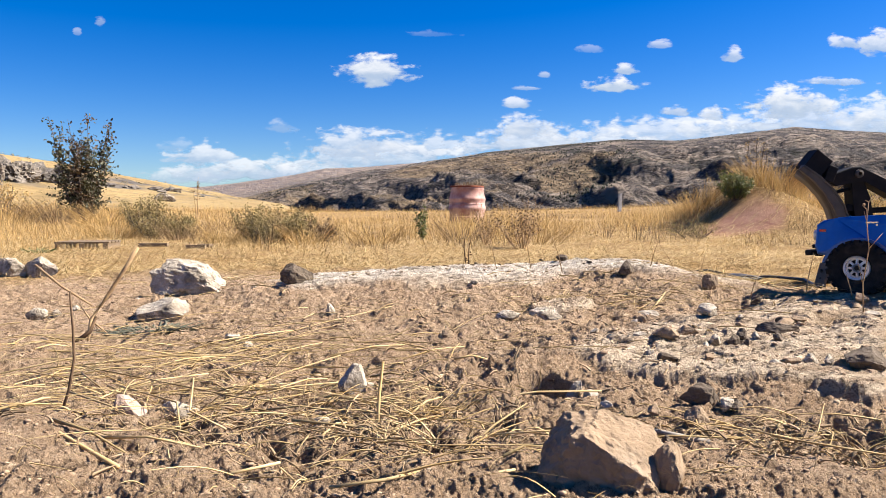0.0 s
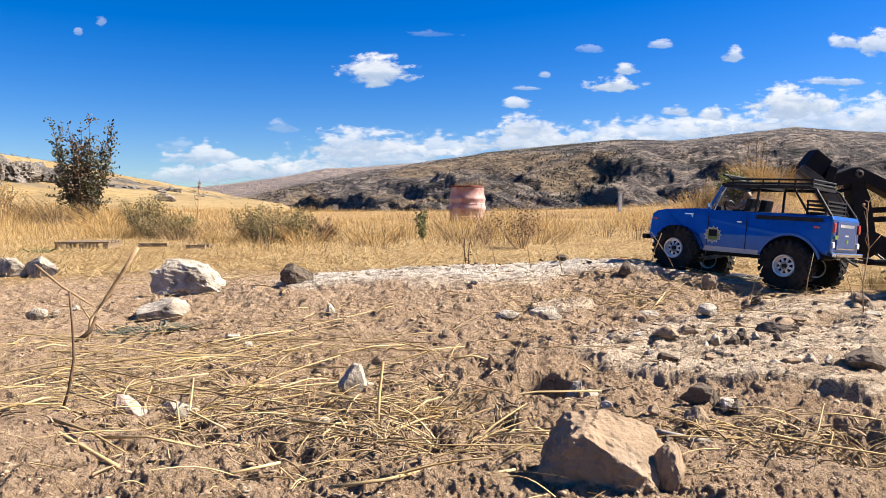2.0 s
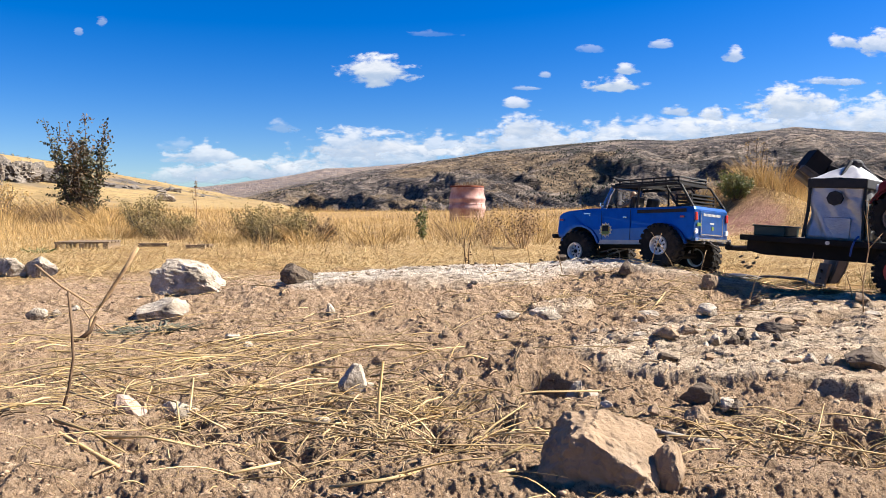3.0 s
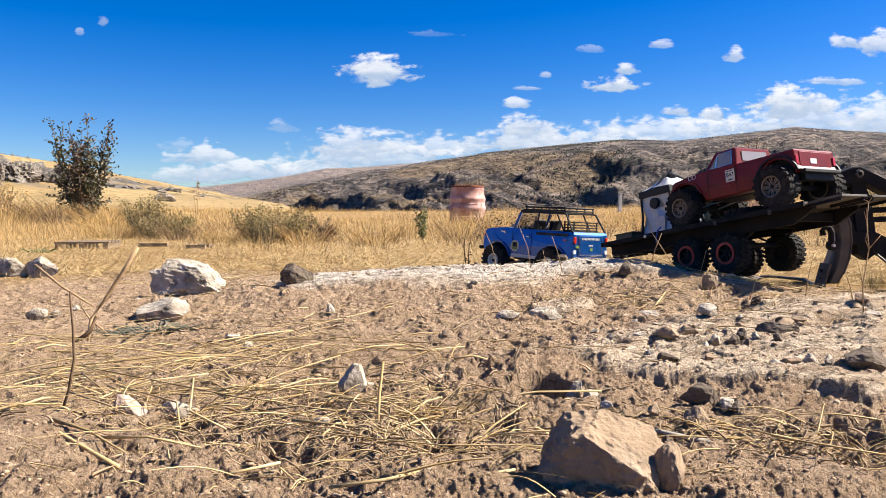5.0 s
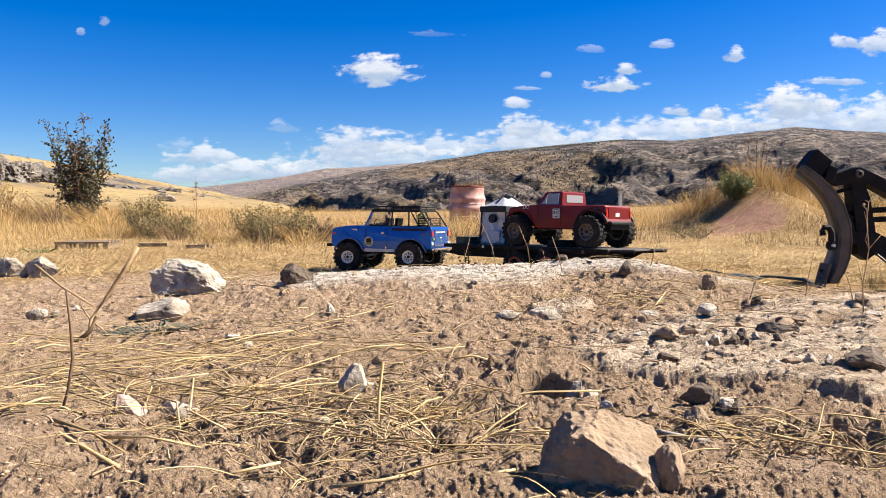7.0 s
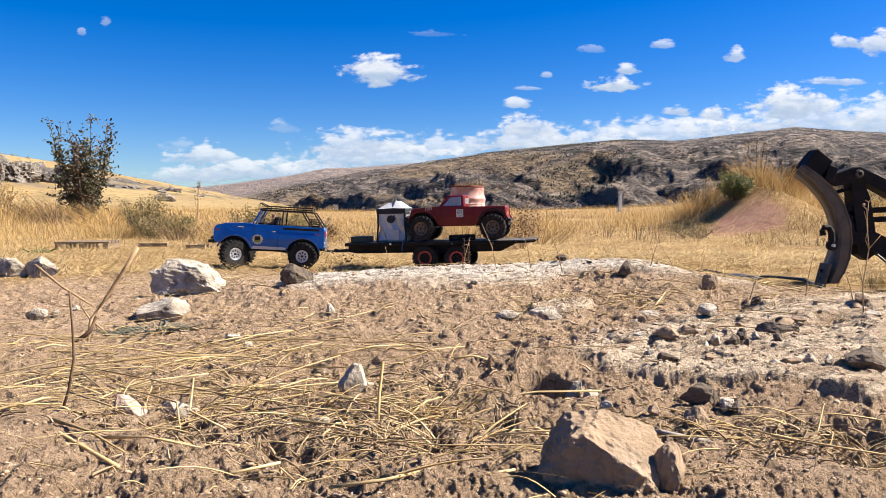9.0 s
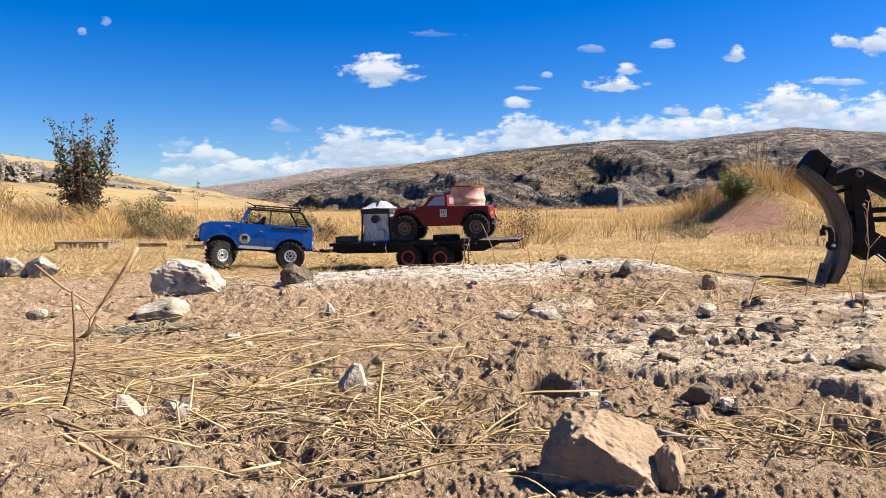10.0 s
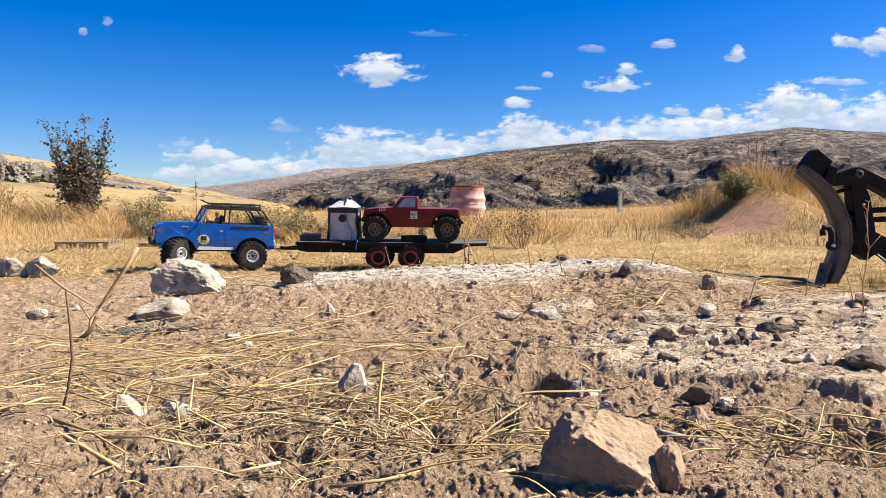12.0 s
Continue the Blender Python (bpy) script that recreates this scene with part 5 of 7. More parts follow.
def roll_rows(path, w, R, steered=False):
    """A wheel's turn from the way gone along the heading, and its travel on the springs over uneven ground."""
    rows, turn, last = [], 0.0, None
    loc = w.matrix_basis.translation.copy()
    steps = along(path)
    foot = [pose(x, y, z, lean, -nose, head) @ (loc - Vector((0, 0, R))) for t, x, y, z, head, nose, lean in steps]
    fx, fy, fz = (np.array([f[i] for f in foot]) for i in range(3))
    under = np.mean([height(fx + dx, fy + dy) for dx in (-.02, 0, .02) for dy in (-.02, 0, .02)], axis=0)
    travel = np.clip(under + .004 - fz, -.022, .028)
    travel = np.convolve(np.pad(travel, 2, mode="edge"), np.ones(5) / 5, "valid")
    for (t, x, y, z, head, nose, lean), dz in zip(steps, travel):
        if last:
            h = radians(head)
            turn += math.degrees(((x - last[0]) * math.cos(h) + (y - last[1]) * math.sin(h)) / R)
        last = (x, y)
        steer = float(np.interp(t, [s[0] for s in STEER], [s[1] for s in STEER])) if steered else 0.0
        m = Matrix.Translation(loc + Vector((0, 0, dz))) @ pose(0, 0, 0, 0, 0, steer) @ pose(0, 0, 0, 0, turn, 0) @ pose(0, 0, 0, 0, 0, w["turned"])
        rows.append((t, m))
    return rows


# ---------------- stones ----------------
def stone_mesh(seed, sx, sy, sz, sub=3, rough=0.16, cuts=5, faces=()):
    """A broken stone: a ball cut flat in places, then roughened."""
    rng = random.Random(seed)
    bm = bmesh.new()
    bmesh.ops.create_icosphere(bm, subdivisions=sub, radius=1.0)
    planes = [(Vector(v).normalized(), d) for v, d in faces]
    for _ in range(cuts):
        v = Vector((rng.uniform(-1, 1), rng.uniform(-1, 1), rng.uniform(-0.6, 1))).normalized()
        planes.append((v, rng.uniform(0.50, 0.82)))
    off = Vector((seed * 3.1, seed * 1.7, seed * 0.9))
    for v in bm.verts:
        p = v.co.copy()
        for nrm, d in planes:
            k = p.dot(nrm) - d
            if k > 0:
                p -= nrm * k * 0.97
        p *= 1 + rough * 0.55 * noise.noise(p * 1.6 + off) + rough * 0.30 * noise.noise(p * 4.5 + off) + rough * 0.26 * noise.noise(p * 11 + off) - rough * 0.30 * max(0.0, noise.noise(p * 6.0 - off) - 0.15)
        if p.z < -0.6:
            p.z = -0.6 + (p.z + 0.6) * 0.3
        v.co = Vector((p.x * sx, p.y * sy, p.z * sz))
    return bm


def rock(seed, x, y, wide, high, material, label, deep=None, turn=0.0, sink=0.12, tilt=0.0, sub=4, lift=0.0, group="", rough=0.24, cuts=10, faces=()):
    """A stone of its own, part sunk into the ground."""
    bm = stone_mesh(seed, wide / 2, (deep or wide * 0.8) / 2, high / 1.6, sub, rough, cuts, faces)
    ob = part("rock", bm, material)
    ob.matrix_basis = pose(x, y, ground_z(x, y) + high * (0.40 - sink) + lift, 0, tilt, turn)
    return tagged(ob, label, "rock", group)


rock(3, -.760, 2.20, .255, .120, STONE, "large pale limestone rock with dark pits on the dirt", .16, -4, .02, 6, 5, .006, rough=.26, cuts=9, faces=(((.1, -.1, 1), .62), ((-.2, -.95, .2), .6)))
rock(8, -.655, 1.72, .165, .050, STONE, "low pale limestone slab half buried in dirt", .10, 8, .2, 0)
rock(14, .150, .668, .122, .088, STONE_TAN, "tan boulder with a sunlit top and cracked shaded flank", .105, 0, .24, 0, 6, rough=.22, cuts=0, faces=(((-.40, -.90, .10), .66), ((.40, -.36, .84), .44), ((-.85, -.1, .5), .74), ((-.25, -.1, .97), .66), ((.85, -.45, .2), .78), ((.1, .9, .3), .7), ((-.6, -.6, .5), .80)))
rock(15, .205, .648, .034, .044, STONE_TAN, "small tan stone against the boulder", .034, 20, .16, 0, 4, rough=.16, cuts=4)
rock(21, -.121, .985, .042, .046, STONE, "pale split stone standing on edge", .03, 10, .05, 8, 5, rough=.12, cuts=2, faces=(((.25, -.9, .2), .5), ((.8, -.2, .5), .62), ((-.7, -.3, .6), .62), ((0, 0, 1), .8)))
rock(22, -.105, 1.02, .022, .016, STONE, "small pale stone lying on dirt", None, 0, .1)
rock(23, -.347, .955, .060, .030, STONE, "flat pale stone among straw", .04, 8, .02, -5, 4, .008, rough=.14, cuts=5)
rock(25, -.402, .925, .056, .036, STONE_PINK, "pinkish tan stone half buried", .04, -25, .10, 12, 4, .010, rough=.14, cuts=5)
rock(27, -.415, 2.08, .098, .062, STONE_DARK, "dark brown rock on the dirt", .07, 12, .12, 6, cuts=6)
rock(28, -.447, 2.07, .085, .014, STONE, "thin pale flake of stone", .05, 5, .1)
rock(31, .486, 1.955, .044, .036, STONE_DARK, "dark angular block with a pale streak", .035, 25, .05, 8, 3, cuts=8)
rock(33, -1.76, 2.98, .19, .100, STONE, "pale weathered rock at the dirt's edge", .12, 10, .12)
rock(34, -1.62, 2.96, .16, .105, STONE, "pale weathered rock with dark pits", .1, -12, .12)
rock(35, -1.84, 3.0, .10, .07, STONE, "pale weathered rock at the dirt's edge", .09, 30, .12)
rock(36, -.945, 1.70, .050, .030, STONE, "small white stone on the dirt", None, 0, .1)
rock(37, -.920, 1.735, .03, .018, STONE, "small white stone on the dirt", None, 40, .1)
rock(41, .143, 1.580, .062, .024, STONE, "flat pale stone on the mound", .04, -10, .05, -6, 3)
rock(43, .660, 1.82, .048, .046, STONE_TAN, "tan stone beside the mound", .04, 15, .12, 6)
rock(44, .714, 1.67, .026, .026, STONE_DARK, "dark round stone on dirt", None, 0, .1)
rock(45, .333, .945, .060, .030, STONE_DARK, "grey-brown stone on the dirt", .035, 5, .12, -4)
rock(46, .291, .83, .032, .024, STONE_TAN, "tan pebble beside the twig", None, 20, .1)
rock(47, .612, 1.33, .078, .026, STONE_DARK, "dark flat stone on the bedrock shelf", .04, -6, .1)
rock(48, .615, 1.060, .080, .032, STONE_DARK, "dark stone at the edge of the shelf", .05, 6, .08)
rock(49, .565, 1.12, .028, .016, STONE, "small pale stone lying on dirt", None, 10, .1)
rock(50, .575, 1.085, .020, .014, STONE, "small pale stone lying on dirt", None, 40, .1)
rock(51, .043, .836, .016, .026, STONE_TAN, "small upright tan stone", .012, 12, .05, 8)
rock(52, .182, 1.000, .030, .044, STONE, "thin grey-green stone standing beside a hole", .010, 10, .05, 24, cuts=6)
rock(53, .37, .915, .026, .018, STONE_DARK, "small grey stone lying on dirt", None, 0, .1)
rock(54, .36, .925, .03, .02, STONE, "small pale stone lying on dirt", None, 60, .1)
rock(55, .225, 1.62, .078, .044, STONE, "pale outcrop in the side of the mound", .05, 0, .25)
rock(56, .235, .765, .014, .012, STONE_DARK, "small dark stone lying on dirt", None, 0, .1)
rock(57, -.255, 1.66, .034, .03, STONE, "pale chip of broken stone", .02, 70, .1)
rock(58, .008, 1.42, .030, .016, STONE_TAN, "small tan stone lying on dirt", None, 0, .1)
rock(59, .085, 1.93, .034, .016, STONE, "small pale stone on the mound", None, 0, .1)
for _i, (_x, _y, _s) in enumerate(((.462, 1.235, .022), (.484, 1.215, .026), (.508, 1.240, .030), (.525, 1.225, .020), (.545, 1.25, .026), (.500, 1.20, .016), (.44, 1.22, .018), (.56, 1.22, .02))):
    rock(70 + _i, _x, _y, _s, _s * .8, STONE_DARK if _i % 3 else STONE, "small broken grey stone on the shelf", None, _i * 40, .08, 0, 3, group="broken stones")
for _i, (_x, _y, _s) in enumerate(((.215, 2.285, .032), (.262, 2.25, .024), (.175, 2.27, .02), (.36, 2.20, .05), (.30, 2.23, .018), (.42, 2.10, .02), (-.03, 2.2, .015), (.10, 2.24, .016))):
    rock(90 + _i, _x, _y, _s, _s * .45, STONE_DARK, "dark chip lying on the pale bedrock", None, _i * 33, .05, 0, 2, group="dark chips")
for _i in range(40):
    _r = random.Random(500 + _i)
    _x, _y = _r.uniform(.34, 1.0), _r.uniform(1.06, 1.62)
    _w = _r.uniform(.016, .060)
    rock(500 + _i, _x, _y, _w, _w * _r.uniform(.25, .5), STONE if _i % 3 == 0 else (STONE_DARK if _i % 6 == 1 else STONE_TAN), "flat angular flake of bedrock on the shelf", _w * _r.uniform(.5, .9), _r.uniform(0, 180), .10, _r.uniform(-12, 12), 3, group="bedrock flakes", rough=.16, cuts=9)
for _i in range(34):
    _r = random.Random(600 + _i)
    _y = _r.uniform(.80, 2.1)
    _x = _y * _r.uniform(-.55, .30)
    _w = _r.uniform(.010, .030)
    rock(600 + _i, _x, _y, _w, _w * _r.uniform(.4, .75), STONE_TAN if _i % 2 else STONE, "small angular stone lying on the dirt", _w * _r.uniform(.6, .9), _r.uniform(0, 180), .12, _r.uniform(-12, 12), 3, group="loose stones", rough=.16, cuts=9)
# boulders on the hillside
CRAG = mat("grey_crag", (.19, .158, .125), (.060, .052, .045), 1.6, .95, bump=.09, bscale=3.5, grime=(.235, .19, .14, .5))
for _i, (_x, _y, _w, _h, _m) in enumerate(((-16.1, 42.5, 1.1, .8, STONE), (-15.7, 42.2, .9, .6, STONE_DARK), (-26.0, 45, 3.4, 2.0, CRAG), (-24.4, 47, 2.4, 1.6, CRAG), (-25.0, 41, 1.6, 2.0, CRAG), (-27.8, 45, 2.8, 2.2, CRAG), (-26.8, 48, 2.6, 1.6, CRAG))):
    rock(110 + _i, _x, _y, _w, _h, _m, "grey crag on the golden hillside", None, _i * 50, .30, 0, 5, group="hillside crags", rough=.6, cuts=12)
for _i in range(22):
    _r = random.Random(300 + _i)
    _u = _r.gauss(0, 1)
    _x, _y = -22.9 + 1.5 * _u, 54 + 1.2 * _u + _r.gauss(0, 1.6)
    _w = _r.uniform(.45, 1.5)
    rock(140 + _i, _x, _y, _w, _w * _r.uniform(.3, .5), CRAG, "grey crag on the golden hillside", None, _i * 47, .34, 0, 3, group="hillside crags", rough=.6, cuts=10)


def scatter_stones(name, count, seed, smin, smax, material, region, label):
    """Countless crumbs in one mesh."""
    rng = np.random.default_rng(seed)
    protos = []
    for k in range(6):
        bm = stone_mesh(200 + k, 1, .8, .55, 1, .7, 9)
        bm.verts.ensure_lookup_table()
        protos.append((np.array([v.co[:] for v in bm.verts]), np.array([[v.index for v in f.verts] for f in bm.faces])))
        bm.free()
    x, y = region(rng, count)
    z = height(x, y)
    s = smin * (smax / smin) ** (rng.random(count) ** 2.2)
    vs, fs, base = [], [], 0
    for i in range(count):
        v, f = protos[i % 6]
        a = rng.random() * 6.28
        c, sn = math.cos(a), math.sin(a)
        w = v * s[i] * .5 * np.array([1, rng.uniform(.6, 1.1), rng.uniform(.5, .95)])
        vs.append(np.stack([w[:, 0] * c - w[:, 1] * sn + x[i], w[:, 0] * sn + w[:, 1] * c + y[i], w[:, 2] + z[i] + s[i] * .02], -1))
        fs.append(f + base)
        base += len(v)
    return tagged(mesh_object(name, np.concatenate(vs), np.concatenate(fs), material), label, kind="stuff")


def fan(rng, n, near=.5, far=3.4, half=.66):
    """Spread over the dirt, denser where the camera stands nearer."""
    y = near * (far / near) ** rng.random(n)
    return y * rng.uniform(-half, half, n), y


def patchy(rng, n, near=.5, far=2.6, seed=5):
    x, y = fan(rng, n * 3, near, far)
    keep = fbm(x * 4, y * 4, seed, 3) > -0.05 + 0.4 * rng.standard_normal(len(x)) * .5
    return x[keep][:n], y[keep][:n]


def many(rng, n):
    x, y = patchy(rng, n)
    while len(x) < n:
        a, b = patchy(rng, n)
        x, y = np.concatenate([x, a]), np.concatenate([y, b])
    return x[:n], y[:n]


scatter_stones("gravel", 1800, 1, .0015, .010, PEBBLE, many, "pale and brown pebbles strewn over the dirt")
scatter_stones("clods", 5200, 2, .002, .013, CLOD, many, "brown clods and crumbs of dry dirt")
scatter_stones("coarse_clods", 2600, 7, .003, .020, CLOD, lambda r, n: (lambda y: (y * r.uniform(-.66, .66, n), y))(1.1 * (2.5 / 1.1) ** r.random(n)), "coarse brown clods over the mound")
scatter_stones("shelf_gravel", 1000, 3, .003, .018, PEBBLE, lambda r, n: (r.normal(.62, .28, n), r.normal(1.28, .16, n)), "broken stone chips on the bedrock shelf")
scatter_stones("crest_gravel", 700, 4, .004, .020, PEBBLE, lambda r, n: (r.uniform(-.6, .75, n), r.normal(2.28, .14, n)), "stone chips on the crest of the mound")


# ---------------- straw and grass ----------------
def ribbons(name, roots, dirs, lengths, widths, arch, lay, material, label, segs=4, seed=0, follow=True, sides=3, rise=.006, stiff=False):
    """Thin three-sided straws from roots along dirs. lay 0: standing, 1: lying on the ground."""
    rng = np.random.default_rng(seed)
    n = len(lengths)
    t = np.linspace(0, 1, segs + 1)
    bend = rng.normal(0, arch, n)
    side = np.stack([-dirs[:, 1], dirs[:, 0]], -1)
    px = roots[:, 0, None] + dirs[:, 0, None] * lengths[:, None] * t + side[:, 0, None] * (bend * lengths)[:, None] * (t * t)
    py = roots[:, 1, None] + dirs[:, 1, None] * lengths[:, None] * t + side[:, 1, None] * (bend * lengths)[:, None] * (t * t)
    if follow:
        g = height(px, py)
        # stiff straws ride over hollows
        base = g[:, :1] + (g[:, -1:] - g[:, :1]) * t
        if stiff:
            base = base + np.clip(np.max(g - base, axis=1, keepdims=True), 0, .03) * .8
            g = base + np.abs(rng.normal(0, .05, n))[:, None] * np.minimum(lengths, .2)[:, None] * t
        lift = np.abs(rng.normal(0, rise, n))[:, None] * np.sin(np.pi * t) + rng.random(n)[:, None] * .004
        pz = np.maximum(g, base * .5 + g * .5) + .001 + lift
    else:
        pz = roots[:, 2, None] + (lay[:, None]) * lengths[:, None] * (t - .25 * t * t)
    ring = []
    for k in range(sides):
        a = 2 * math.pi * k / sides
        w = widths[:, None] * (1 - .6 * t) * .5
        ring.append(np.stack([px + side[:, 0, None] * w * math.cos(a), py + side[:, 1, None] * w * math.cos(a), pz + w * math.sin(a)], -1))
    v = np.stack(ring, 2).reshape(-1, 3)
    row = np.arange(n)[:, None, None] * (segs + 1) * sides + np.arange(segs)[None, :, None] * sides
    k = np.arange(sides if sides > 2 else 1)[None, None, :]
    i, j = row + k, row + (k + 1) % sides
    f = np.stack([i, j, j + sides, i + sides], -1).reshape(-1, 4)
    return tagged(mesh_object(name, v, f, material), label, kind="stuff")


LITTER = mat("dead_leaf", (0.2839, 0.2028, 0.1217), (0.1825, 0.1217, 0.0676), 30, .8, spec=.2, vary=.7)


def straw_litter():
    rng = np.random.default_rng(21)
    # thick on the left and middle foreground, thin elsewhere
    xs, ys, ln, wd = [], [], [], []
    for cx, cy, sx, sy, n, l0, l1 in ((-.25, .95, .30, .25, 160, .006, .03), (.1, .9, .4, .25, 70, .006, .03), (.3, 1.5, .5, .3, 110, .008, .05), (-.36, 1.14, .17, .12, 115, .05, .30), (-.28, 1.30, .20, .08, 80, .05, .26), (-.40, 1.0, .12, .06, 90, .05, .22), (-.22, .90, .16, .06, 150, .03, .14), (-.03, .92, .05, .05, 90, .03, .13), (-.06, .80, .12, .06, 120, .02, .13), (-.62, 1.15, .12, .10, 60, .06, .26), (-.46, 1.45, .22, .16, 70, .05, .28), (.43, .79, .12, .035, 220, .02, .11), (.45, 1.72, .22, .06, 110, .03, .18),
                                      (.95, 1.95, .35, .22, 420, .04, .24), (-.2, 1.6, .4, .20, 60, .03, .16), (-.05, .68, .22, .07, 80, .02, .10), (-.75, 1.9, .4, .3, 100, .04, .2), (-.6, 2.7, .6, .2, 260, .05, .22)):
        xs.append(rng.normal(cx, sx, n)), ys.append(np.maximum(rng.normal(cy, sy, n), .50))
        ln.append(l0 * (l1 / l0) ** (rng.random(n) ** 1.4)), wd.append(.0007 * (3.6 / .7) ** (rng.random(n) ** 1.8))
    x, y, ln, wd = map(np.concatenate, (xs, ys, ln, wd))
    a = rng.normal(.3, 1.05, len(x)) + np.pi * (rng.random(len(x)) > .5)
    d = np.stack([np.cos(a), np.sin(a) * .9], -1)
    ribbons("straw_litter", np.stack([x, y], -1), d, ln, wd, .07, None, STRAW, "loose yellow straw lying on the dirt", 6, 22, rise=.004, stiff=True)
    # the mat of cut straw over the field
    n = 64000
    y = 2.75 * (13 / 2.75) ** rng.random(n)
    x = y * rng.uniform(-.68, .68, n)
    keep = (y > 3.15 - .55 * smooth(.5, 1.1, x) + .3 * fbm(x * 1.2, y * 1.2, 61, 3) + rng.normal(0, .12, n)) & (fbm(x * 1.6, y * 1.6, 64, 3) + .35 * rng.standard_normal(n) > -.25)
    x, y = x[keep], y[keep]
    n = len(x)
    a = rng.normal(0, .6, n)
    ribbons("straw_mat", np.stack([x, y], -1), np.stack([np.cos(a), np.sin(a)], -1), rng.uniform(.04, .20, n) * (.7 + .1 * y), rng.uniform(.4, 1.4, n) * (.0010 + .00065 * y), .2, None, STRAW, "mat of flattened straw over the field", 2, 23, sides=2, rise=.016)
    # curled dead leaves and stems in two heaps
    xs, ys = [], []
    for cx, cy, sx, sy, n in ((-.10, .80, .12, .05, 300), (.42, .78, .10, .04, 320), (-.30, .86, .12, .06, 140), (.02, .98, .15, .10, 120), (-.05, 1.45, .3, .2, 120), (.38, 1.75, .12, .06, 120)):
        xs.append(rng.normal(cx, sx, n)), ys.append(np.maximum(rng.normal(cy, sy, n), .52))
    x, y = np.concatenate(xs), np.concatenate(ys)
    n = len(x)
    a = rng.uniform(0, 6.28, n)
    ribbons("leaf_litter", np.stack([x, y], -1), np.stack([np.cos(a), np.sin(a)], -1), rng.uniform(.006, .026, n), rng.uniform(.0015, .005, n), .18, None, LITTER, "curled brown dead leaves and stems on the dirt", 3, 24, sides=3, rise=.003, stiff=True)


straw_litter()


def grass_field():
    rng = np.random.default_rng(31)
    n = 190000
    d = 4.2 * (30 / 4.2) ** rng.random(n)
    b = rng.uniform(-.68, .68, n)
    y = d
    x = b * y
    clump = fbm(x * .9, y * .9, 81, 4) + .5 * fbm(x * 3.5, y * 3.5, 82, 2)
    tall = np.clip(.12 + .42 * clump + .14 * smooth(-.10, -.32, b) * smooth(5.0, 6.2, d) + .36 * np.exp(-((b - .05) / .09) ** 2) * smooth(5.5, 7, d) * (1 - smooth(9.5, 12, d)) + .38 * bump_at(x, y, 3.9, 8.7, 1.1, 0.9) + .30 * smooth(.16, .32, b) * smooth(7.5, 9, d) * (1 - smooth(14, 18, d)), .03, 1.0)
    tall = tall * (1 - .80 * smooth(.06, .14, b) * (1 - smooth(.34, .46, b)) * (1 - smooth(6.5, 8.0, d)))
    tall = tall * smooth(4.1, 5.2, d - .3 * clump)
    bare = np.maximum(bump_at(x, y, 3.15, 7.75, .60, .46, 30), bump_at(x, y, 3.18, 8.0, .3, .4))
    keep = (rng.random(n) < .25 + tall * 1.1) & (bare < .45) & (tall > .03)
    x, y, d, tall = x[keep], y[keep], d[keep], tall[keep]
    n = len(x)
    ln = tall * rng.uniform(.16, .62, n) * (1 + .1 * rng.standard_normal(n))
    ln = np.clip(ln, .03, .75)
    a = rng.uniform(0, 6.28, n)
    k = rng.uniform(.08, .5, n)
    dirs = np.stack([np.cos(a) * k, np.sin(a) * k], -1)
    roots = np.stack([x, y, height(x, y)], -1)
    ribbons("dry_grass", roots, dirs, ln, np.maximum(.0035, .0009 * d), .25, np.full(n, 1.0), GRASS, "standing dry golden grass over the field", 2, 33, follow=False, sides=2)
    # brown weeds standing in clumps
    n = 40000
    d = 4.6 * (15 / 4.6) ** rng.random(n)
    x = d * rng.uniform(-.68, .68, n)
    keep = (fbm(x * 1.1, d * 1.1, 84, 3) + .5 * fbm(x * 5, d * 5, 85, 2) > .34 + .1 * rng.standard_normal(n)) & (bump_at(x, d, 3.15, 7.75, .6, .46, 30) < .4)
    x, d = x[keep], d[keep]
    n = len(x)
    a, k = rng.uniform(0, 6.28, n), rng.uniform(.1, .7, n)
    ribbons("brown_weeds", np.stack([x, d, height(x, d)], -1), np.stack([np.cos(a) * k, np.sin(a) * k], -1), rng.uniform(.05, .20, n), np.maximum(.003, .0009 * d), .3, np.full(n, 1.0), SEED, "brown dry weeds in clumps over the field", 2, 34, follow=False, sides=2)


grass_field()


def tuft(name, x, y, n, hi, spread, material, label, category="grass tuft", wide=.003, seed=1):
    rng = np.random.default_rng(seed)
    a = rng.uniform(0, 6.28, n)
    r = rng.random(n) ** .6 * spread * .4
    rx, ry = x + r * np.cos(a), y + r * np.sin(a)
    k = rng.uniform(.05, .6, n) * spread / hi
    ob = ribbons(name, np.stack([rx, ry, height(rx, ry) - .004], -1), np.stack([np.cos(a) * k, np.sin(a) * k], -1), rng.uniform(.45, 1, n) * hi, np.full(n, wide), .2, np.full(n, 1.0), material, label, 3, seed, follow=False)
    del ob["kind"]
    return tagged(ob, label, category)


tuft("grass_tuft", 1.47, 2.50, 110, .10, .075, LEAF_OLIVE, "dark green grass tuft beside the steel blade", wide=.0035, seed=3)
tuft("grass_tuft", 1.38, 2.62, 60, .07, .06, GRASS, "dry yellow grass tuft at the foot of the blade", wide=.003, seed=4)
tuft("weed", -2.56, 4.62, 60, .05, .16, LEAF_GREEN, "low green weed at the field's edge", "weed", wide=.012, seed=5)
tuft("weed", -.60, 1.52, 220, .018, .15, WEED_GREY, "flattened grey-green dead weed on the dirt", "weed", wide=.003, seed=15)
tuft("tall_grass", 3.90, 8.70, 360, .48, .75, GRASS, "tall golden grass on the bank", wide=.009, seed=6)
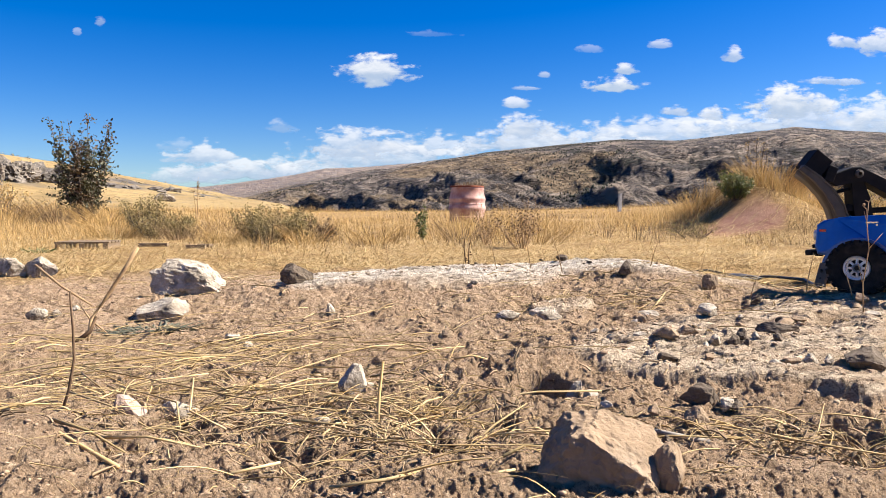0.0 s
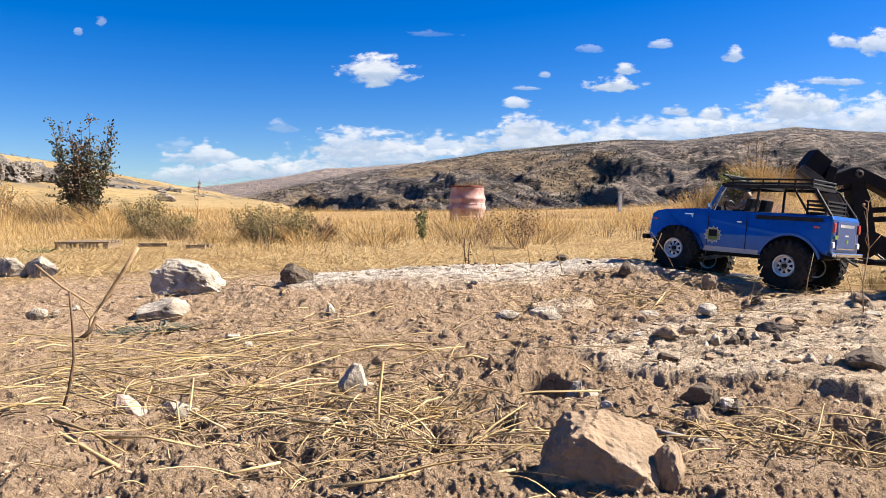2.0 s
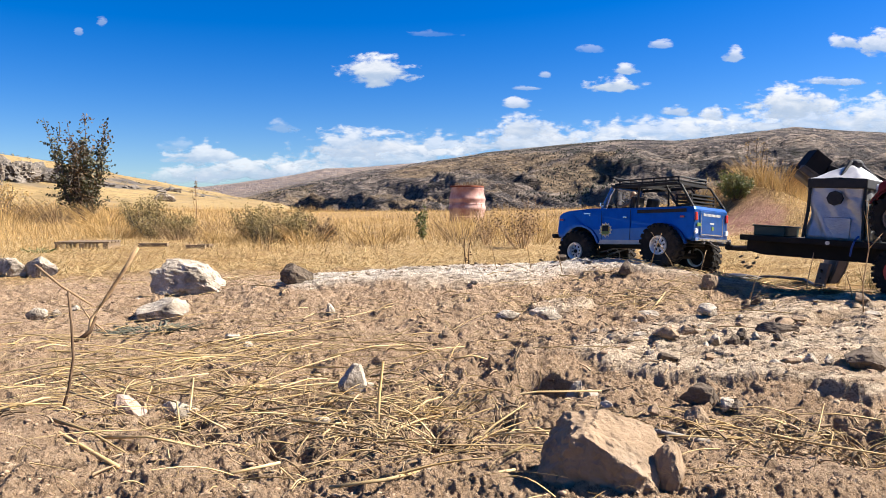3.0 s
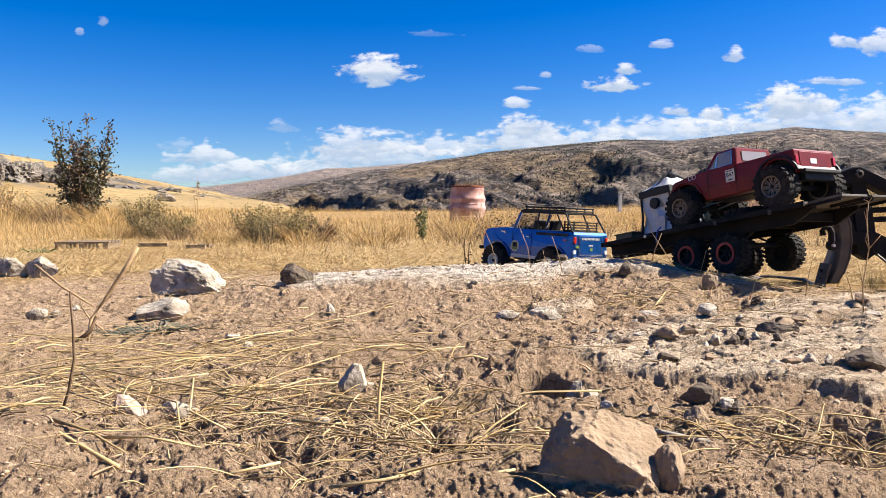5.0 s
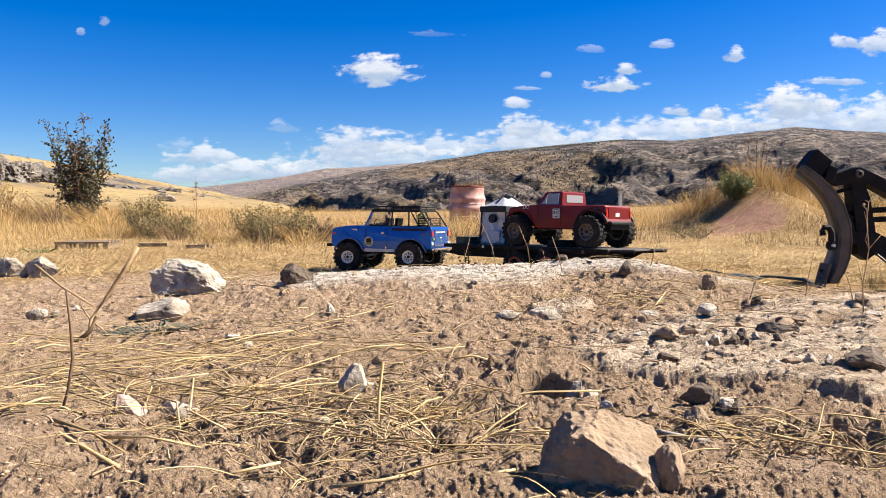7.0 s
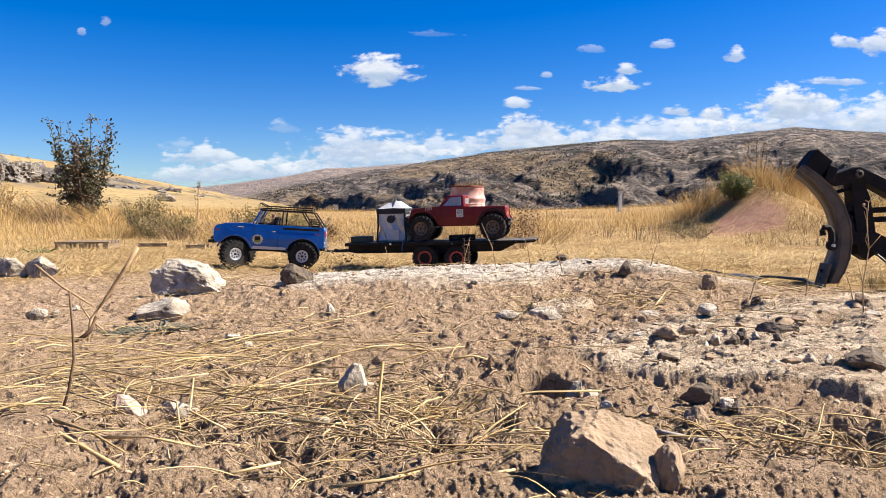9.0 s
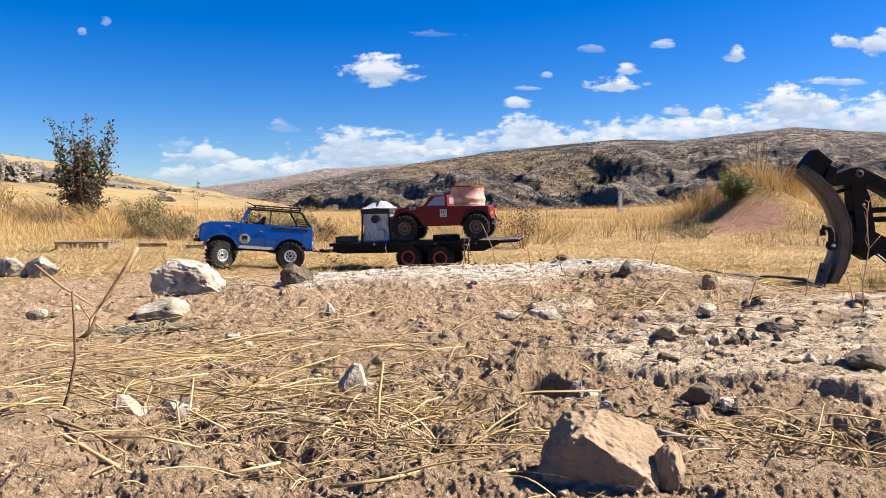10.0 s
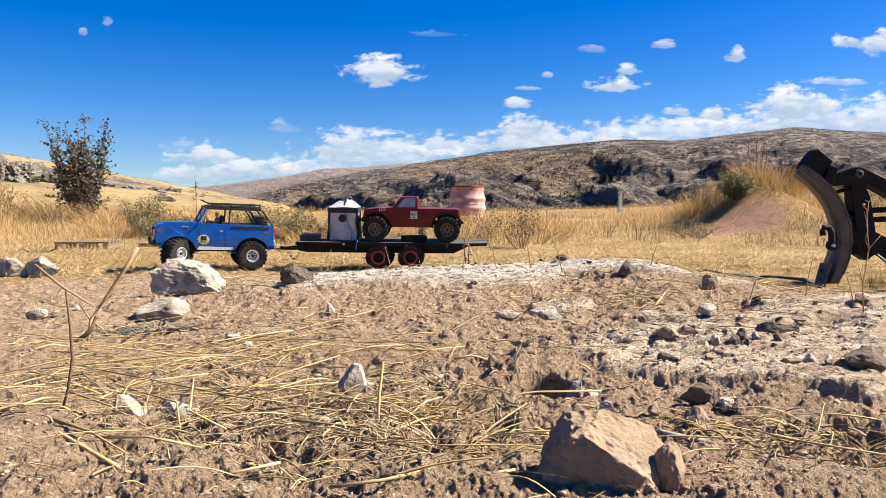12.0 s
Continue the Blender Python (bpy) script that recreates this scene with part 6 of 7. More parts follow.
tuft("tall_grass", 4.35, 8.9, 280, .42, .9, GRASS, "tall golden grass on the bank", wide=.009, seed=7)
for _i, (_x, _y, _n, _h, _s) in enumerate(((-5.55, 10.6, 300, .55, 1.0), (-4.75, 10.4, 240, .45, .9), (-6.1, 10.2, 240, .50, .9), (-3.05, 6.85, 160, .26, .6), (-2.35, 6.6, 140, .24, .5), (-1.75, 5.8, 120, .22, .4), (-1.05, 5.75, 120, .24, .45), (-.55, 5.9, 120, .24, .5), (.15, 6.3, 140, .30, .5), (.75, 5.9, 140, .26, .5))):
    tuft("grass_clump", _x, _y, _n, _h, _s, GRASS if _i % 4 else SEED, "shaggy clump of dry golden grass" if _i % 4 else "shaggy clump of dry brown grass", wide=.0009 * _y, seed=40 + _i)
tuft("tall_grass", 3.05, 8.9, 220, .38, .6, GRASS, "golden grass beside the bare bank", wide=.008, seed=8)


# ---------------- shrubs ----------------
def leaf_cloud(bm, pts, rng, size):
    for p in pts:
        s = size * rng.uniform(.6, 1.3)
        u = Vector((rng.uniform(-1, 1), rng.uniform(-1, 1), rng.uniform(-.6, 1))).normalized()
        w = u.cross(Vector((rng.uniform(-1, 1), rng.uniform(-1, 1), rng.uniform(-1, 1)))).normalized()
        p = Vector(p)
        q = [p, p + u * s * .5 + w * s * .28, p + u * s, p + u * s * .5 - w * s * .28]
        bm.faces.new([bm.verts.new(c) for c in q])


def shrub(name, x, y, hi, wide, stems, leaves, leaf_size, material, label, seed, bare_top=0.0, lean=.0, low=.12, bark=None, sink=.03):
    """Stems from one foot, side twigs on them, many small leaves. Each stem with its leaves is one branch."""
    rng = random.Random(seed)
    t = thing(name, label, "shrub")
    t.matrix_basis = pose(x, y, ground_z(x, y) - sink)
    branches = []
    for k in range(stems):
        a = 2 * math.pi * (k + rng.uniform(-.3, .3)) / stems
        out = rng.uniform(.35, 1.0) * wide / 2
        top = hi * rng.uniform(.58, 1.0) if k else hi
        if k == 0:
            out *= .25
        pts, side = [], []
        for i in range(7):
            u = i / 6
            pts.append(Vector((math.cos(a) * out * (u ** .7) + lean * u * hi + rng.gauss(0, .012) * hi * u, math.sin(a) * out * (u ** .7) + rng.gauss(0, .012) * hi * u, top * u)))
        bm = bmesh.new()
        tube(bm, pts, .0085 * hi + .002, 6, .0012 * hi + .0008)
        spots = []
        for i in range(1, 6):
            for _ in range(3):
                p = pts[i].lerp(pts[i + 1], rng.random())
                d = Vector((rng.gauss(0, 1), rng.gauss(0, 1), rng.uniform(.4, 1.6))).normalized() * wide * rng.uniform(.14, .34) * (1.15 - i / 7)
                tube(bm, [p, p + d * .5 + Vector((0, 0, .01 * hi)), p + d], .0032 * hi + .0006, 4, .0008 * hi + .0004)
                side.append((p, d))
        br = part("branch", bm, bark or BARK, t)
        for _ in range(leaves // stems):
            u = rng.random()
            if rng.random() < .72:
                p, d = rng.choice(side)
                q = p + d * rng.uniform(.25, 1.05) + Vector((rng.gauss(0, 1), rng.gauss(0, 1), rng.gauss(0, 1))) * wide * .035
            else:
                f = rng.uniform(.15, 1) * 6
                i = min(5, int(f))
                q = pts[i].lerp(pts[i + 1], f - i) + Vector((rng.gauss(0, 1), rng.gauss(0, 1), rng.gauss(0, 1))) * wide * .03
            if q.z < low * hi or (q.z > hi * .8 and rng.random() < bare_top):
                continue
            spots.append(q)
        bm = bmesh.new()
        leaf_cloud(bm, spots, rng, leaf_size)
        part("leaves", bm, material if k % 3 else (LEAF_RED if material is LEAF else material), br)
        branches.append(br)
    return t, branches


tall_bush, tall_branches = shrub("tall_shrub", -5.42, 11.1, 1.72, 1.0, 15, 5600, .052, LEAF, "tall upright shrub with sparse dark green and reddish leaves", 5, .65, .0, .10, sink=.13)
shrub("shrub", -2.86, 7.1, .42, .58, 13, 4200, .018, LEAF_OLIVE, "low grey-green shrub in dry grass", 7)
shrub("shrub", -2.45, 6.9, .24, .42, 9, 2000, .017, LEAF_OLIVE, "low grey-green shrub in dry grass", 8)
shrub("shrub", -1.52, 5.95, .33, .42, 10, 2400, .017, LEAF_OLIVE, "dry olive shrub with brown tips", 9)
shrub("shrub", -1.20, 6.0, .29, .50, 10, 2400, .017, LEAF_OLIVE, "dry olive shrub with brown tips", 10)
shrub("shrub", -.98, 6.1, .22, .36, 8, 1300, .015, SEED, "brown dried shrub in yellow grass", 11)
shrub("shrub", -1.37, 5.85, .27, .62, 11, 1900, .016, LEAF_OLIVE, "dry olive shrub with brown tips", 25)
shrub("shrub", -2.66, 6.75, .30, .56, 11, 2000, .017, LEAF_OLIVE, "low grey-green shrub in dry grass", 26)
shrub("sapling", -.185, 6.7, .34, .16, 6, 700, .024, LEAF_GREEN, "small green sapling in yellow grass", 12)
shrub("shrub", 3.34, 8.38, .30, .46, 13, 3600, .026, LEAF_GREEN, "rounded green shrub on top of the bank", 13)
shrub("shrub", 3.9, 9.1, .8, .55, 8, 400, .022, GRASS, "dry feathery shrub on the bank", 14)
shrub("shrub", 4.75, 8.3, .34, .7, 8, 900, .03, LEAF_OLIVE, "grey-green shrub behind the machine", 15)
shrub("dried_flower_bush", .555, 5.1, .37, .42, 10, 800, .016, SEED, "dried bush with brown seed heads", 16, low=.3, bark=STALK)
shrub("dried_flower_bush", .33, 5.6, .27, .3, 7, 350, .016, SEED, "dried bush with brown seed heads", 17, low=.3, bark=STALK)
shrub("shrub", -6.9, 11.6, .62, .7, 8, 700, .04, GRASS, "dry straw-coloured bush on the slope", 18)
shrub("dry_weed", .10, 2.95, .19, .05, 2, 60, .010, SEED, "thin dry weed behind the crest", 19, bark=TWIG)
shrub("shrub", 2.35, 6.9, .16, .7, 9, 700, .02, LEAF_OLIVE, "low grey-green scrub at the foot of the bank", 24)
tall_weed, weed_branches = shrub("tall_weed", -4.15, 12.4, .78, .16, 3, 160, .03, SEED, "tall thin dry weed with fluffy heads", 20, low=.5, bark=STALK)


# ---------------- twigs and stalks standing or lying near by ----------------
def stalk(name, pts, r, material, label, r_end=None, kinks=()):
    bm = tube(bmesh.new(), pts, r, 7, r_end)
    for i, (j, d) in enumerate(kinks):
        p = Vector(pts[j])
        tube(bm, [p, p + Vector(d)], r * .7, 5, r * .3)
    return tagged(part(name, bm, material, None, "", True), label, "twig")


twig = stalk("twig", [(0, 0, -.02), (.016, .002, .032), (.022, .004, .070), (.021, .004, .112), (.019, .002, .155)], .0021, TWIG, "thin brown twig standing in the dirt", .0012, ((1, (.004, 0, .02)),))
TWIG_AT = (-.478, .895, .0)
stalk("dry_stalk", [(-.664, 1.36, -.004), (-.671, 1.39, .047), (-.643, 1.40, .091), (-.612, 1.405, .140), (-.587, 1.41, .184)], .0030, STALK, "thick dry stalk leaning over the dirt", .0042, ((0, (.03, -.01, .012)), (1, (-.02, 0, .03)), (1, (.03, .01, -.03))))
stalk("dry_stalk", [(-.70, 1.37, .0), (-.663, 1.37, .028), (-.655, 1.38, .055)], .005, TWIG, "broken brown stem at the stalk's foot", .003)
stalk("dry_stalk", [(-.79, 1.42, .15), (-.73, 1.40, .11), (-.668, 1.39, .075)], .0025, STALK, "thin pale stem caught on the stalk", .0018)
stalk("straw", [(-.0765, .846, .002), (-.076, .868, .036), (-.072, .875, .072)], .0022, STRAW, "short straw standing upright", .0018)
stalk("straw", [(-.60, .935, .014), (-.50, .85, .017), (-.41, .77, .018), (-.34, .712, .012), (-.310, .690, .008)], .0015, STRAW, "thick straw lying across the dirt", .0023)
stalk("twig", [(.192, .845, .014), (.234, .800, .010), (.282, .764, .008)], .0022, mat("grey_twig", (.29, .25, .20), (.20, .17, .14), 60, .85), "grey twig lying beside the boulder", .0034)
for _pts, _r in ((((-.20, .83, .012), (-.11, .765, .016), (.0, .725, .018), (.116, .690, .03)), .0012), (((-.10, .632, .01), (-.052, .640, .014), (-.012, .683, .008)), .0026), (((.028, .664, .008), (.068, .682, .008)), .0028), (((-.196, .667, .010), (-.157, .697, .010)), .0024),
                 (((-.275, .962, .012), (-.235, 1.09, .012), (-.172, 1.222, .012)), .0018), (((-.076, 1.016, .014), (.007, 1.076, .012)), .0024), (((-.352, 1.345, .012), (-.265, 1.526, .018), (-.110, 1.72, .034)), .0016), (((-.56, 1.131, .012), (-.424, 1.039, .014), (-.267, .942, .012), (-.187, .909, .012)), .0017),
                 (((-.66, 1.08, .012), (-.605, 1.191, .014), (-.575, 1.37, .012)), .0020), (((-.62, 1.12, .010), (-.45, 1.20, .016), (-.33, 1.22, .012)), .0022), (((.328, .814, .012), (.356, .745, .018), (.431, .700, .016)), .0018), (((.675, 1.735, .040), (.80, 1.95, .05), (.98, 2.20, .045)), .0022), (((.455, 1.61, .03), (.535, 1.76, .06)), .0034),
                 (((-.45, 1.0, .014), (-.33, .90, .016), (-.29, .80, .012)), .0018), (((-.36, 1.05, .012), (-.30, .86, .016), (-.24, .80, .012)), .0020)):
    stalk("straw", _pts, _r * .62, STRAW, "long yellow straw lying on the dirt")
for _i in range(46):
    _r = random.Random(900 + _i)
    _x, _y = (_r.gauss(-.34, .16), _r.gauss(1.12, .16)) if _i % 3 else (_r.gauss(-.08, .14), max(.6, _r.gauss(.80, .08)))
    _a, _l = _r.uniform(-1.2, 1.6), _r.uniform(.05, .20)
    _e = [(_x + _l * _q * math.cos(_a), _y + _l * _q * math.sin(_a)) for _q in (0, .5, 1)]
    _z = [ground_z(*_q) for _q in _e]
    _up = max(0, _z[1] - (_z[0] + _z[2]) / 2) + .003
    stalk("straw", [(_e[_q][0], _e[_q][1], _up + _z[0] + (_z[2] - _z[0]) * _q / 2 + (.006 if _q == 1 else 0)) for _q in (0, 1, 2)], _r.uniform(.0011, .0022), STRAW, "thick pale straw lying on the dirt", .0009)
for _i, (_x, _y, _h, _dx) in enumerate(((.33, 2.02, .10, -.03), (.56, 1.98, .09, .03), (.85, 1.72, .12, .02), (.72, 1.72, .08, .03), (.90, 1.60, .07, -.02), (.06, 2.42, .13, .03), (.36, 2.5, .11, -.02), (-.42, 2.75, .13, .0), (-.2, 2.9, .13, -.03))):
    stalk("straw", ((_x, _y, ground_z(_x, _y) - .004), (_x + _dx * .4, _y, ground_z(_x, _y) + _h * .5), (_x + _dx, _y, ground_z(_x, _y) + _h)), .0013, STALK, "thin dry stem standing in the dirt", .0008)


stalk("dry_weed", [(.835, 1.45, .04), (.832, 1.45, .11), (.842, 1.45, .18), (.836, 1.45, .235), (.839, 1.45, .272)], .0013, STALK, "tall thin dry weed stem with side shoots", .0008, ((1, (-.012, 0, .045)), (2, (.026, 0, .03)), (3, (-.006, 0, .02)), (4, (.006, 0, .008)), (4, (-.008, 0, .004))))
for _a, _b in (((.656, 1.95, .04), (.70, 1.95, .152)), ((.642, 1.96, .05), (.556, 1.96, .200)), ((.155, 2.10, .085), (.110, 2.10, .222)), ((.254, 2.12, .09), (.219, 2.12, .214)), ((.93, 1.72, .04), (.945, 1.72, .10))):
    _m = ((_a[0] + _b[0]) / 2 + .008, _a[1], (_a[2] + _b[2]) / 2)
    stalk("straw", (_a, _m, _b), .0010, STALK, "thin dry stem standing in the dirt", .0007)


# ---------------- things in the field ----------------
def plastic_drum():
    x, y = .395, 12.0
    t = thing("drum", "faded pink drum with rusty top standing in the grass", "drum")
    t.matrix_basis = pose(x, y, ground_z(x, y))
    prof = [(.02, .0), (.27, .0), (.285, .02), (.29, .20), (.305, .22), (.305, .26), (.292, .28), (.290, .36), (.298, .375), (.298, .40), (.288, .415), (.262, .535), (.268, .545), (.268, .575), (.250, .585), (.235, .575), (.235, .56), (.02, .55)]
    body = part("body", lathe(bmesh.new(), prof, "Z", 40), DRUM, t, "faded pink plastic body", True)
    part("rim", lathe(bmesh.new(), [(.262, .570), (.276, .575), (.276, .60), (.255, .603), (.250, .575)], "Z", 40), RUST, t, "rusty red rim")
    rng = random.Random(4)
    bm = bmesh.new()
    for _ in range(110):
        a, r = rng.uniform(0, 6.28), rng.uniform(0, .22)
        p = Vector((r * math.cos(a), r * math.sin(a), .57))
        d = Vector((rng.gauss(0, .05), rng.gauss(0, .05), rng.uniform(.02, .10)))
        tube(bm, [p, p + d], .006, 3, .003)
    part("dead_weeds", bm, SEED, t, "brown dead weeds in the top")
    for i in range(3):
        part("band", lathe(bmesh.new(), [(.290 + .002 * (i == 1), .10 + .1 * i), (.296, .105 + .1 * i), (.290, .115 + .1 * i)], "Z", 36), DRUM, body)


plastic_drum()


def marker_post():
    x, y = 4.15, 17.3
    bm = boxes(((0, 0, .20), (.075, .075, .46)), ((0, 0, .435), (.085, .085, .02)), bevel=.006)
    ob = part("post", bm, POST)
    ob.matrix_basis = pose(x, y, ground_z(x, y), 0, 2, 15)
    tagged(ob, "short white post in the field", "post")


marker_post()


def old_pallet():
    x, y = -2.52, 5.22
    t = thing("pallet", "old weathered wooden pallet lying in straw", "pallet")
    t.matrix_basis = pose(x, y, ground_z(x, y), 0, 0, 8)
    for i in range(4):
        part("board", boxes(((0, -.12 + .08 * i, .050), (.36, .055, .012)), bevel=.002), WOOD, t)
    for i in range(3):
        part("bearer", boxes(((-.155 + .155 * i, 0, .022), (.035, .30, .044)), bevel=.002), WOOD, t)
    for (bx, by, l, rz) in ((-1.70, 5.05, .13, 5), (-1.66, 5.12, .10, -20), (-2.05, 5.2, .2, 3)):
        o = part("board", boxes(((0, 0, .012), (l, .05, .024)), bevel=.002), WOOD)
        o.matrix_basis = pose(bx, by, ground_z(bx, by) + .006, 0, 0, rz)
        tagged(o, "broken piece of weathered board in straw", "board")
    o = part("stick", tube(bmesh.new(), [(.0, 2.285, ground_z(0, 2.285) + .005), (.06, 2.28, ground_z(.06, 2.28) + .006), (.135, 2.27, ground_z(.135, 2.27) + .006)], .0045, 7, .003), TWIG)
    tagged(o, "brown stick lying on the crest of the mound", "stick")
    bm = bmesh.new()
    pts = [(1.02, 3.15), (1.12, 3.10), (1.22, 3.02), (1.30, 2.88), (1.33, 2.70), (1.28, 2.50), (1.18, 2.30), (1.11, 2.14)]
    tube(bm, [(px, py, ground_z(px, py) + .007 + .012 * abs(math.sin(i * 1.7))) for i, (px, py) in enumerate(pts)], .0055, 8)
    tagged(part("hose", bm, HOSE, None, "", True), "black rubber hose lying on the ground", "hose")
    bm = stone_mesh(5, .10, .05, .016, 3, .3, 3)
    o = part("plastic_scrap", bm, HOSE)
    o.matrix_basis = pose(1.18, 2.92, ground_z(1.18, 2.92) + .012, 0, 0, 5)
    tagged(o, "crumpled black plastic scrap on the ground", "scrap")


old_pallet()


# ---------------- tractor's scraper blade ----------------
def scraper_blade():
    t = thing("scraper_blade", "black steel tractor scraper blade with curved worn face", "machine")
    sec = [(1.105, .386), (1.150, .352), (1.188, .312), (1.218, .266), (1.236, .215), (1.243, .160), (1.238, .110), (1.224, .066), (1.206, .030)]
    out = [(1.117, .396), (1.168, .362), (1.212, .320), (1.246, .270), (1.266, .215), (1.272, .158), (1.266, .105), (1.250, .060), (1.230, .030)]
    y0, y1 = 2.30, 2.78
    skew = .22
    # moldboard
    bm = bmesh.new()
    near = [bm.verts.new((x, y0, z)) for x, z in sec]
    far = [bm.verts.new((x + skew, y1, z)) for x, z in sec]
    nb = [bm.verts.new((x + .010, y0, z + .004)) for x, z in sec]
    fb = [bm.verts.new((x + .010 + skew, y1, z + .004)) for x, z in sec]
    for i in range(len(sec) - 1):
        bm.faces.new((near[i], near[i + 1], far[i + 1], far[i]))
        bm.faces.new((nb[i + 1], nb[i], fb[i], fb[i + 1]))
        bm.faces.new((near[i + 1], near[i], nb[i], nb[i + 1]))
        bm.faces.new((far[i], far[i + 1], fb[i + 1], fb[i]))
    bm.faces.new((near[0], far[0], fb[0], nb[0]))
    bm.faces.new((near[-1], nb[-1], fb[-1], far[-1]))
    part("moldboard", bm, STEEL, t, "curved worn steel face", True)
    part("end_plate", slab(bmesh.new(), sec + out[::-1], y0 - .014, y0, .0015, 1), STEEL, t, "black crescent end plate")
    part("end_rim", slab(bmesh.new(), out + [(x + .004, z + .004) for x, z in out[::-1]], y0 - .016, y0 + .01), STEEL, t, "worn bright edge")
    part("cutting_edge", boxes(((1.203, y0 + .02, .055), (.008, .06, .075), (0, 14, 0)), bevel=.002), STEEL, t)
    for z in (.068, .042):
        part("bolt_hole", cyl(bmesh.new(), (1.1975, y0 + .02, z), .006, .004, "X", 10), BLACK, t)
    part("top_box", boxes(((1.172, y0 + .03, .405), (.062, .06, .066), (0, 38, 0)), bevel=.002), IRON, t)
    part("top_lug", boxes(((1.210, y0 + .02, .372), (.03, .05, .05), (0, 20, 0)), bevel=.002), IRON, t)
    # hook hanging on the face
    bm = tube(bmesh.new(), [(1.208, y0 - .02, .155), (1.206, y0 - .02, .190), (1.198, y0 - .02, .206), (1.184, y0 - .02, .206), (1.178, y0 - .02, .194), (1.180, y0 - .02, .182)], .0095, 8)
    cyl(bm, (1.208, y0 - .02, .150), .016, .014, "Y", 14)
    part("hook", bm, IRON, t)
    part("hook_eye", cyl(bmesh.new(), (1.208, y0 - .030, .150), .005, .01, "Y", 10), LAMP_WHITE, t)
    # arm, mast and braces
    arm = [(1.218, .345), (1.228, .372), (1.290, .395), (1.315, .397), (1.42, .345), (1.62, .270), (1.62, .215), (1.42, .300), (1.330, .352), (1.300, .350), (1.240, .335)]
    part("arm", slab(bmesh.new(), arm, y0 + .02, y0 + .075, .003), IRON, t)
    part("pivot_pin", lathe(bmesh.new(), [(.006, -.008), (.013, -.006), (.013, .006), (.006, .008)], seg=16, at=(1.308, y0 + .018, .374)), STEEL, t, "bright pivot pin")
    mast = [(1.290, .36), (1.330, .36), (1.352, .300), (1.372, .20), (1.376, .12), (1.350, .10), (1.318, .12), (1.312, .20), (1.300, .28)]
    part("mast", slab(bmesh.new(), mast, y0 + .03, y0 + .08, .003), IRON, t)
    part("lower_beam", slab(bmesh.new(), [(1.268, .190), (1.268, .158), (1.34, .146), (1.42, .10), (1.62, .04), (1.62, .10), (1.44, .152), (1.36, .195)], y0 + .02, y0 + .07, .003), IRON, t)
    part("brace", tube(bmesh.new(), [(1.235, y0 + .05, .312), (1.305, y0 + .05, .330)], .006, 8), IRON, t)
    part("bracket", boxes(((1.284, y0 + .04, .212), (.022, .05, .06), (0, -12, 0)), bevel=.002), IRON, t)
    for z in (.262, .232):
        part("cross_bar", boxes(((1.43, y0 + .06, z), (.30, .016, .018), (0, -3, 0)), bevel=.002), IRON, t)
    part("rib", boxes(((1.297, y0 + .05, .268), (.03, .03, .022)), ((1.29, y0 + .05, .235), (.03, .03, .012)), bevel=.002), IRON, t)
    part("cord", tube(bmesh.new(), [(1.317, y0 + .01, .275), (1.325, y0, .262), (1.328, y0 - .004, .20), (1.322, y0 - .004, .165), (1.335, y0, .14)], .0014, 6), STALK, t, "pale cord tied to the mast")
    part("cord_knot", stone_mesh(3, .005, .004, .006, 2, .2, 2), STALK, t).matrix_basis = pose(1.318, y0 + .004, .276)
    part("cable", tube(bmesh.new(), [(1.36, y0 - .004, .12), (1.40, y0 - .01, .085), (1.47, y0, .075), (1.6, y0, .05)], .004, 6), HOSE, t)
    part("skid", boxes(((1.60, y0 + .05, .045), (.06, .06, .09)), bevel=.003), IRON, t)
    return t


scraper_blade()


# ---------------- pines and scrub on the range ----------------
def far_trees():
    rng = np.random.default_rng(51)
    n = 70000
    b = rng.uniform(-.40, .70, n)
    d = 420 * (1800 / 420) ** rng.random(n)
    y = d / np.sqrt(1 + b * b)
    x = b * y
    dens = fbm(x / 160, y / 160, 91, 4, .6) + .35 * fbm(x / 35, y / 35, 92, 2) + .25 * smooth(700, 1500, d) + .5 * bump_at(x, y, 330, 1640, 190, 110) + .25 * bump_at(x, y, -190, 900, 90, 260) - .35 * smooth(.20, .34, b)
    keep = dens > .46 + .07 * rng.standard_normal(n)
    x, y, d = x[keep][:5200], y[keep][:5200], d[keep][:5200]
    n = len(x)
    z = height(x, y)
    hh = rng.uniform(1.4, 3.8, n) * (1 - .35 * smooth(1500, 1750, d))
    w = hh * rng.uniform(.22, .40, n)
    vs, fs = [], []
    k = np.arange(4) * np.pi / 2
    a = rng.uniform(0, 6.28, n)
    ring = np.stack([x[:, None] + w[:, None] * np.cos(a[:, None] + k), y[:, None] + w[:, None] * np.sin(a[:, None] + k), np.repeat((z + .12 * hh)[:, None], 4, 1)], -1)
    tip = np.stack([x, y, z + hh], -1)[:, None]
    foot = np.stack([x, y, z - .5], -1)[:, None]
    v = np.concatenate([ring, tip, foot], 1).reshape(-1, 3)
    base = np.arange(n)[:, None] * 6
    f = np.concatenate([np.stack([base[:, 0] + i, base[:, 0] + (i + 1) % 4, base[:, 0] + 4], -1) for i in range(4)] + [np.stack([base[:, 0] + (i + 1) % 4, base[:, 0] + i, base[:, 0] + 5], -1) for i in range(4)])
    tagged(mesh_object("far_pines", v, f, PINE), "dark pines scattered over the far range", kind="stuff")


far_trees()


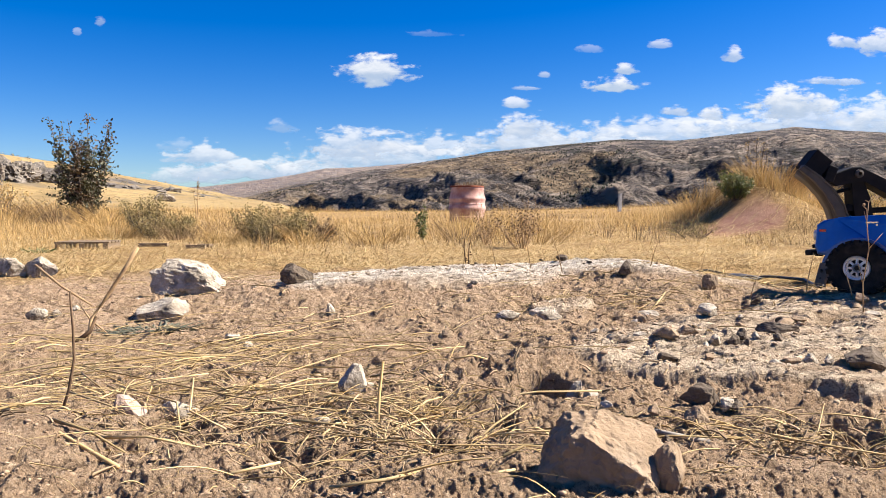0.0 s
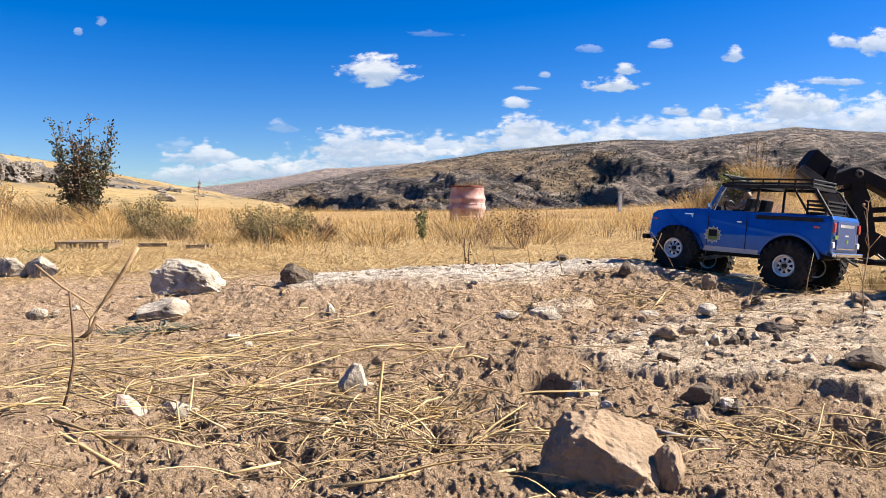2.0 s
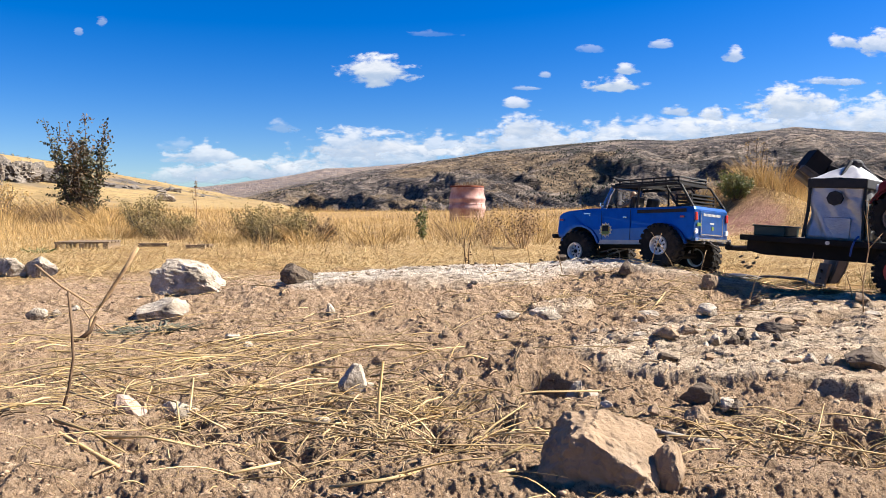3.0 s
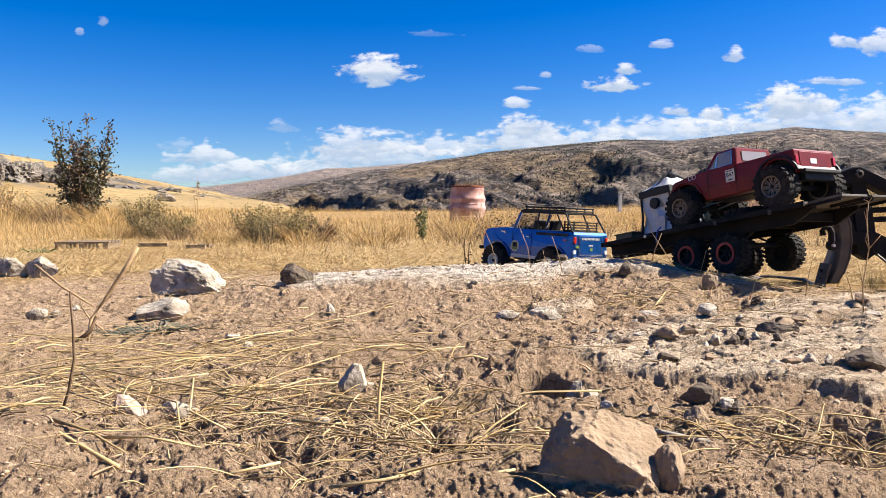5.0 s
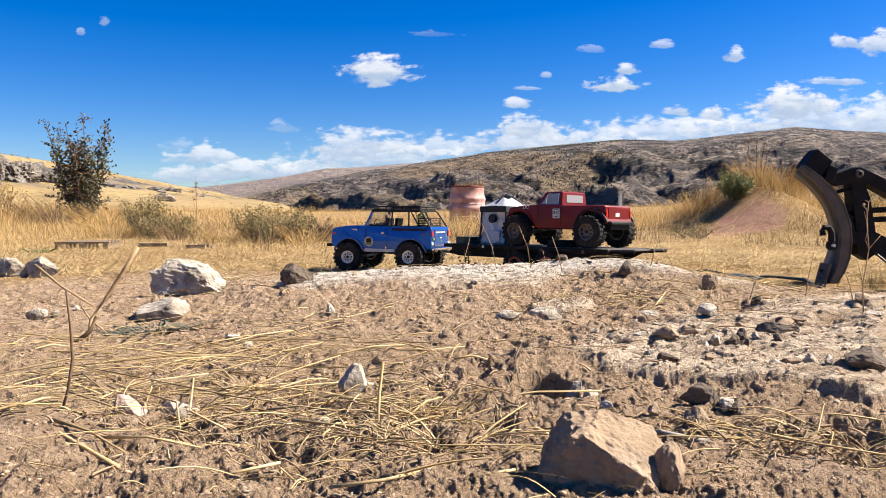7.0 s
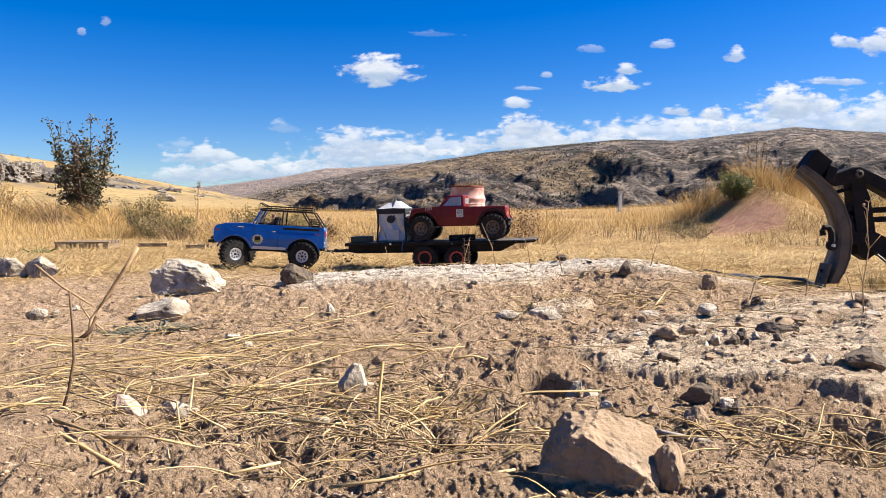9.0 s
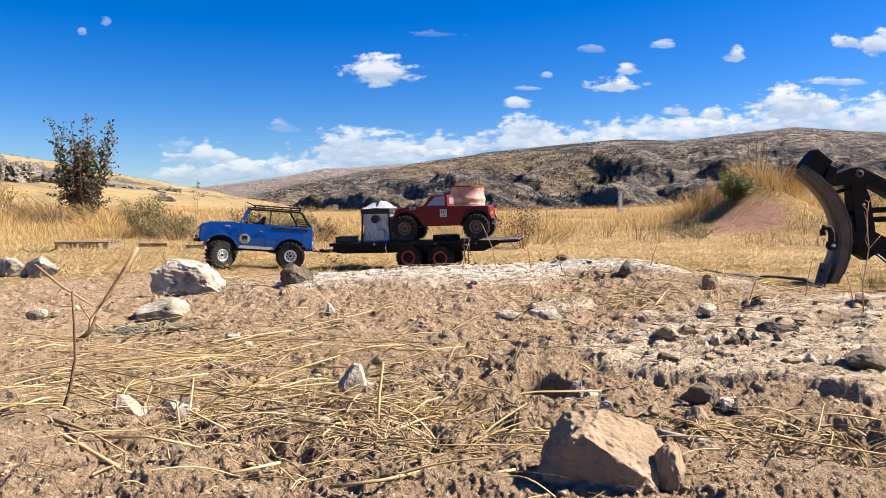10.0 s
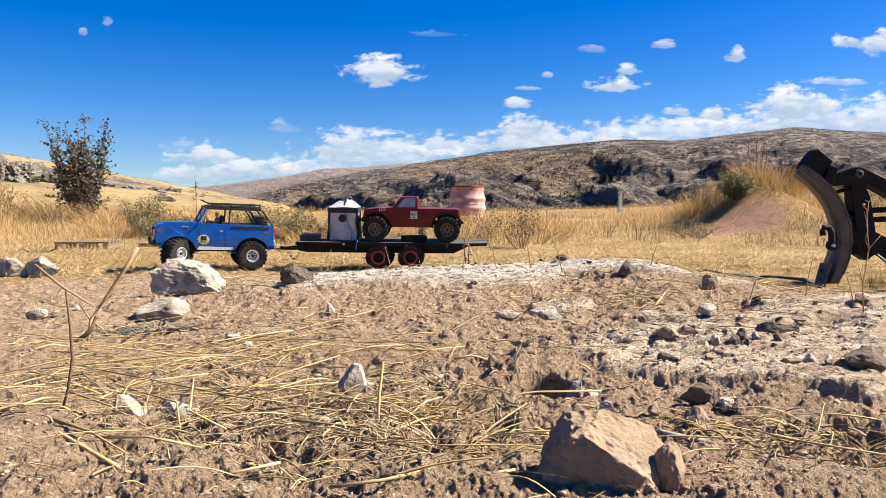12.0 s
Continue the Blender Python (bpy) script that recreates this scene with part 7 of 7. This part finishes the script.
def hill_scrub():
    rng = np.random.default_rng(61)
    n = 110
    d = rng.uniform(34, 90, n)
    b = rng.uniform(-.68, -.2, n)
    y = d / np.sqrt(1 + b * b)
    x = b * y
    vs, fs, base = [], [], 0
    z = height(x, y)
    for i in range(n):
        s = rng.uniform(.06, .2)
        m = 26
        p = rng.normal(0, 1, (m, 3)) * np.array([s, s, s * .55])
        p[:, 2] = np.abs(p[:, 2])
        u = rng.normal(0, 1, (m, 3)) * s * .35
        w = rng.normal(0, 1, (m, 3)) * s * .35
        c = np.array([x[i], y[i], z[i]])
        vs.append(np.stack([c + p, c + p + u, c + p + w], 1).reshape(-1, 3))
        fs.append(np.arange(m * 3).reshape(-1, 3) + base)
        base += m * 3
    tagged(mesh_object("hill_scrub", np.concatenate(vs), np.concatenate(fs), LEAF_OLIVE), "low dry scrub dotted over the hillside", kind="stuff")


hill_scrub()


# sideways lean of the shrub in the gusts: seconds, degrees
GUSTS = ((0.0, 0.5), (0.5, 2.0), (1.0, -2.0), (1.5, -1.5), (2.0, 1.0), (2.5, -4.5), (3.0, -1.0), (4.0, 1.5), (5.0, 0.5), (5.5, 1.5), (6.0, -1.0), (6.5, 0.5), (7.0, -1.5), (8.0, 0.5), (9.0, 1.0), (9.5, -0.5), (10.0, 1.0), (10.5, -2.5), (11.0, 0.0), (11.5, -1.5), (12.0, -1.5))


def sway_rows(k, gain):
    rng = random.Random(k)
    ph, own = rng.uniform(0, 6.28), rng.uniform(.6, 1.2)
    return [(t, pose(0, 0, 0, .8 * gain * math.sin(2.1 * t + ph), gain * (own * a + .7 * math.sin(3.7 * t + ph)), 0)) for t, a in GUSTS]


def motions():
    for ob, x, y, z, dr in cloud_rows:
        walk(ob, [(0.0, pose(x - dr / 2, y, z)), (12.0, pose(x + dr / 2, y, z))])
    rows = vehicle_rows(TRUCK_PATH)
    walk(truck, rows)
    walk(doll, rows)
    for w in truck_wheels:
        walk(w, roll_rows(TRUCK_PATH, w, 0.064, w.matrix_basis.translation.x > 0))
    rows = vehicle_rows(TRAILER_PATH)
    walk(trailer, rows)
    for w in trailer_wheels:
        walk(w, roll_rows(TRAILER_PATH, w, 0.057))
    for ob, m in LOADS:
        walk(ob, [(t, p @ m) for t, p in rows])
    # wind in the shrub, the tall weed and the twig
    for k, br in enumerate(tall_branches):
        walk(br, sway_rows(k, 1.0))
    for k, br in enumerate(weed_branches):
        walk(br, sway_rows(k + 20, 1.6))
    at = Matrix.Translation(TWIG_AT)
    walk(twig, [(t, at @ m) for t, m in sway_rows(40, .7)])


motions()
